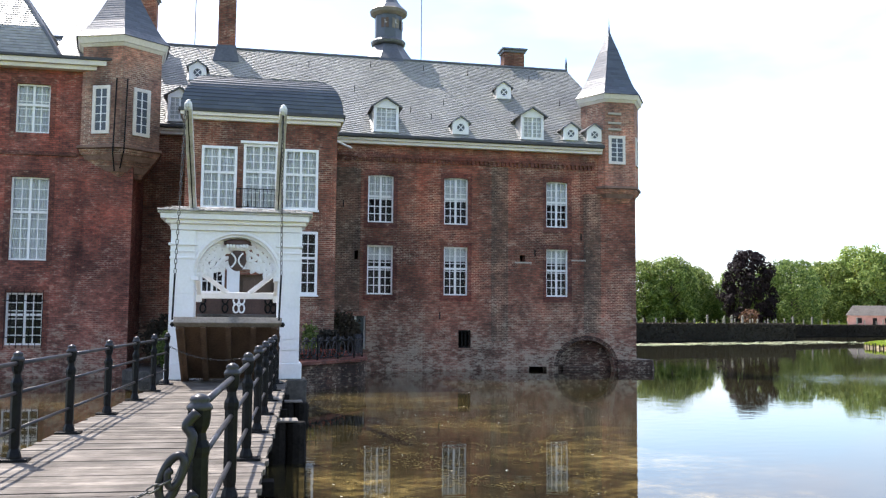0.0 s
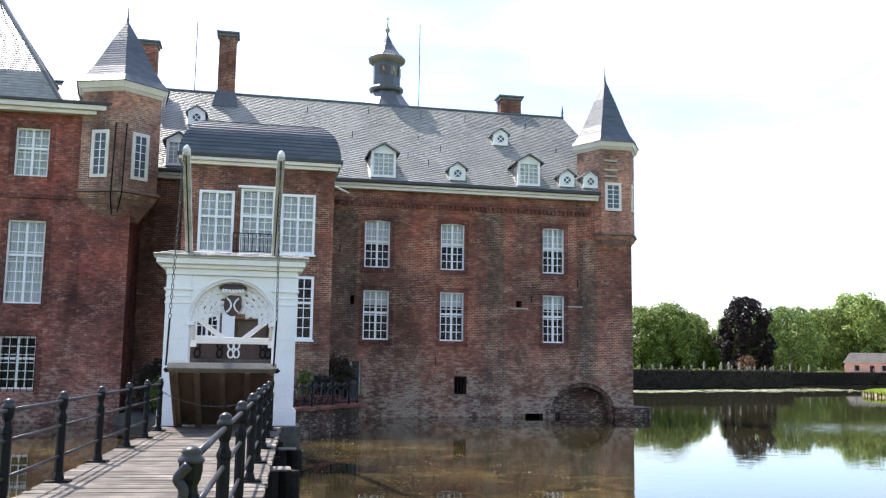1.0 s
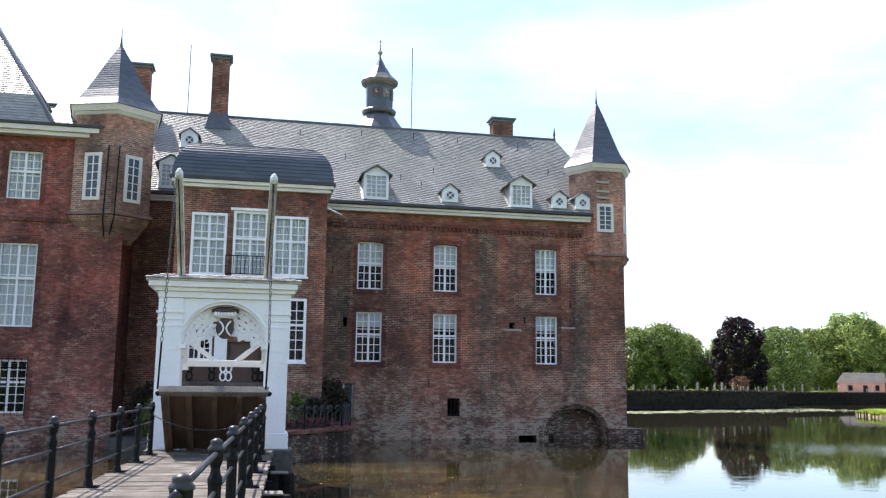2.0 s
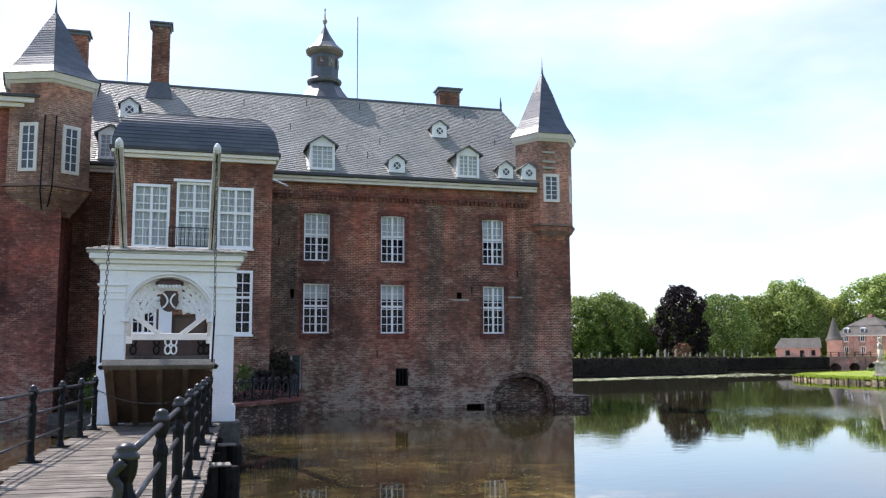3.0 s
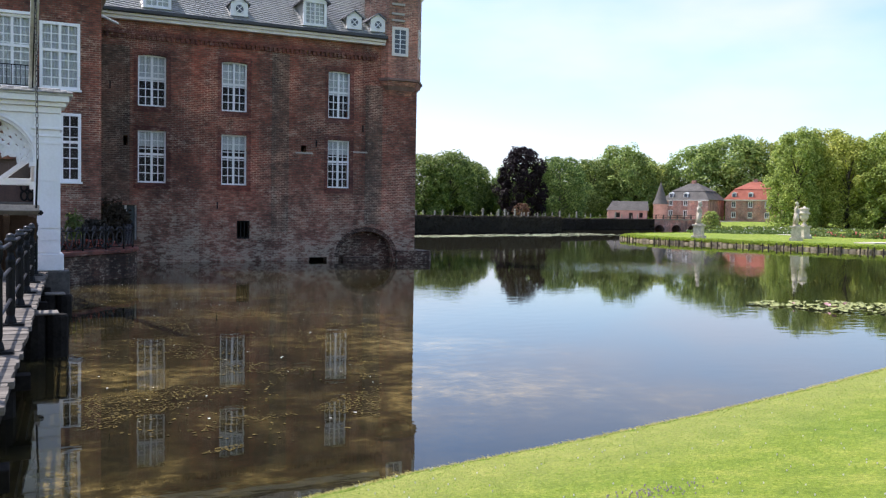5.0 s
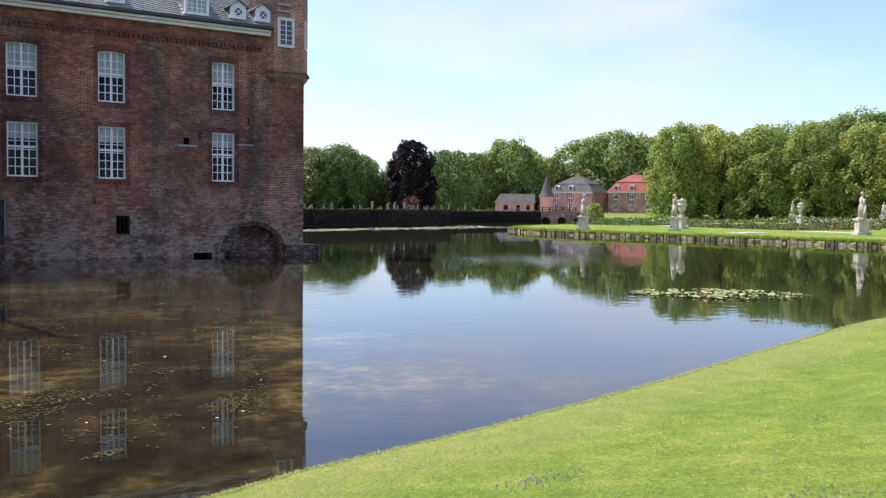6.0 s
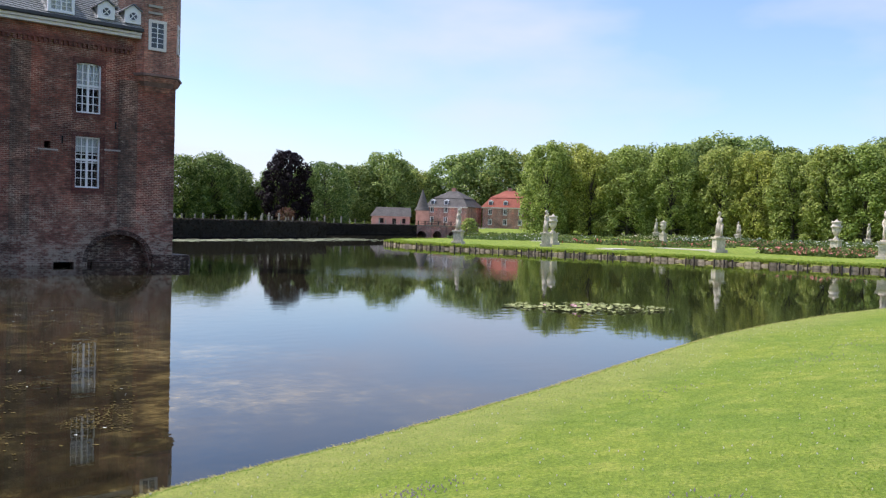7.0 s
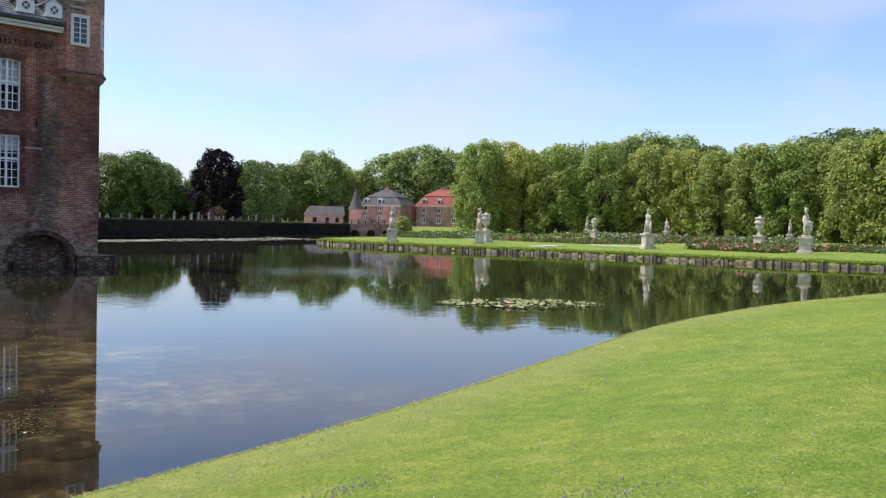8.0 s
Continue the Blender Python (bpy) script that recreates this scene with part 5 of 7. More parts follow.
# the wall over the opening with its round head
g = Geo()
n = 24
def head_z(x):
    u = min(1.0, abs(x - PC) / ((OX1 - OX0) / 2))
    return SPR + (ATOP - SPR) * math.sqrt(max(0.0, 1 - u * u))
for i in range(n):
    xa, xb = OX0 + (OX1 - OX0) * i / n, OX0 + (OX1 - OX0) * (i + 1) / n
    q = [(xa, head_z(xa)), (xb, head_z(xb)), (xb, 4.5), (xa, 4.5)]
    g.add([(x, PY + 0.05, z) for x, z in q] + [(x, PY + 0.65, z) for x, z in q], [(0, 1, 2, 3), (7, 6, 5, 4), (0, 4, 5, 1)])
part("arch_wall", welded(g), WHITE, portal)
arc = [(PC - (OX1 - OX0) / 2 * math.cos(a) * 1.07, PY + 0.03, SPR + (ATOP - SPR) * 1.09 * math.sin(a)) for a in np.linspace(0, math.pi, 25)]
part("arch_moulding", Geo().tube(arc, 0.045, 6), WHITE, portal)
for x0, x1 in ((OX0 - 0.1, OX0 + 0.1), (OX1 - 0.1, OX1 + 0.1)):
    part("impost", Geo().box(x0, x1, PY - 0.06, PY + 0.7, SPR - 0.1, SPR), WHITE, portal, "", 0.01)
part("entablature", Geo().box(PX0 - 0.02, PX1 + 0.02, PY - 0.04, PY + 0.74, 4.504, 4.66).box(PX0 - 0.12, PX1 + 0.12, PY - 0.14, PY + 0.84, 4.66, 4.76).box(PX0 - 0.24, PX1 + 0.18, PY - 0.26, PY + 0.96, 4.76, 4.9), WHITE, portal, "", 0.015)
lid = part("portal_roof", Geo().prism([(PX0 - 0.3, PY - 0.3), (PX1 + 0.26, PY - 0.3), (PX1 + 0.26, PY + 1.0), (PX0 - 0.3, PY + 1.0)], 4.905, 4.95).prism([(PX0 - 0.28, PY - 0.28), (PX1 + 0.24, PY - 0.28), (PX1 + 0.24, PY + 0.98), (PX0 - 0.28, PY + 0.98)], 4.954, 5.06, [(PX0 + 0.15, PY + 0.25), (PX1 - 0.2, PY + 0.25), (PX1 - 0.2, PY + 0.5), (PX0 + 0.15, PY + 0.5)]), WHITE_DULL, portal, "weathered pale wooden shingle lid")
rs = random.Random(4)
for row in range(3):
    for i in range(27 - 2 * row):
        x = PX0 - 0.31 + 0.15 * row + i * 0.14
        y0, zz = PY - 0.36 + 0.19 * row - rs.uniform(0, 0.03), 4.952 + 0.05 * row
        w = 0.13
        part("shingle", Geo().add([(x, y0, zz), (x + w, y0, zz), (x + w, y0 + 0.26, zz + 0.05), (x, y0 + 0.26, zz + 0.05), (x, y0, zz + 0.03), (x + w, y0 + rs.uniform(0, 0.01), zz + 0.03 + rs.uniform(0, 0.012)), (x + w, y0 + 0.26, zz + 0.075), (x, y0 + 0.26, zz + 0.075)], [(0, 3, 2, 1), (4, 5, 6, 7), (0, 1, 5, 4), (1, 2, 6, 5), (2, 3, 7, 6), (3, 0, 4, 7)]), SHINGLE, lid)
# carved panel in the arch head: overlapping leaves and scrolls round a crowned shield
g = Geo()
rs = random.Random(9)


def carved_leaf(panel, x, z, turn, long, wide, y):
    """A small raised leaf of the panel, pointed at its tip."""
    prof = ((-0.5, 0.0), (-0.3, 0.34), (0.05, 0.5), (0.3, 0.3), (0.56, 0.0), (0.3, -0.3), (0.05, -0.5), (-0.3, -0.34))
    ca, sa = math.cos(turn), math.sin(turn)
    rim = [(x + ca * u * long - sa * w * wide, z + sa * u * long + ca * w * wide) for u, w in prof]
    n = len(rim)
    leaf = Geo().add([(p, y, q) for p, q in rim] + [(p, y + 0.05, q) for p, q in rim] + [(x, y - 0.025, z)], [(i, (i + 1) % n, 2 * n) for i in range(n)] + [(i, n + i, n + (i + 1) % n, (i + 1) % n) for i in range(n)])
    part("carved_leaf", leaf, WHITE, panel)


tracery = part("tracery", Geo().tube([(PC - 0.97 * math.cos(t), PY + 0.3, SPR + 0.02 + 0.95 * math.sin(t)) for t in np.linspace(0.05, math.pi - 0.05, 25)], 0.03, 6), WHITE, portal, "white carved openwork of scrolls and leaves")
for ring, (rr, cnt) in enumerate(((0.99, 30), (0.86, 26), (0.72, 22), (0.58, 17), (0.44, 12))):
    for i in range(cnt):
        a = math.pi * (i + 0.5) / cnt + rs.uniform(-0.04, 0.04)
        if abs(math.cos(a) * rr) < 0.22 and rr < 0.95:
            continue
        if rr < 0.6 and math.sin(a) < 0.2:
            continue
        carved_leaf(tracery, PC - math.cos(a) * rr * 0.96, SPR + 0.02 + math.sin(a) * rr * 0.94, math.pi - a + rs.choice((-0.9, 0.7, 1.5)) + rs.uniform(-0.3, 0.3), rs.uniform(0.2, 0.27), rs.uniform(0.1, 0.14), PY + 0.26 + 0.012 * ring)
for i in range(34):
    a, rr = rs.uniform(0.1, math.pi - 0.1), rs.uniform(0.45, 0.95)
    cxx, czz, r, st = PC - math.cos(a) * rr * 0.97, SPR + 0.02 + math.sin(a) * rr * 0.92, rs.uniform(0.045, 0.075), rs.uniform(0, 6.28)
    if abs(cxx - PC) > 0.24:
        part("tendril", Geo().tube([(cxx + r * (1 - 0.06 * k) * math.cos(st + k * 0.6), PY + 0.27, czz + r * (1 - 0.06 * k) * math.sin(st + k * 0.6)) for k in range(9)], 0.018, 5, 0.012), WHITE, tracery)
sh = part("shield", Geo().lathe([(0.02, 0), (0.2, 0.01), (0.22, 0.03), (0.2, 0.06), (0.02, 0.07)], 18), CARVED_BROWN, portal, "oval brown coat of arms")
sh.matrix_basis = pose(PC, PY + 0.24, 3.78, 90, 0, 0) @ Matrix.Diagonal((1, 1.25, 1, 1))
g = Geo()
for sd in (-1, 1):
    g.tube([(PC + sd * (0.035 + 0.11 * (k / 6 - 0.5) ** 2 * 4), PY + 0.15, 3.6 + 0.36 * k / 6) for k in range(7)], 0.024, 6)
part("shield_charge", g, WHITE, sh)
part("mantle", Geo().lathe([(0.25, 4.14), (0.34, 4.19), (0.33, 4.26), (0.2, 4.31), (0.02, 4.32)], 14, PC, PY + 0.2, 0, 1, 0.4), CARVED_BROWN, portal, "brown carved mantle over the shield", 0, True)
g = Geo().lathe([(0.2, 4.03), (0.25, 4.1), (0.26, 4.14), (0.1, 4.15)], 12, PC, PY + 0.2, 0, 1, 0.4)
for i in range(7):
    g.lathe([(0.035, 4.08), (0.045, 4.12), (0.035, 4.17), (0.01, 4.19)], 7, PC - 0.24 + 0.08 * i, PY + 0.1)
part("crown", g, WHITE, portal, "white carved crown", 0, True)

# the lifting gear: two balance beams, rear frame with braces, and chains
gear = thing("lifting_gear", PC, PY + 0.3, 5.0, "white balance beams with iron chains that lift the drawbridge", "drawbridge gear")
TIPY, TIPZ, REARY, REARZ = 20.35, 7.05, 25.6, 2.95
for s, xt, xb in ((-1, -1.67, -1.66), (1, 0.43, 0.44)):
    bm_ = part("balance_beam", Geo().bar((xt, TIPY, TIPZ), (xb - 0.04, PY + 0.3, 4.95), 0.17, 0.16), WHITE_DULL, gear, "", 0.01)
    part("beam_cap", Geo().lathe([(0.03, -0.1), (0.085, -0.02), (0.09, 0.05), (0.05, 0.13), (0.01, 0.16)], 10, xt, TIPY).lathe([(0.05, 0.0), (0.06, 0.01)], 8, xt, TIPY), WHITE_DULL, bm_).matrix_basis = pose(0, 0, TIPZ)
    part("iron_strap", Geo().bar((xt, TIPY - 0.085, TIPZ - 0.12), (xb - 0.04, PY + 0.2, 4.94), 0.025, 0.02), IRON, bm_)
    part("rear_beam", Geo().bar((xb, PY + 0.72, 4.6), (xb + 0.0, REARY, REARZ), 0.11, 0.14), WHITE, gear, "", 0.01)
    part("brace", Geo().bar((xb - s * 0.03, REARY - 0.35, REARZ + 0.62), (PC + s * 0.28, REARY - 0.02, REARZ + 0.05), 0.09, 0.12), WHITE, gear, "", 0.01)
    part("brace_end", Geo().box(xb - 0.08, xb + 0.08, REARY - 0.1, REARY + 0.1, REARZ - 0.2, REARZ + 0.1), WHITE, gear, "", 0.02)
part("cross_beam", Geo().box(OX0 - 0.15, OX1 + 0.15, REARY - 0.09, REARY + 0.09, REARZ - 0.1, REARZ + 0.08), WHITE, gear, "", 0.015)


def link_mesh(size, r):
    pts = []
    for i in range(13):
        a = 2 * math.pi * i / 12
        pts.append((size * 0.3 * math.cos(a), 0, size * (0.5 * math.sin(a) + (0.22 if math.sin(a) > 0.01 else -0.22 if math.sin(a) < -0.01 else 0))))
    return mesh_of("chain_link", Geo().tube(pts, r, 5), STEEL, True)


def chain(parent, pts, size, me):
    """Links laid along a line, each turned a quarter from the last."""
    pts = [Vector(p) for p in pts]
    k = 0
    for a, b in zip(pts[:-1], pts[1:]):
        d = b - a
        n = max(1, round(d.length / (size * 1.25)))
        q = d.to_track_quat("Z", "Y").to_matrix().to_4x4()
        for i in range(n):
            o = part("chain_link", me, STEEL, parent)
            o.matrix_basis = Matrix.Translation(a + d * ((i + 0.5) / n)) @ q @ pose(0, 0, 0, 0, 0, 90 * (k % 2))
            k += 1


big_link = link_mesh(0.085, 0.0095)
small_link = link_mesh(0.055, 0.0065)
for xt, xl in ((-1.72, -1.84), (0.42, 0.46)):
    ch = thing("lifting_chain", xt, TIPY, TIPZ, "long iron chain hanging from the balance beam to the leaf", "chain", "lifting chains")
    chain(ch, [(xt, TIPY - 0.02, TIPZ - 0.1), (xl, 20.3, 3.3)], 0.085, big_link)
    part("pull_rod", Geo().tube([(xl, 20.3, 3.3), (xl - 0.03, 20.3, 2.28)], 0.022, 6), IRON, ch)

# the raised leaf
leaf = thing("drawbridge_leaf", PC, 22.5, 0.8, "half-raised dark brown plank drawbridge leaf", "drawbridge")
LW2, LLEN, LANG = 1.1, 2.6, 34.0
lm = pose(-0.68, 22.62, 0.76, 0, 0, 0) @ pose(0, 0, 0, -LANG, 0, 0)
for i in range(10):
    x0 = -LW2 + i * 2 * LW2 / 10
    o = part("plank", Geo().box(x0 + 0.0005, x0 + 2 * LW2 / 10 - 0.0005, -LLEN, 0, 0.1, 0.16), LEAF_WOOD, leaf)
    o.matrix_basis = lm
for x in (-LW2 + 0.08, -0.55, 0.0, 0.55, LW2 - 0.08):
    o = part("bearer", Geo().box(x - 0.06, x + 0.06, -LLEN + 0.1, -0.02, -0.06, 0.098), LEAF_WOOD, leaf)
    o.matrix_basis = lm
o = part("head_beam", Geo().box(-LW2 - 0.08, LW2 + 0.08, -LLEN - 0.04, -LLEN + 0.14, -0.02, 0.14), LEAF_TOP, leaf, "grey weathered head beam", 0.015)
o.matrix_basis = lm
for s in (-1, 1):
    o = part("side_board", Geo().box(s * LW2 - 0.03, s * LW2 + 0.03, -LLEN + 0.1, -0.1, -0.1, 0.2), LEAF_WOOD, leaf)
    o.matrix_basis = lm
    o = part("chain_eye", Geo().lathe([(0.03, -0.05), (0.06, 0), (0.03, 0.05)], 8, s * (LW2 + 0.1), -LLEN + 0.05), IRON, leaf)
    o.matrix_basis = lm

# ---- the bridge ----
def bridge_x(y):
    """The middle of the bridge, which runs a little askew."""
    return -1.42 + (y - 8) * 0.048


HW = 1.4
DZ = 0.8
deck = thing("bridge_deck", bridge_x(13), 13, 0.6, "weathered grey plank deck of a wooden bridge", "bridge")
rs = random.Random(2)
y = 3.0
skew = math.degrees(math.atan(0.048))
k = 0
while y < 22.5:
    w = rs.uniform(0.16, 0.2)
    o = part("plank", Geo().box(-HW - rs.uniform(0, 0.05), HW + rs.uniform(0, 0.05), 0, w - 0.008, -0.06, rs.uniform(-0.006, 0.004)), PLANK, deck, "", 0)
    o.matrix_basis = pose(bridge_x(y), y, DZ, rs.uniform(-0.3, 0.3), 0, -skew)
    y += w
    k += 1
for s in (-1.15, -0.4, 0.4, 1.15):
    part("bearer", Geo().bar((bridge_x(3) + s, 3.2, 0.6), (bridge_x(22.4) + s, 22.4, 0.6), 0.2, 0.26), PILE, deck)
part("edge_beam", Geo().bar((bridge_x(3) + HW - 0.05, 3.2, 0.66), (bridge_x(22.4) + HW - 0.05, 22.4, 0.66), 0.08, 0.16), PILE, deck)
for yy in (7.0, 10.8, 14.9, 18.8, 22.2):
    tr = thing("bridge_trestle", bridge_x(yy), yy, -1.0, "black wet timber trestle under the bridge", "trestle", "bridge trestles")
    for s in (-1.2, 0, 1.2):
        part("pile", Geo().lathe([(0.15, -1.0), (0.15, 0.4)], 10, bridge_x(yy) + s, yy), PILE, tr)
    part("cross_head", Geo().box(bridge_x(yy) - 1.5, bridge_x(yy) + 1.5, yy - 0.12, yy + 0.12, 0.3, 0.47), PILE, tr, "", 0.01)
for yy, xo, top in ((14.9, 1.55, 0.66), (20.4, 1.62, 0.45)):
    fd = thing("mooring_pile", bridge_x(yy) + xo, yy, -1.0, "blackened timber mooring pile with a pale worn top", "pile", "mooring piles")
    for dx, dy in ((-0.15, 0), (0.17, 0.05), (0.0, 0.3)):
        part("pile_post", Geo().lathe([(0.17, -1.0), (0.17, top - 0.05 + dx * 0.1), (0.15, top)], 10, bridge_x(yy) + xo + dx, yy + dy), PILE, fd)
    part("worn_cap", Geo().box(bridge_x(yy) + xo - 0.2, bridge_x(yy) + xo + 0.2, yy - 0.12, yy + 0.3, top + 0.001, top + 0.04), LEAF_TOP, fd, "", 0.02)

# railing posts: cast iron, with turned foot, eight-sided shaft and knob
TALL, RAIL_X = 1.085, 1.205


def post(x, y, label):
    p = thing("railing_post", 0, 0, 0, label, "railing post", "bridge railing posts")
    part("foot_plate", Geo().box(-0.16, 0.16, -0.09, 0.09, 0.0, 0.025), IRON, p, "", 0.005)
    part("shaft", Geo().lathe([(0.075, 0.025), (0.075, 0.05), (0.062, 0.09), (0.05, 0.12), (0.058, 0.16), (0.058, 0.16), (0.058, 0.72), (0.066, 0.75), (0.066, 0.78), (0.045, 0.82), (0.04, 0.86), (0.058, 0.9), (0.066, 0.95), (0.066, 0.995)], 8, 0, 0, radians(22.5)), IRON, p)
    part("knob", Geo().lathe([(0.07, 0.995), (0.073, 1.015), (0.06, 1.03), (0.05, 1.045), (0.058, 1.055), (0.045, 1.075), (0.015, 1.09)], 12), IRON_GREY, p, "worn knob", 0, True)
    p.matrix_basis = pose(x, y, DZ + 0.004, 0, 0, -skew) @ Matrix.Diagonal((1, 1, TALL, 1))
    return p


LEFT = [5.9, 8.2, 10.5, 12.78, 15.12, 17.48, 19.5, 21.3]
RIGHT = [5.65, 7.95, 10.2, 12.55, 14.8, 17.1, 19.4, 21.3]
first = post(bridge_x(LEFT[0]) - 1.27, LEFT[0], "black cast iron railing post with a rounded knob")
for y in LEFT[1:]:
    copy_thing(first, pose(bridge_x(y) - 1.27, y, DZ + 0.004, 0, 0, -skew))
for y in RIGHT[1:]:
    copy_thing(first, pose(bridge_x(y) + RAIL_X, y, DZ + 0.004, 0, 0, -skew))
endp = copy_thing(first, pose(bridge_x(RIGHT[0]) + RAIL_X - 0.015, RIGHT[0], DZ + 0.004, 0, 0, -skew) @ Matrix.Diagonal((1.1, 1.1, 0.945, 1)))
tagged(endp, "stout black end post with a wrought iron scroll", "railing post")
for s, ys in ((-1, LEFT), (1, RIGHT)):
    side_x = 1.27 if s < 0 else RAIL_X
    rl = thing("bridge_railing", bridge_x(13) + s * side_x, 13, DZ, "black round iron rails between the bridge posts", "railing", "bridge railings")
    for hz, r in ((1.055, 0.025), (0.735, 0.021), (0.34, 0.021)):
        for ya, yb in zip(ys[:-1], ys[1:]):
            part("rail", Geo().tube([(bridge_x(ya) + s * side_x, ya, DZ + hz), (bridge_x(yb) + s * side_x, yb, DZ + hz)], r, 8), IRON_GREY, rl, "", 0, True)
# the wrought scroll on the end post, and the chain hung across from it
ex, ey = bridge_x(RIGHT[0]) + RAIL_X - 0.015, RIGHT[0]
g = Geo()
curl = [(-0.007, 0.994), (-0.066, 0.92), (-0.045, 0.88), (-0.03, 0.84), (-0.05, 0.735), (-0.096, 0.617), (-0.14, 0.514), (-0.19, 0.477), (-0.213, 0.558), (-0.19, 0.647), (-0.148, 0.72), (-0.096, 0.747), (-0.07, 0.706), (-0.09, 0.617), (-0.133, 0.566), (-0.16, 0.588), (-0.16, 0.647), (-0.133, 0.672)]
pts = [Vector((ex + u, ey - 0.09 - 0.004 * i, DZ + w + 0.025)) for i, (u, w) in enumerate(curl)]
fine = []
for i in range(len(pts) - 1):
    p0, p1, p2, p3 = pts[max(0, i - 1)], pts[i], pts[i + 1], pts[min(len(pts) - 1, i + 2)]
    for t in (0, 0.25, 0.5, 0.75):
        fine.append(0.5 * (2 * p1 + (p2 - p0) * t + (2 * p0 - 5 * p1 + 4 * p2 - p3) * t * t + (3 * p1 - 3 * p2 + p3 - p0) * t * t * t))
pts = fine
part("scroll", g.tube(pts, 0.032, 8, 0.022), IRON_SCROLL, endp, "grey wrought iron scroll with a ring", 0, True)
part("scroll", Geo().tube([p - Vector((0, 0.02, 0.47)) for p in pts], 0.032, 8, 0.022), IRON_SCROLL, endp, "", 0, True)
ch = thing("barrier_chain", ex - 1.2, ey - 0.3, 1.1, "thin steel chain hung across the bridge", "chain")
a0, a1 = Vector((ex - 0.14, ey - 0.16, DZ + 0.64)), Vector((bridge_x(4.9) - 1.27, 4.9, DZ + 0.85))
chain(ch, [a0.lerp(a1, t) - Vector((0, 0, 1.5 * t * (1 - t))) for t in np.linspace(0, 1, 13)], 0.055, small_link)
ch = thing("barrier_chain", bridge_x(20.5), 20.6, 1.5, "thin steel chain hung before the raised leaf", "chain")
a0, a1 = Vector((bridge_x(21.3) - 1.27, 21.3, DZ + 0.9)), Vector((bridge_x(19.4) + RAIL_X, 19.4, DZ + 0.9))
chain(ch, [a0.lerp(a1, t) - Vector((0, 0, 1.2 * t * (1 - t))) for t in np.linspace(0, 1, 10)], 0.08, small_link)


# ---- far shore ----
def tree_kind(name, seed, h, w, leaf_mat, label, category="tree", leaves=4200, size=0.5, low=0.16, drop=0.85):
    """A broadleaf tree: tapered trunk, limbs, and a crown of many small leaf sprays in uneven lobes."""
    rs = np.random.RandomState(seed)
    t = thing(name, 0, 0, 0, label, category)
    g = Geo().tube([(0, 0, -0.3), (0.05, 0, h * 0.2), (-0.05, 0.1, h * 0.45), (0.1, 0, h * 0.72)], 0.035 * h * 0.6, 8, 0.1)
    lobes = []
    for i in range(84):
        a = 2.4 * i + rs.uniform(-0.4, 0.4)
        q = (i + 0.5) / 84
        zz = h * (low + 0.06 + (0.93 - low - 0.06) * q)
        f = max(0.1, 1 - abs((zz / h - 0.38) / 0.63) ** 2.8)
        rr = w * 0.5 * f * rs.uniform(0.6, 0.95)
        p = np.array([rr * math.cos(a), rr * math.sin(a), zz])
        lobes.append((p, w * rs.uniform(0.075, 0.15)))
        if i % 4 == 0:
            g.tube([(0, 0, max(0.1 * h, zz * 0.6)), (p[0] * 0.5, p[1] * 0.5, zz * 0.85), tuple(p)], 0.012 * h * 0.6, 5, 0.03)
    lobes.append((np.array([0, 0, h * 0.88]), w * 0.14))
    lobes.append((np.array([0, 0, h * 0.62]), w * 0.26))
    lobes.append((np.array([0, 0, h * 0.32]), w * 0.26))
    part("trunk", g, BARK, t, "", 0, True)
    per = leaves // len(lobes)
    v, f = [], []
    for p, r in lobes:
        d = rs.normal(size=(per, 3))
        d /= np.linalg.norm(d, axis=1)[:, None]
        rad = r * (0.55 + 0.5 * rs.rand(per, 1) ** 0.6)
        # most sprays sit on the upper side of their bough, so that its underside stays dark
        d[:, 2] = np.where((d[:, 2] < 0) & (rs.rand(per) < 0.35), -d[:, 2], d[:, 2])
        d2 = d.copy()
        d2[:, 2] *= drop
        c = p + d2 * rad
        nrm = d + np.array([0, 0, 0.5]) + rs.normal(scale=0.5, size=(per, 3))
        nrm /= np.linalg.norm(nrm, axis=1)[:, None]
        s = np.cross(nrm, rs.normal(size=(per, 3)))
        s /= np.linalg.norm(s, axis=1)[:, None]
        u = np.cross(nrm, s)
        sz = size * rs.uniform(0.55, 1.25, (per, 1))
        k = len(v)
        q = np.stack([c - s * sz - u * sz * 0.3, c + u * sz * 0.7 - s * sz * 0.1, c + s * sz + u * sz * 0.25, c - u * sz * 0.75], 1).reshape(-1, 3)
        v.extend(map(tuple, q.tolist()))
        f.extend([(k + 4 * i, k + 4 * i + 1, k + 4 * i + 2, k + 4 * i + 3) for i in range(per)])
    crown = Geo()
    crown.v, crown.f = v, f
    part("crown", crown, leaf_mat, t)
    return t


broad = [tree_kind("broadleaf_tree", 10 + i, 15.0, 13.0 + i, LEAF if i == 2 else LEAF_SHADED, "tall leafy green tree on the far shore", leaves=13500, size=0.25, low=0.0) for i in range(3)]
clipped = [tree_kind("lime_tree", 30 + i, 16.5, 9.4 + i, LEAF_LIME, "tall dense green lime tree behind the rose garden", leaves=18000, size=0.2, low=-0.02, drop=1.25) for i in range(3)]
rs = random.Random(21)
used = set()


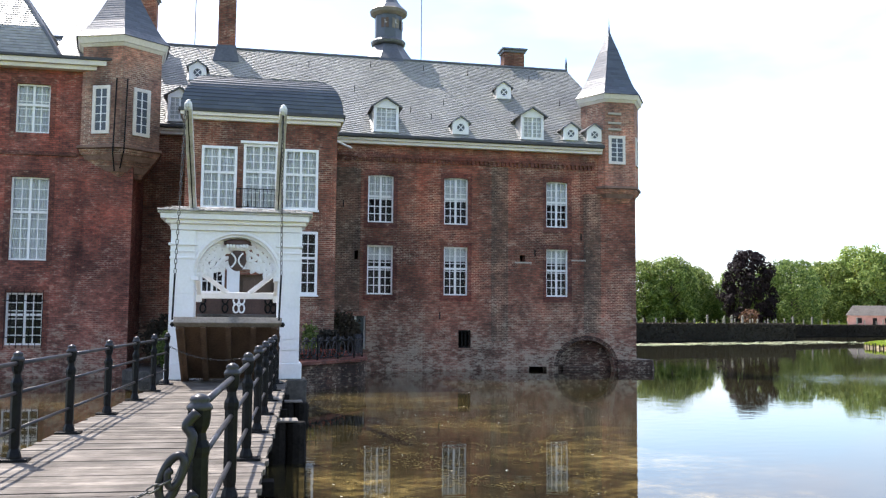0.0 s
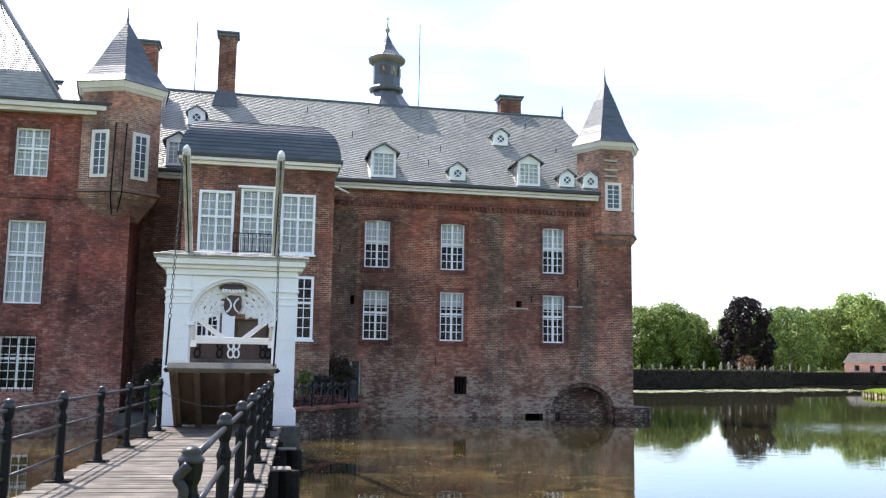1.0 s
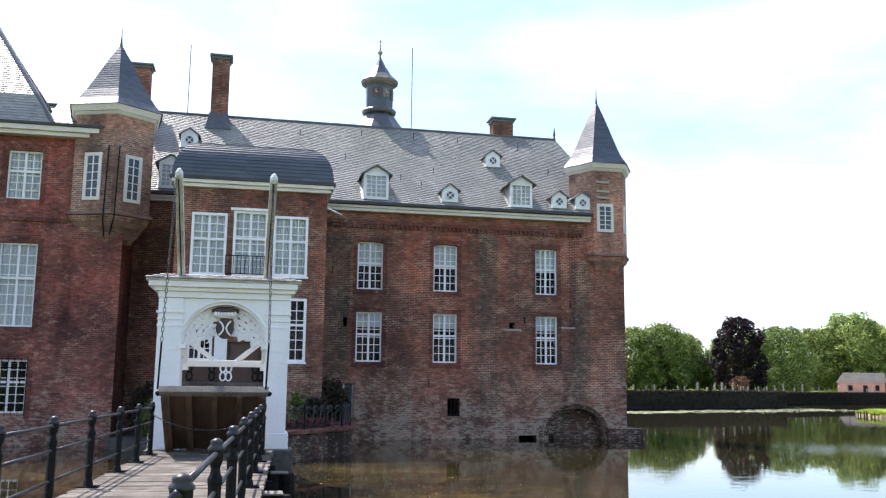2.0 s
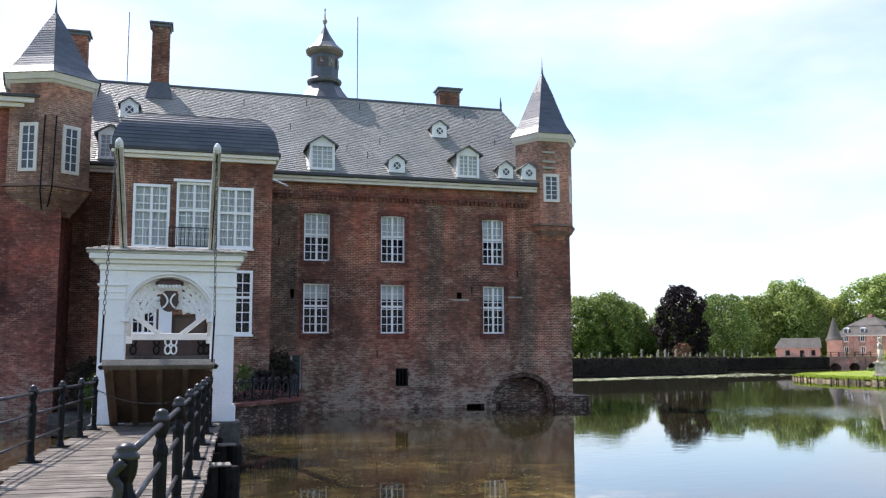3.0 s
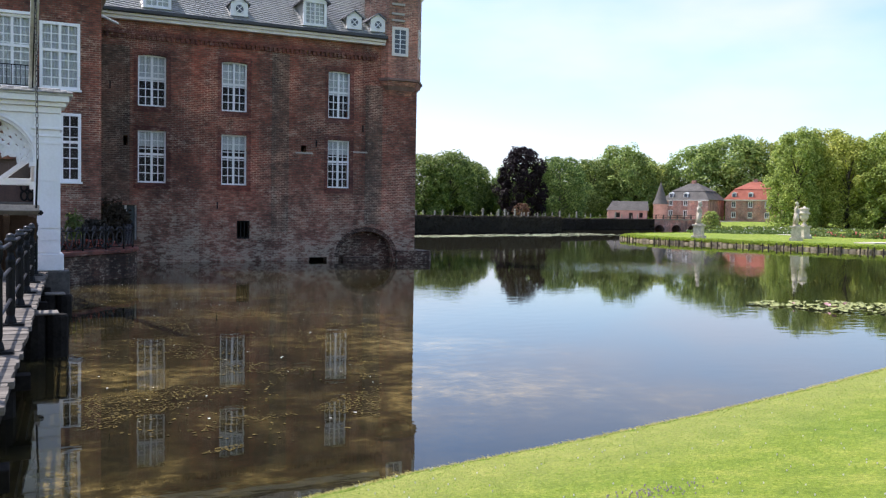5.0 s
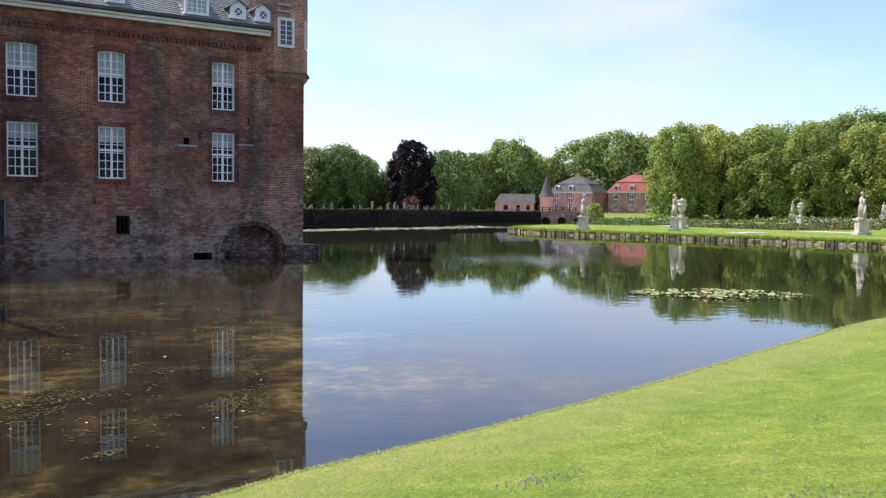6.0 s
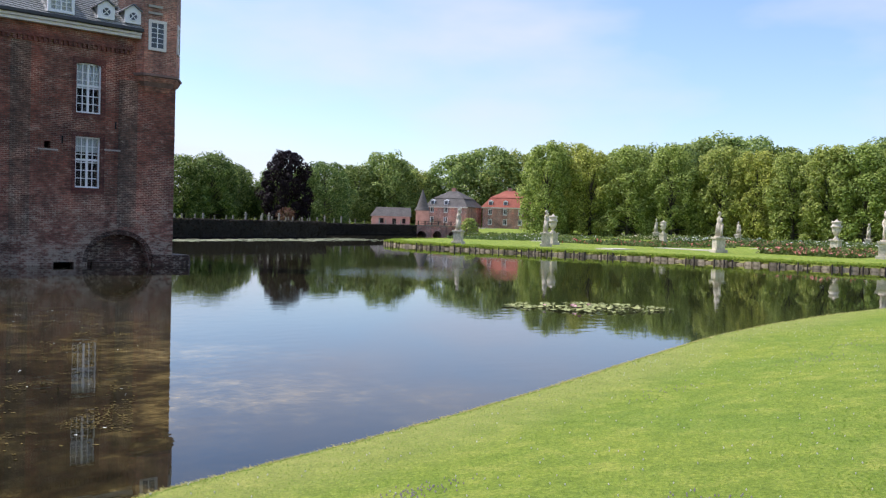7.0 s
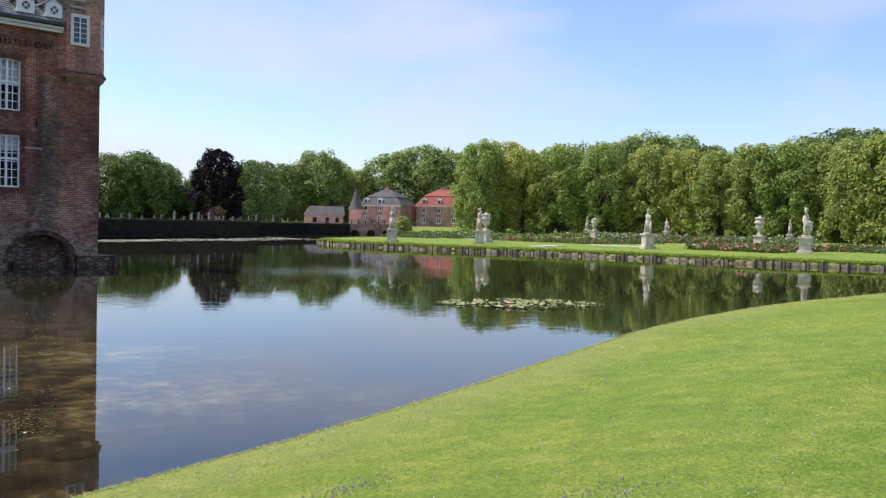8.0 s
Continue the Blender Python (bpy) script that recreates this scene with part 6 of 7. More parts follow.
def plant(kinds, x, y, h, base, ref, group, z=0.5):
    k = rs.choice(kinds)
    s = h / ref
    m = pose(x, y, z, 0, 0, rs.uniform(0, 360)) @ Matrix.Diagonal((s * rs.uniform(0.92, 1.1), s * rs.uniform(0.92, 1.1), s, 1))
    if k.name not in used:
        used.add(k.name)
        k.matrix_basis = m
        tagged(k, group=group)
        return k
    c = tagged(copy_thing(k, m), group=group)
    c.matrix_basis = m @ Matrix.Diagonal((0.93, 0.93, 0.93, 1))
    return c


# woods behind the far wall
for x, y, h in ((66, 176, 13), (76.5, 168.5, 13.2), (81, 166, 14), (88, 172, 11.8), (97, 168, 12), (104, 160, 13.6), (111, 158, 13), (117, 156, 15), (122, 158, 14.5), (128, 160, 12.5), (134, 178, 13), (142, 184, 13.5), (58, 180, 12), (50, 170, 13), (72, 182, 12), (93, 180, 12.5), (109, 176, 13), (124, 178, 13.5), (42, 175, 12.5), (152, 186, 15), (160, 180, 20), (165, 174, 22), (172, 170, 21), (176, 160, 20)):
    k = 1.16 if 109 < x < 150 else 1.0
    # woods left of the lodges get the shade-coloured leaves, the rest the light ones
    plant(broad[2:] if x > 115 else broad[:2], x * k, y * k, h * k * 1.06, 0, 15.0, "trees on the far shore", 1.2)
for i in range(18):
    t = i / 17
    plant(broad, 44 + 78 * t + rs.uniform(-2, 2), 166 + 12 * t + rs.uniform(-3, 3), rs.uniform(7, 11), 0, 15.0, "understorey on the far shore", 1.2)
# the row behind the garden
line = [(117.5, 108.6, 16.5), (126, 110.5, 17), (124, 104, 16.5), (127, 98, 17), (130, 91, 17.2), (134, 84, 17), (135, 78, 16), (135, 71.5, 15.5), (135.5, 66, 15.4), (137, 61, 16.6), (138, 56, 16.4), (135, 50, 16.5), (133, 45.5, 17), (132, 41, 17.5), (131, 36, 17)]
for x, y, h in line:
    plant(clipped, x, y, h * 1.02, 0, 16.5, "tree row behind the garden", 0.5)
for x, y, h in ((143, 112, 18), (140, 106, 18.5), (142, 98, 18.5), (148, 94, 20.5), (151, 90, 20.5), (149, 82, 18), (150, 74, 17), (152, 64, 19), (151, 56, 20), (150, 47, 19.5), (147, 40, 20)):
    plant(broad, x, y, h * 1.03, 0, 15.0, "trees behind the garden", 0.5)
copper = tree_kind("copper_beech", 77, 14.6, 10.8, LEAF_DARK, "large dark purple copper beech", leaves=14000, size=0.24, low=0.0)
copper.matrix_basis = pose(92.7, 156.7, 1.3) @ Matrix.Diagonal((0.94, 0.94, 1.02, 1))
autumn = tree_kind("small_maple", 78, 4.2, 4.5, petal("maple_leaves", (0.14, 0.05, 0.018)), "low russet shrub before the woods", "shrub", 1600, 0.14, 0.0)
autumn.matrix_basis = pose(86.5, 146, 1.3) @ Matrix.Diagonal((0.8, 0.8, 0.7, 1))

# dark clipped hedges on their retaining walls, with slim stone posts behind
def hedge(run, top, seed):
    r2 = np.random.RandomState(seed)
    core, leaves, base = Geo(), Geo(), Geo()
    for (xa, ya), (xb, yb) in zip(run[:-1], run[1:]):
        a, b = Vector((xa, ya, 0)), Vector((xb, yb, 0))
        d = (b - a).normalized()
        nn = Vector((d.y, -d.x, 0)) * 0.5
        base.prism([(p.x, p.y) for p in (a + nn, b + nn, b - nn, a - nn)], -1.0, 0.13)
        core.prism([(p.x, p.y) for p in (a + nn * 0.8, b + nn * 0.8, b - nn * 0.8, a - nn * 0.8)], 0.12, top - 0.04)
        for _ in range(int((b - a).length * 150)):
            c = a.lerp(b, r2.rand())
            if r2.rand() < 0.7:
                c = c + nn * 0.84
                c.z = 0.08 + (top - 0.1) * r2.rand()
            else:
                c = c + nn * r2.uniform(-0.8, 0.86)
                c.z = top - 0.04 + 0.05 * r2.rand()
            u = Vector(r2.normal(size=3)).normalized() * 0.1
            w = Vector(r2.normal(size=3)).normalized() * 0.1
            leaves.add([c - u, c + w, c + u, c - w], [(0, 1, 2, 3)])
    h = thing("hedge", *run[0], 0.13, "long dark clipped hedge along the far moat wall", "hedge", "moat hedges")
    part("hedge_core", core, LEAF_HEDGE, h)
    part("hedge_leaves", leaves, LEAF_HEDGE, h)
    tagged(part("moat_wall", base, PILE), "dark retaining wall at the far waterline", "wall", "", "structure")


hedge(NEARWALL, 1.93, 5)
hedge([NEARWALL[-1], (60.2, 106.1)], 1.93, 6)
hedge(BACKWALL, 1.68, 7)
bal = None
rs_post = random.Random(17)
for run, n in ((NEARWALL, 34), (BACKWALL, 18)):
    steps = [math.dist(p, q) for p, q in zip(run[:-1], run[1:])]
    for k in range(n):
        w = sum(steps) * (k + rs_post.uniform(-0.2, 0.2)) / n
        i = 0
        while i < len(steps) - 1 and w > steps[i]:
            w -= steps[i]
            i += 1
        p = Vector((*run[i], 0)).lerp(Vector((*run[i + 1], 0)), max(0.0, w) / steps[i])
        if bal is None:
            bal = thing("baluster_post", 0, 0, 0, "slim pale stone post behind the hedge", "post", "stone posts along the hedge")
            part("post_shaft", Geo().box(-0.075, 0.075, -0.075, 0.075, -0.6, 0.72), POST_STONE, bal, "", 0.01)
            part("post_cap", Geo().box(-0.12, 0.12, -0.12, 0.12, 0.72, 0.8).lathe([(0.05, 0.8), (0.11, 0.88), (0.1, 0.96), (0.02, 1.02)], 8), POST_STONE, bal)
            bal.matrix_basis = pose(p.x - 0.6, p.y + 0.9, 1.7)
        else:
            f = rs_post.choice((0.6, 0.7, 0.75, 0.85, 1.1))
            copy_thing(bal, pose(p.x - 0.6, p.y + 0.9, 1.7) @ Matrix.Diagonal((f, f, f, 1)))
tagged(part("boundary_wall", Geo().bar((14, 78.2, 1.5), (58.2, 92.1, 1.5), 0.2, 0.5), POST_STONE), "low grey stone kerb behind the hedge", "wall", "", "structure")


# ---- houses across the moat ----
def far_house(name, label, m, w, dpt, eave, brk, top, roof_mat, cols, base=0.0):
    """A two-storey brick house with a mansard roof, on its own axes: front towards -y."""
    hs = thing(name, 0, 0, 0, label, "house")
    holes, ww = [], w / cols
    for i in range(cols):
        for z in (0.9, 3.3):
            c = -w / 2 + ww * (i + 0.5)
            holes.append((c - 0.5, c + 0.5, base + z, base + z + 1.35))
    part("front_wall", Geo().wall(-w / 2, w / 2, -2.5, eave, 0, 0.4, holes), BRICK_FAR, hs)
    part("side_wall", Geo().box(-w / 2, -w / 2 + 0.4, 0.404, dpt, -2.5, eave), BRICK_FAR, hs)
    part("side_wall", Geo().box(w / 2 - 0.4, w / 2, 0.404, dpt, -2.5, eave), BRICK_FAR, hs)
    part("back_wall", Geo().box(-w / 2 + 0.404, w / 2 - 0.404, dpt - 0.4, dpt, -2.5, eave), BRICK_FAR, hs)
    part("inner_backing", Geo().box(-w / 2 + 0.45, w / 2 - 0.45, 1.0, 1.1, -2, eave), ROOM, hs)
    for a, b, c, d in holes:
        wd = part("window", Geo().box(a, a + 0.12, 0.05, 0.15, c, d).box(b - 0.12, b, 0.05, 0.15, c, d).box(a + 0.12, b - 0.12, 0.05, 0.15, c, c + 0.12).box(a + 0.12, b - 0.12, 0.05, 0.15, d - 0.12, d).box((a + b) / 2 - 0.05, (a + b) / 2 + 0.05, 0.06, 0.14, c + 0.12, d - 0.12), WHITE, hs)
        part("pane", Geo().box(a + 0.1, b - 0.1, 0.1, 0.11, c + 0.1, d - 0.1), GLASS, wd).visible_shadow = False
        part("shutter_sill", Geo().box(a - 0.08, b + 0.08, -0.06, 0.04, c - 0.1, c), CREAM, wd)
    o = 0.4
    def ring(e, inset):
        return [(-w / 2 - o + inset, -o + inset), (w / 2 + o - inset, -o + inset), (w / 2 + o - inset, dpt + o - inset), (-w / 2 - o + inset, dpt + o - inset)]
    part("mansard", Geo().prism(ring(0, 0), eave, brk, ring(0, 1.9)), roof_mat, hs)
    part("upper_roof", Geo().prism(ring(0, 1.75), brk + 0.004, top, ring(0, dpt / 2 + o - 0.1)), roof_mat, hs)
    part("eaves_board", Geo().box(-w / 2 - 0.3, w / 2 + 0.3, -0.35, -0.05, eave - 0.25, eave - 0.004), CREAM, hs)
    for i in range(cols):
        if i % 2 == 1 or cols > 3 or i == 0:
            c = -w / 2 + ww * (i + 0.5)
            dm = part("dormer", Geo().box(c - 0.5, c + 0.5, 0.1, 1.4, eave + 0.45, eave + 1.45).prism([(c - 0.6, 0.0), (c + 0.6, 0.0), (c + 0.6, 1.5), (c - 0.6, 1.5)], eave + 1.45, eave + 1.75, [(c - 0.05, 0.0), (c + 0.05, 0.0), (c + 0.05, 1.5), (c - 0.05, 1.5)]), WHITE, hs)
            part("dormer_pane", Geo().box(c - 0.36, c + 0.36, 0.075, 0.095, eave + 0.58, eave + 1.34), SLATE_DARK, dm)
    part("chimney", Geo().box(-0.5, 0.4, dpt / 2 - 0.4, dpt / 2 + 0.4, top - 0.8, top + 0.6), BRICK_FAR, hs)
    hs.matrix_basis = m
    return hs


grey = far_house("gate_lodge", "pink brick lodge with a dark grey mansard roof", pose(140.3, 162.6, 1.4, 0, 0, -65), 10.9, 9.5, 4.7, 6.75, 8.75, FAR_SLATE, 3)
red = far_house("farm_lodge", "pink brick lodge with a bright red mansard roof", pose(151.7, 153.8, 1.2, 0, 0, -58), 11.2, 9.5, 5.1, 7.5, 9.4, RED_TILE, 3)
barn = thing("low_barn", 0, 0, 0, "low brick barn with a grey roof", "barn")
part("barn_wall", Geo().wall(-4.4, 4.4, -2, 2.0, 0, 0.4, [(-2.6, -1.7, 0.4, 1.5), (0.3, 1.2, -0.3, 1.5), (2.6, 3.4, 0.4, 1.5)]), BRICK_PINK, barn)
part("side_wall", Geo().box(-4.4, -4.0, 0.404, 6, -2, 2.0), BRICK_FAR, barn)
part("inner_backing", Geo().box(-4.0, 4.4, 0.9, 1.0, -2, 2.0), ROOM, barn)
part("barn_roof", Geo().prism([(-4.7, -0.3), (4.7, -0.3), (4.7, 6.3), (-4.7, 6.3)], 2.0, 4.15, [(-3.3, 2.9), (4.7, 2.9), (4.7, 3.1), (-3.3, 3.1)]), FAR_SLATE, barn)
barn.matrix_basis = pose(125.5, 164.8, 1.35, 0, 0, -34)
tow = thing("round_tower", 0, 0, 0, "small round brick tower with a conical slate roof", "tower")
part("tower_wall", Geo().lathe([(1.5, -2.5), (1.5, 3.9), (1.62, 4.0), (1.62, 4.2)], 20), BRICK_PINK, tow, "", 0, True)
part("tower_roof", Geo().lathe([(1.85, 4.15), (1.35, 5.0), (0.65, 7.2), (0.08, 9.0), (0.02, 9.5)], 20), FAR_SLATE, tow)
tow.matrix_basis = pose(129.2, 157.9, 0.7)
# low arched bridge below the lodge
ab = thing("arched_bridge", 0, 0, 0, "low brick bridge with three arches", "bridge")
g = Geo()
N = 68
def span_z(x):
    u = min(abs(x - c) for c in (1.7, 5.7, 9.7)) / 1.1
    return 0.0 if u >= 1 else 0.75 * math.sqrt(1 - u * u)
for i in range(N):
    xa, xb = 17.0 * i / N, 17.0 * (i + 1) / N
    za, zb = span_z(xa), span_z(xb)
    g.add([(xa, 0, za), (xb, 0, zb), (xb, 0, 1.6), (xa, 0, 1.6), (xa, 3, za), (xb, 3, zb), (xb, 3, 1.6), (xa, 3, 1.6)], [(0, 1, 2, 3), (7, 6, 5, 4), (0, 4, 5, 1), (3, 2, 6, 7)])
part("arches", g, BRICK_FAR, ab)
part("parapet", Geo().box(0, 17, -0.1, 0.25, 1.604, 1.75), POST_STONE, ab)
# added near-black board that stands for the shade under the arches
part("vault_shade", Geo().box(0, 17, 2.9, 3.0, -1, 1.5), PILE, ab)
for i in range(10):
    x = 17 * (i + 0.5) / 10
    part("parapet_post", Geo().box(x - 0.07, x + 0.07, 0, 0.14, 1.75, 2.45), IRON_GREY, ab)
for z in (2.0, 2.36):
    part("parapet_rail", Geo().box(0, 17, 0.04, 0.1, z, z + 0.06), IRON_GREY, ab)
ab.matrix_basis = pose(94.5, 117.3, 0, 0, 0, 8)

shrub = tree_kind("garden_shrub", 79, 2.6, 2.6, LEAF_LIME, "rounded bright green shrub at the garden's edge", "shrub", 1500, 0.13, 0.0)
shrub.matrix_basis = pose(86.2, 94.5, 0.45)

# ---- garden bank: stone edging and timber stakes ----
edge = thing("bank_edging", 52, 40, 0, "row of rough stones and dark stakes holding the garden bank", "edging", "", "structure")
rs = random.Random(12)
blocks = [mesh_of("edge_stone", Geo().prism([(-0.28 + rs.uniform(-0.03, 0.03), -0.6), (0.27, -0.6), (0.29, 0.25 + rs.uniform(-0.06, 0.06)), (-0.29, 0.22 + rs.uniform(-0.06, 0.06))], -0.5, 0.1 + rs.uniform(0, 0.15), [(-0.24, -0.55), (0.22, -0.55), (0.25, 0.18), (-0.24, 0.17)]), EDGE_STONE) for _ in range(5)]
stake = mesh_of("stake", Geo().lathe([(0.055, -0.8), (0.05, 0.3), (0.035, 0.34)], 6), STAKE)
y = 12.0
while y < 72:
    x = line_at(BANK, y)
    x2 = line_at(BANK, y + 0.5)
    ang = math.degrees(math.atan2(0.5, x2 - x))
    o = part("edge_stone", rs.choice(blocks), EDGE_STONE, edge)
    o.matrix_basis = pose(x - 0.05, y, rs.uniform(-0.08, 0.06), 0, 0, ang + rs.uniform(-5, 5))
    if rs.random() < 0.6:
        o = part("stake", stake, STAKE, edge)
        o.matrix_basis = pose(x - 0.32, y + rs.uniform(-0.2, 0.2), rs.uniform(-0.05, 0.1), rs.uniform(-4, 4), rs.uniform(-4, 4), 0)
    y += 0.57 * math.sin(radians(ang))


rs2 = np.random.RandomState(14)
cnt = 22000
by = 12 + 68 * rs2.rand(cnt)
bx = np.interp(by, [p[0] for p in BANK], [p[1] for p in BANK]) - 0.12 + 0.75 * rs2.rand(cnt) ** 1.6
c = np.stack([bx, by, 0.36 + 0.1 * np.clip((bx - np.interp(by, [p[0] for p in BANK], [p[1] for p in BANK])) / 0.5, 0, 1)], 1)
u = rs2.normal(scale=0.055, size=(cnt, 3))
w = np.stack([rs2.normal(-0.06, 0.07, cnt), rs2.normal(0, 0.06, cnt), rs2.uniform(-0.16, 0.1, cnt)], 1)
gg = Geo()
gg.v = list(map(tuple, np.stack([c - u, c + u, c + w], 1).reshape(-1, 3).tolist()))
gg.f = [(3 * i, 3 * i + 1, 3 * i + 2) for i in range(cnt)]
tagged(part("bank_grass", gg, GRASS_BLADE), "ragged grass hanging over the stone edging", "grass", "", "stuff")


# added pale sheet that bounces neutral light onto the lodge and barn walls
tagged(part("lodge_court", Geo().prism([(97, 124.5), (119, 126), (121, 142.5), (139, 143.5), (141, 161), (133, 170), (97, 168)], 1.0, 1.36), PATH), "pale ground sheet added to bounce light onto the lodges", "court", "", "structure")


# ---- statues, urns and their pedestals ----
def statue_mesh(seed, h=1.95):
    """A draped stone figure on a small plinth: legs, robe, torso, head and arms in one mesh."""
    rs = random.Random(seed)
    g = Geo()
    k = rs.choice((-1, 1))
    g.box(-0.3, 0.3, -0.26, 0.26, 0, 0.1)
    g.tube([(0.11 * k, -0.03, 0.08), (0.1 * k, -0.05, 0.5), (0.09 * k, 0, 0.95)], 0.09, 7, 0.13)
    g.tube([(-0.15 * k, 0.05, 0.08), (-0.17 * k, -0.08, 0.5), (-0.07 * k, 0, 0.95)], 0.09, 7, 0.13)
    g.lathe([(0.2, 0.1), (0.24, 0.35), (0.22, 0.7), (0.23, 0.92), (0.17, 1.1), (0.22, 1.32), (0.2, 1.46), (0.07, 1.54), (0.065, 1.6)], 11, 0.0, 0.04, 0, 1.05, 0.72)
    for i in range(9):
        a = -0.4 + i * 0.55
        g.tube([(0.2 * math.cos(a), 0.04 + 0.14 * math.sin(a), 1.05), (0.23 * math.cos(a + 0.15), 0.04 + 0.17 * math.sin(a + 0.15), 0.6), (0.25 * math.cos(a + 0.25 * k), 0.05 + 0.19 * math.sin(a + 0.25 * k), 0.12)], 0.035, 5, 0.055)
    g.tube([(-0.2 * k, -0.1, 1.42), (0.05 * k, -0.17, 1.15), (0.24 * k, -0.05, 0.88), (0.3 * k, 0.1, 0.3)], 0.06, 6, 0.09)
    g.lathe([(0.05, 1.57), (0.09, 1.62), (0.11, 1.7), (0.115, 1.78), (0.09, 1.87), (0.02, 1.92)], 10, 0.03 * k, -0.01)
    g.lathe([(0.11, 1.74), (0.13, 1.8), (0.1, 1.9), (0.03, 1.95)], 8, 0.03 * k, 0.03)
    up = seed % 3
    reach = ((0.42, -0.1, 1.5), (0.62, -0.18, 1.62)) if up == 0 else ((0.36, -0.06, 1.15), (0.26, -0.25, 1.05)) if up == 1 else ((0.36, 0, 1.7), (0.2, -0.05, 1.98))
    g.tube([(0.22 * k, 0.02, 1.42), (reach[0][0] * k, reach[0][1], reach[0][2]), (reach[1][0] * k, reach[1][1], reach[1][2])], 0.07, 7, 0.045)
    g.tube([(-0.22 * k, 0.02, 1.42), (-0.34 * k, 0.05, 1.14), (-0.28 * k, -0.14, 0.95)], 0.07, 7, 0.05)
    g.tube([(-0.3 * k, -0.1, 1.0), (-0.33 * k, -0.02, 0.5), (-0.34 * k, 0, 0.1)], 0.07, 6, 0.12)
    return mesh_of("garden_statue", g, STATUE, True)


def pedestal():
    p = thing("pedestal", 0, 0, 0, "square pale stone pedestal with moulded base and cap", "pedestal", "garden pedestals")
    part("base_step", Geo().box(-0.5, 0.5, -0.5, 0.5, -0.2, 0.2), STATUE, p, "", 0.02)
    part("die", Geo().box(-0.36, 0.36, -0.36, 0.36, 0.2, 1.0), STATUE, p, "", 0.01)
    part("cap_stone", Geo().box(-0.46, 0.46, -0.46, 0.46, 1.0, 1.14), STATUE, p, "", 0.02)
    return p


ped = pedestal()
used_ped = [False]
figures = [statue_mesh(50 + i) for i in range(3)]
urn_mesh = mesh_of("garden_urn", Geo().lathe([(0.27, 0), (0.27, 0.08), (0.13, 0.16), (0.11, 0.36), (0.22, 0.45), (0.34, 0.64), (0.38, 0.86), (0.33, 0.98), (0.48, 1.06), (0.48, 1.16), (0.36, 1.22), (0.37, 1.42), (0.45, 1.5), (0.4, 1.58), (0.14, 1.63), (0.09, 1.72), (0.03, 1.78)], 16), STATUE, True)


def on_pedestal(x, y, z, what, s=1.0, turn=0):
    m = pose(x, y, z, 0, 0, turn) @ Matrix.Diagonal((s, s, s, 1))
    if used_ped[0]:
        copy_thing(ped, m)
    else:
        ped.matrix_basis = m
        used_ped[0] = True
    if what == "urn":
        o = tagged(new("garden_urn", urn_mesh), "pale stone urn with a lid on a pedestal", "urn", "garden urns")
    else:
        o = tagged(new("garden_statue", figures[what]), "pale weathered stone figure on a pedestal", "statue", "garden statues")
    o.matrix_basis = m @ pose(0, 0, 1.14)


on_pedestal(52.2, 58.6, 0.5, 0, 1.0, 30)
on_pedestal(56.6, 52.2, 0.55, 1, 1.0, 40)
on_pedestal(62.9, 39.4, 0.6, 2, 1.05, 60)
on_pedestal(66.6, 28.1, 0.6, 0, 1.12, 200)
on_pedestal(80.6, 38.4, 0.62, "urn", 1.05)
on_pedestal(98, 41.0, 0.62, "urn", 1.0)
on_pedestal(60.5, 55.0, 0.6, "urn", 0.95)
on_pedestal(107.6, 77.8, 0.65, 1, 1.0, 20)
on_pedestal(97, 69.0, 0.65, "urn", 0.95)
on_pedestal(120, 72.0, 0.65, 2, 1.0, 80)
on_pedestal(117, 51.5, 0.65, 1, 1.02, 10)


# ---- rose beds and paths ----
def bed(x0, x1, y0, y1, n, petals, share, label, hgt=0.75, turn=0.0):
    rs = np.random.RandomState(int(x0 * 7 + y0))
    t = thing("rose_bed", (x0 + x1) / 2, (y0 + y1) / 2, 0.6, label, "flower bed", "rose beds", "stuff")
    for nm, mat, cnt, size, zlo in (("bushes", LEAF_ROSE, n, 0.16, 0.0), ("blossoms", petals, int(n * share), 0.1, 0.55)):
        c = np.stack([rs.uniform(x0, x1, cnt), rs.uniform(y0, y1, cnt), np.zeros(cnt)], 1)
        lump = 0.65 + 0.35 * np.sin(c[:, 0] * 1.9) * np.sin(c[:, 1] * 2.3)
        c[:, 2] = 0.62 + hgt * lump * (zlo + (1 - zlo) * rs.rand(cnt))
        u = rs.normal(size=(cnt, 3))
        u /= np.linalg.norm(u, axis=1)[:, None]
        w = rs.normal(size=(cnt, 3))
        w /= np.linalg.norm(w, axis=1)[:, None]
        q = np.stack([c - u * size, c + w * size, c + u * size, c - w * size], 1).reshape(-1, 3)
        gg = Geo()
        gg.v = list(map(tuple, q.tolist()))
        gg.f = [(4 * i, 4 * i + 1, 4 * i + 2, 4 * i + 3) for i in range(cnt)]
        part(nm, gg, mat, t)


bed(66.8, 80, 48, 60, 4200, RED_PETAL, 0.16, "low rose bed with dark red blossoms", 0.5)
bed(64.8, 77, 29.5, 37.4, 4200, CORAL_PETAL, 0.34, "rose bed full of coral blossoms", 0.6)
bed(86, 98, 50, 57, 3000, CORAL_PETAL, 0.2, "rose bed with coral blossoms", 0.75)
bed(97, 107, 59, 68, 3600, WHITE_PETAL, 0.35, "bushy rose bed with white and cream blossoms", 0.9)
bed(106, 120, 70, 84, 3600, PALE_PETAL, 0.2, "rose bed with pale yellow blossoms", 0.9)
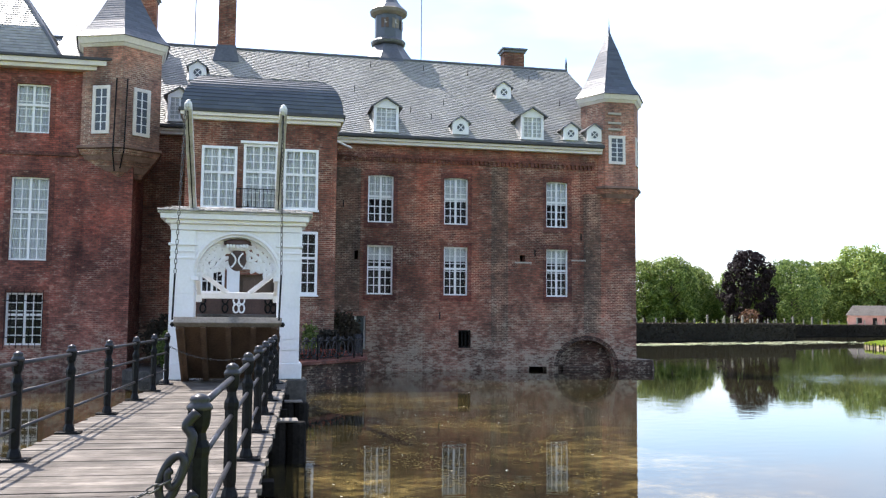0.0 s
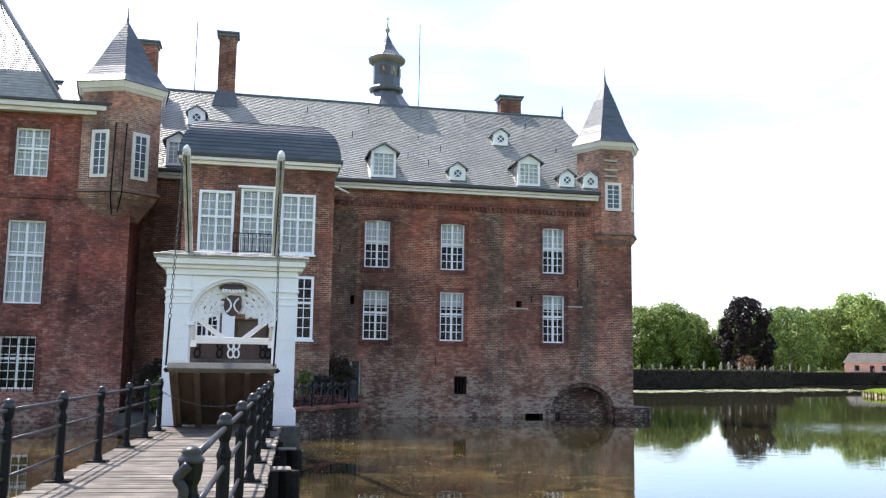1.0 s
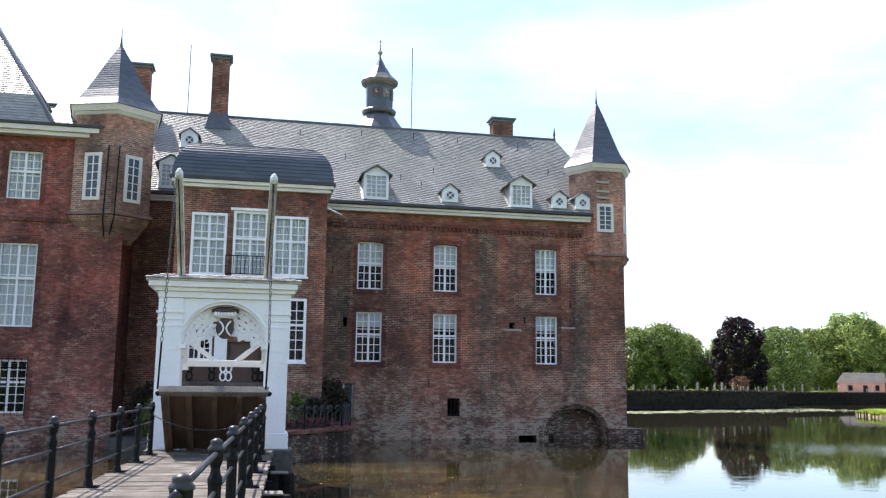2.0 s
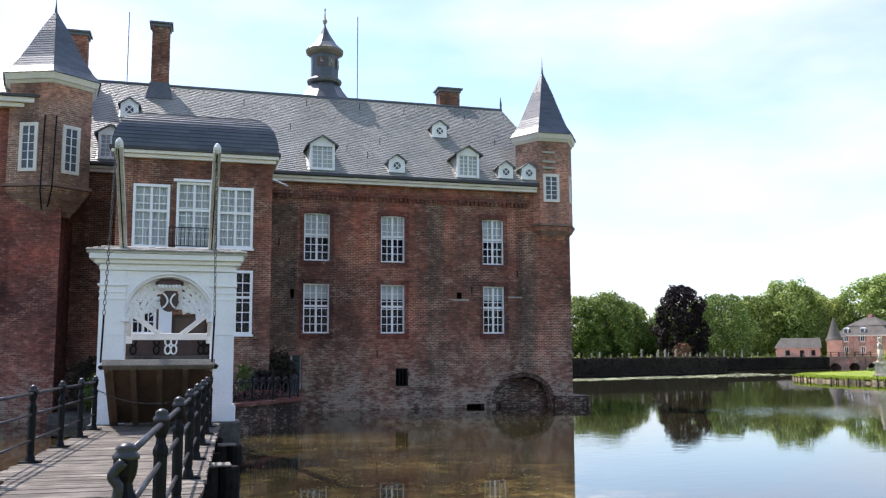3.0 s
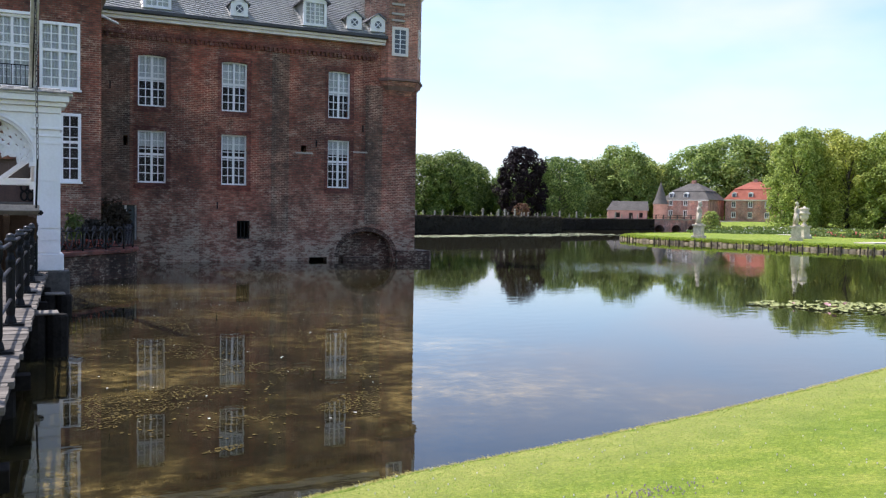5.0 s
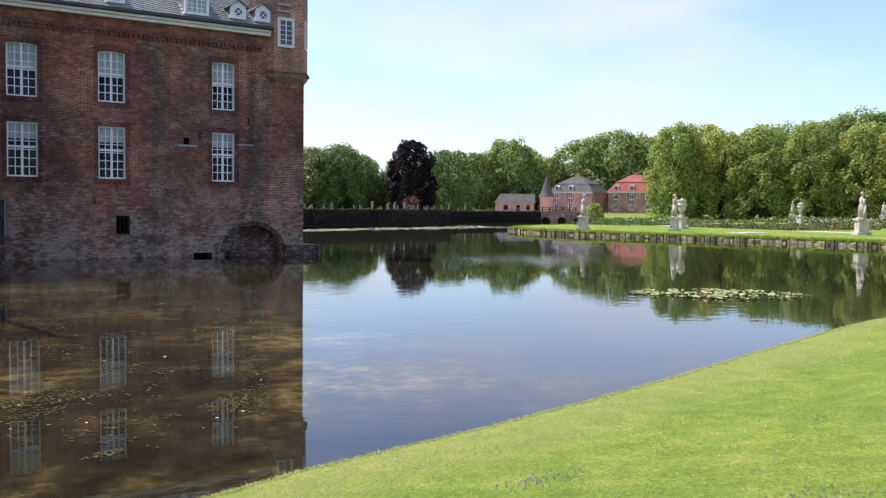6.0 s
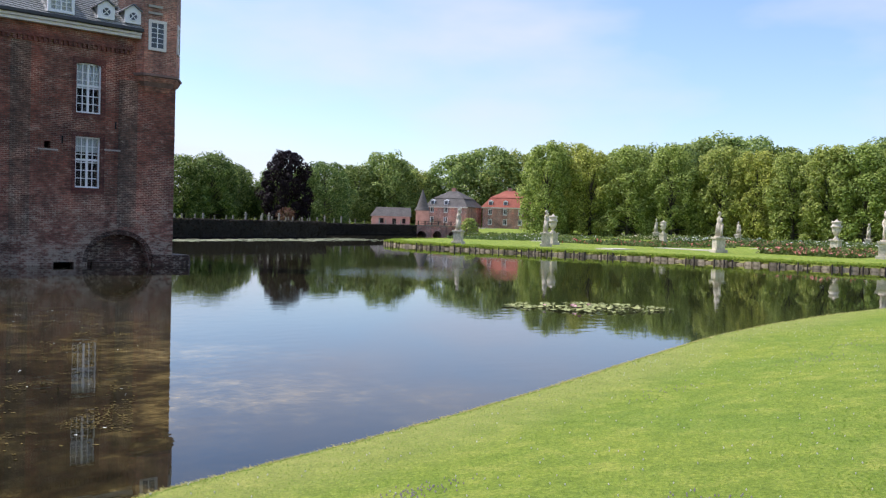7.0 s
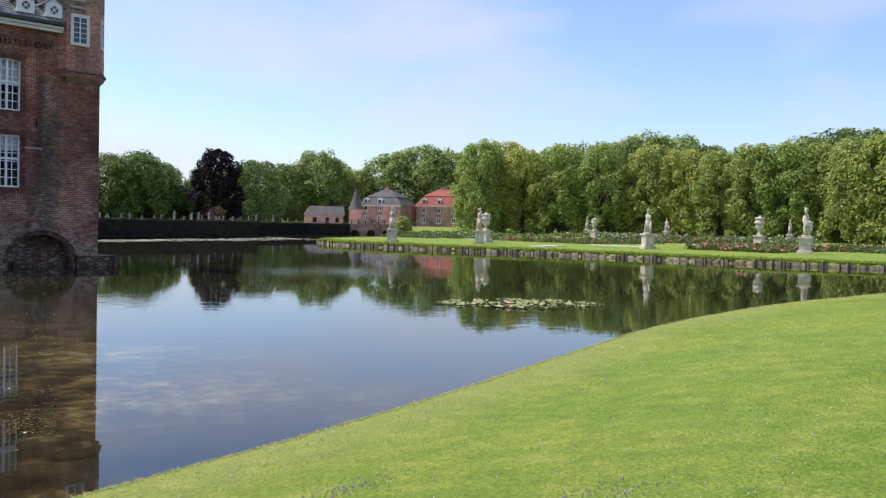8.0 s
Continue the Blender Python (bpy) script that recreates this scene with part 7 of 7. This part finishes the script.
bed(108, 122, 49, 61, 3600, WHITE_PETAL, 0.2, "green rose bed with scattered white blossoms", 0.8)
bed(75, 92, 22, 31.5, 3600, CORAL_PETAL, 0.2, "rose bed with pale coral blossoms", 0.7)
bed(84, 100, 78, 94, 3600, WHITE_PETAL, 0.08, "green rose bed with scattered pale blossoms", 0.5)
bed(64, 78, 66, 74, 2600, WHITE_PETAL, 0.08, "low green bed with scattered pale blossoms", 0.35)
for x0, x1, y0, y1 in ((57.2, 60.2, 45.4, 47.2), (64.6, 66.4, 41.2, 46.8), (68, 76, 62.5, 65.2), (80.5, 83, 41, 47)):
    tagged(part("garden_path", Geo().box(x0, x1, y0, y1, 0.35, 0.59 if x1 < 63 else 0.665), PATH), "pale sanded garden path", "path", "", "structure")


# ---- floating plants and lawn detail ----
def scatter(name, label, cat, pts, size, mat, flat=True, seed=1, lift=0.012):
    rs = np.random.RandomState(seed)
    gg = Geo()
    for x, y, s in pts:
        n = 7
        a0 = rs.uniform(0, 6.28)
        r = size * s
        ring = [(x + r * math.cos(a0 + 5.7 * i / n) * rs.uniform(0.8, 1.1), y + r * math.sin(a0 + 5.7 * i / n) * rs.uniform(0.8, 1.1), lift + (0 if flat else rs.uniform(0, 0.06))) for i in range(n)]
        gg.add(ring + [(x, y, lift)], [tuple(range(n)) + (n,)])
    return tagged(part(name, gg, mat), label, cat, "", "stuff")


LILY = mottled("lily_leaf", (0.17, 0.19, 0.05), (0.44, 0.45, 0.17), 2, 12, 0.6, spec=0.35)
WEED = mottled("pond_weed", (0.045, 0.034, 0.011), (0.2, 0.145, 0.045), 2, 12, 0.9, spec=0.1, island=0.5)
rs = np.random.RandomState(3)
lil = []
while len(lil) < 230:
    a, r = rs.uniform(0, 6.28), rs.rand() ** 0.6
    lil.append((19.9 + 2.1 * r * math.cos(a) * 0.9 + 0.9 * r * math.sin(a), 16.55 - 1.5 * r * math.cos(a) + 0.95 * r * math.sin(a), rs.uniform(0.6, 1.2)))
scatter("lily_pads", "patch of floating green water lily leaves", "water lilies", lil, 0.12, LILY, False)
fl = [(19.6 + rs.uniform(-1.2, 1.2), 16.7 + rs.uniform(-0.8, 0.8), 1) for _ in range(7)]
scatter("lily_flowers", "pale pink water lily blossoms", "water lily", fl, 0.07, PINK_PETAL, False, 4, 0.09)
far = []
for _ in range(900):
    t = rs.rand()
    far.append((30 + 33 * t + rs.normal() * 1.6, 74 + 13.5 * t + rs.normal() * (1.0 + 1.8 * t), rs.uniform(0.5, 1.2)))
scatter("far_lily_pads", "pale band of water lilies by the far wall", "water lilies", far, 0.3, mottled("pale_lily_leaf", (0.34, 0.37, 0.16), (0.62, 0.62, 0.42), 0.7, 9, 0.7))
wd = []
for _ in range(5200):
    y = rs.uniform(8.5, 38)
    x = 0.8 + rs.rand() ** 1.2 * (3 + y * 0.33)
    if x < 0.41 * y and noise.noise((x * 0.35, y * 0.5, 0.0)) + 0.4 * noise.noise((x * 1.3, y * 1.7, 3.0)) > 0.08:
        wd.append((x, y, rs.uniform(0.3, 1.1)))
for _ in range(500):
    y = rs.uniform(8, 26)
    wd.append((-2.9 - rs.rand() * 4, y, rs.uniform(0.3, 1.0)))
for _ in range(26000):
    y = 8.5 + 17 * rs.rand() ** 1.2
    x = 0.7 + rs.rand() * (0.41 * y - 0.7)
    if noise.noise((x * 0.55, y * 0.75, 5.0)) + 0.45 * noise.noise((x * 1.9, y * 2.6, 1.0)) > 0.16 + 0.02 * max(0.0, x - 5):
        wd.append((x, y, rs.uniform(0.25, 0.85)))
scatter("pond_weed", "brown flecks of weed floating on the moat", "pond weed", wd, 0.024, WEED, True, 8, 0.006)
# small white flakes imitate the sun's glints on the moat
bits = [(x, y, s) for x, y, s in ((rs.uniform(1, 14), rs.uniform(9, 37), rs.uniform(0.4, 1.3)) for _ in range(420)) if x < 0.41 * y]
scatter("floating_petals", "pale specks on the water that imitate sun glints", "debris", bits, 0.018, WHITE_PETAL, True, 9, 0.008)

# grass blades on the near slope
rs = np.random.RandomState(6)
cnt = 280000
bx = 1.8 + 34 * rs.rand(cnt) ** 1.7
by = np.interp(bx, [p[0] for p in SHORE], [p[1] for p in SHORE]) - 0.03 - 7.0 * rs.rand(cnt) ** 1.3
keep = by > 1.5
bx, by = bx[keep], by[keep]
bz = np.array([height(x, y) for x, y in zip(bx, by)]) - 0.01
cnt = len(bx)
ang = rs.uniform(0, 2 * math.pi, cnt)
hgt = rs.uniform(0.008, 0.021, cnt)
wid = 0.005 + 0.00035 * bx
c = np.stack([bx, by, bz], 1)
s = np.stack([np.cos(ang) * wid, np.sin(ang) * wid, np.zeros(cnt)], 1)
tip = np.stack([rs.normal(0, 0.02, cnt), rs.normal(0, 0.02, cnt), hgt], 1)
gg = Geo()
gg.v = list(map(tuple, np.stack([c - s, c + s, c + tip], 1).reshape(-1, 3).tolist()))
gg.f = [(3 * i, 3 * i + 1, 3 * i + 2) for i in range(cnt)]
tagged(part("grass_blades", gg, GRASS_BLADE), "short mown bright green grass", "grass", "", "stuff")
# unmown dry fringe along the water's edge
cnt = 20000
bx = 1.8 + 40 * rs.rand(cnt) ** 1.5
ragged = 0.05 * np.sin(bx * 1.7) * np.sin(bx * 4.3 + 1)
by = np.interp(bx, [p[0] for p in SHORE], [p[1] for p in SHORE]) + ragged - 0.02 - (0.14 + 0.012 * bx) * rs.rand(cnt) ** 1.5
bz = np.array([max(height(x, y), -0.02) for x, y in zip(bx, by)]) - 0.01
ang = rs.uniform(0, 2 * math.pi, cnt)
wid = 0.006 + 0.0005 * bx
c = np.stack([bx, by, bz], 1)
s = np.stack([np.cos(ang) * wid, np.sin(ang) * wid, np.zeros(cnt)], 1)
tip = np.stack([rs.normal(0, 0.03, cnt), rs.normal(0.02, 0.03, cnt), rs.uniform(0.006, 0.03, cnt)], 1)
gg = Geo()
gg.v = list(map(tuple, np.stack([c - s, c + s, c + tip], 1).reshape(-1, 3).tolist()))
gg.f = [(3 * i, 3 * i + 1, 3 * i + 2) for i in range(cnt)]
tagged(part("shore_grass", gg, leaf_material("dry_fringe", (0.36, 0.36, 0.1), (0.5, 0.47, 0.17), (0.62, 0.56, 0.28))), "dry straw-coloured grass fringe at the water's edge", "grass", "", "stuff")
for nm, mat, cnt, size, lab in (("clover_flowers", WHITE_PETAL, 600, 0.006, "tiny white clover flowers in the lawn"), ("heal_all_flowers", LILAC_PETAL, 260, 0.0055, "tiny lilac flowers in the lawn")):
    pts = []
    for _ in range(cnt):
        if nm == "heal_all_flowers":
            cx0, cy0 = [(4.4, 5.0), (4.1, 4.92), (5.1, 3.1), (4.85, 3.3), (12.7, 6.3), (14.9, 6.7), (9.4, 6.5)][rs.randint(7)]
            x, y = cx0 + rs.normal() * 0.04 * cx0, cy0 + rs.normal() * 0.02 * cx0
        else:
            x = 2.5 + 18 * rs.rand() ** 1.5
            y = line_at(SHORE, x) - 0.2 - 5 * rs.rand()
        if y > 1.5 and y < line_at(SHORE, x) - 0.1:
            pts.append((x, y, height(x, y) + 0.014))
    gg = Geo()
    for x, y, z in pts:
        gg.lathe([(size * 0.6, z - 0.008), (size, z), (size * 0.5, z + size)], 5, x, y)
    tagged(part(nm, gg, mat), lab, "wild flowers", "", "stuff")
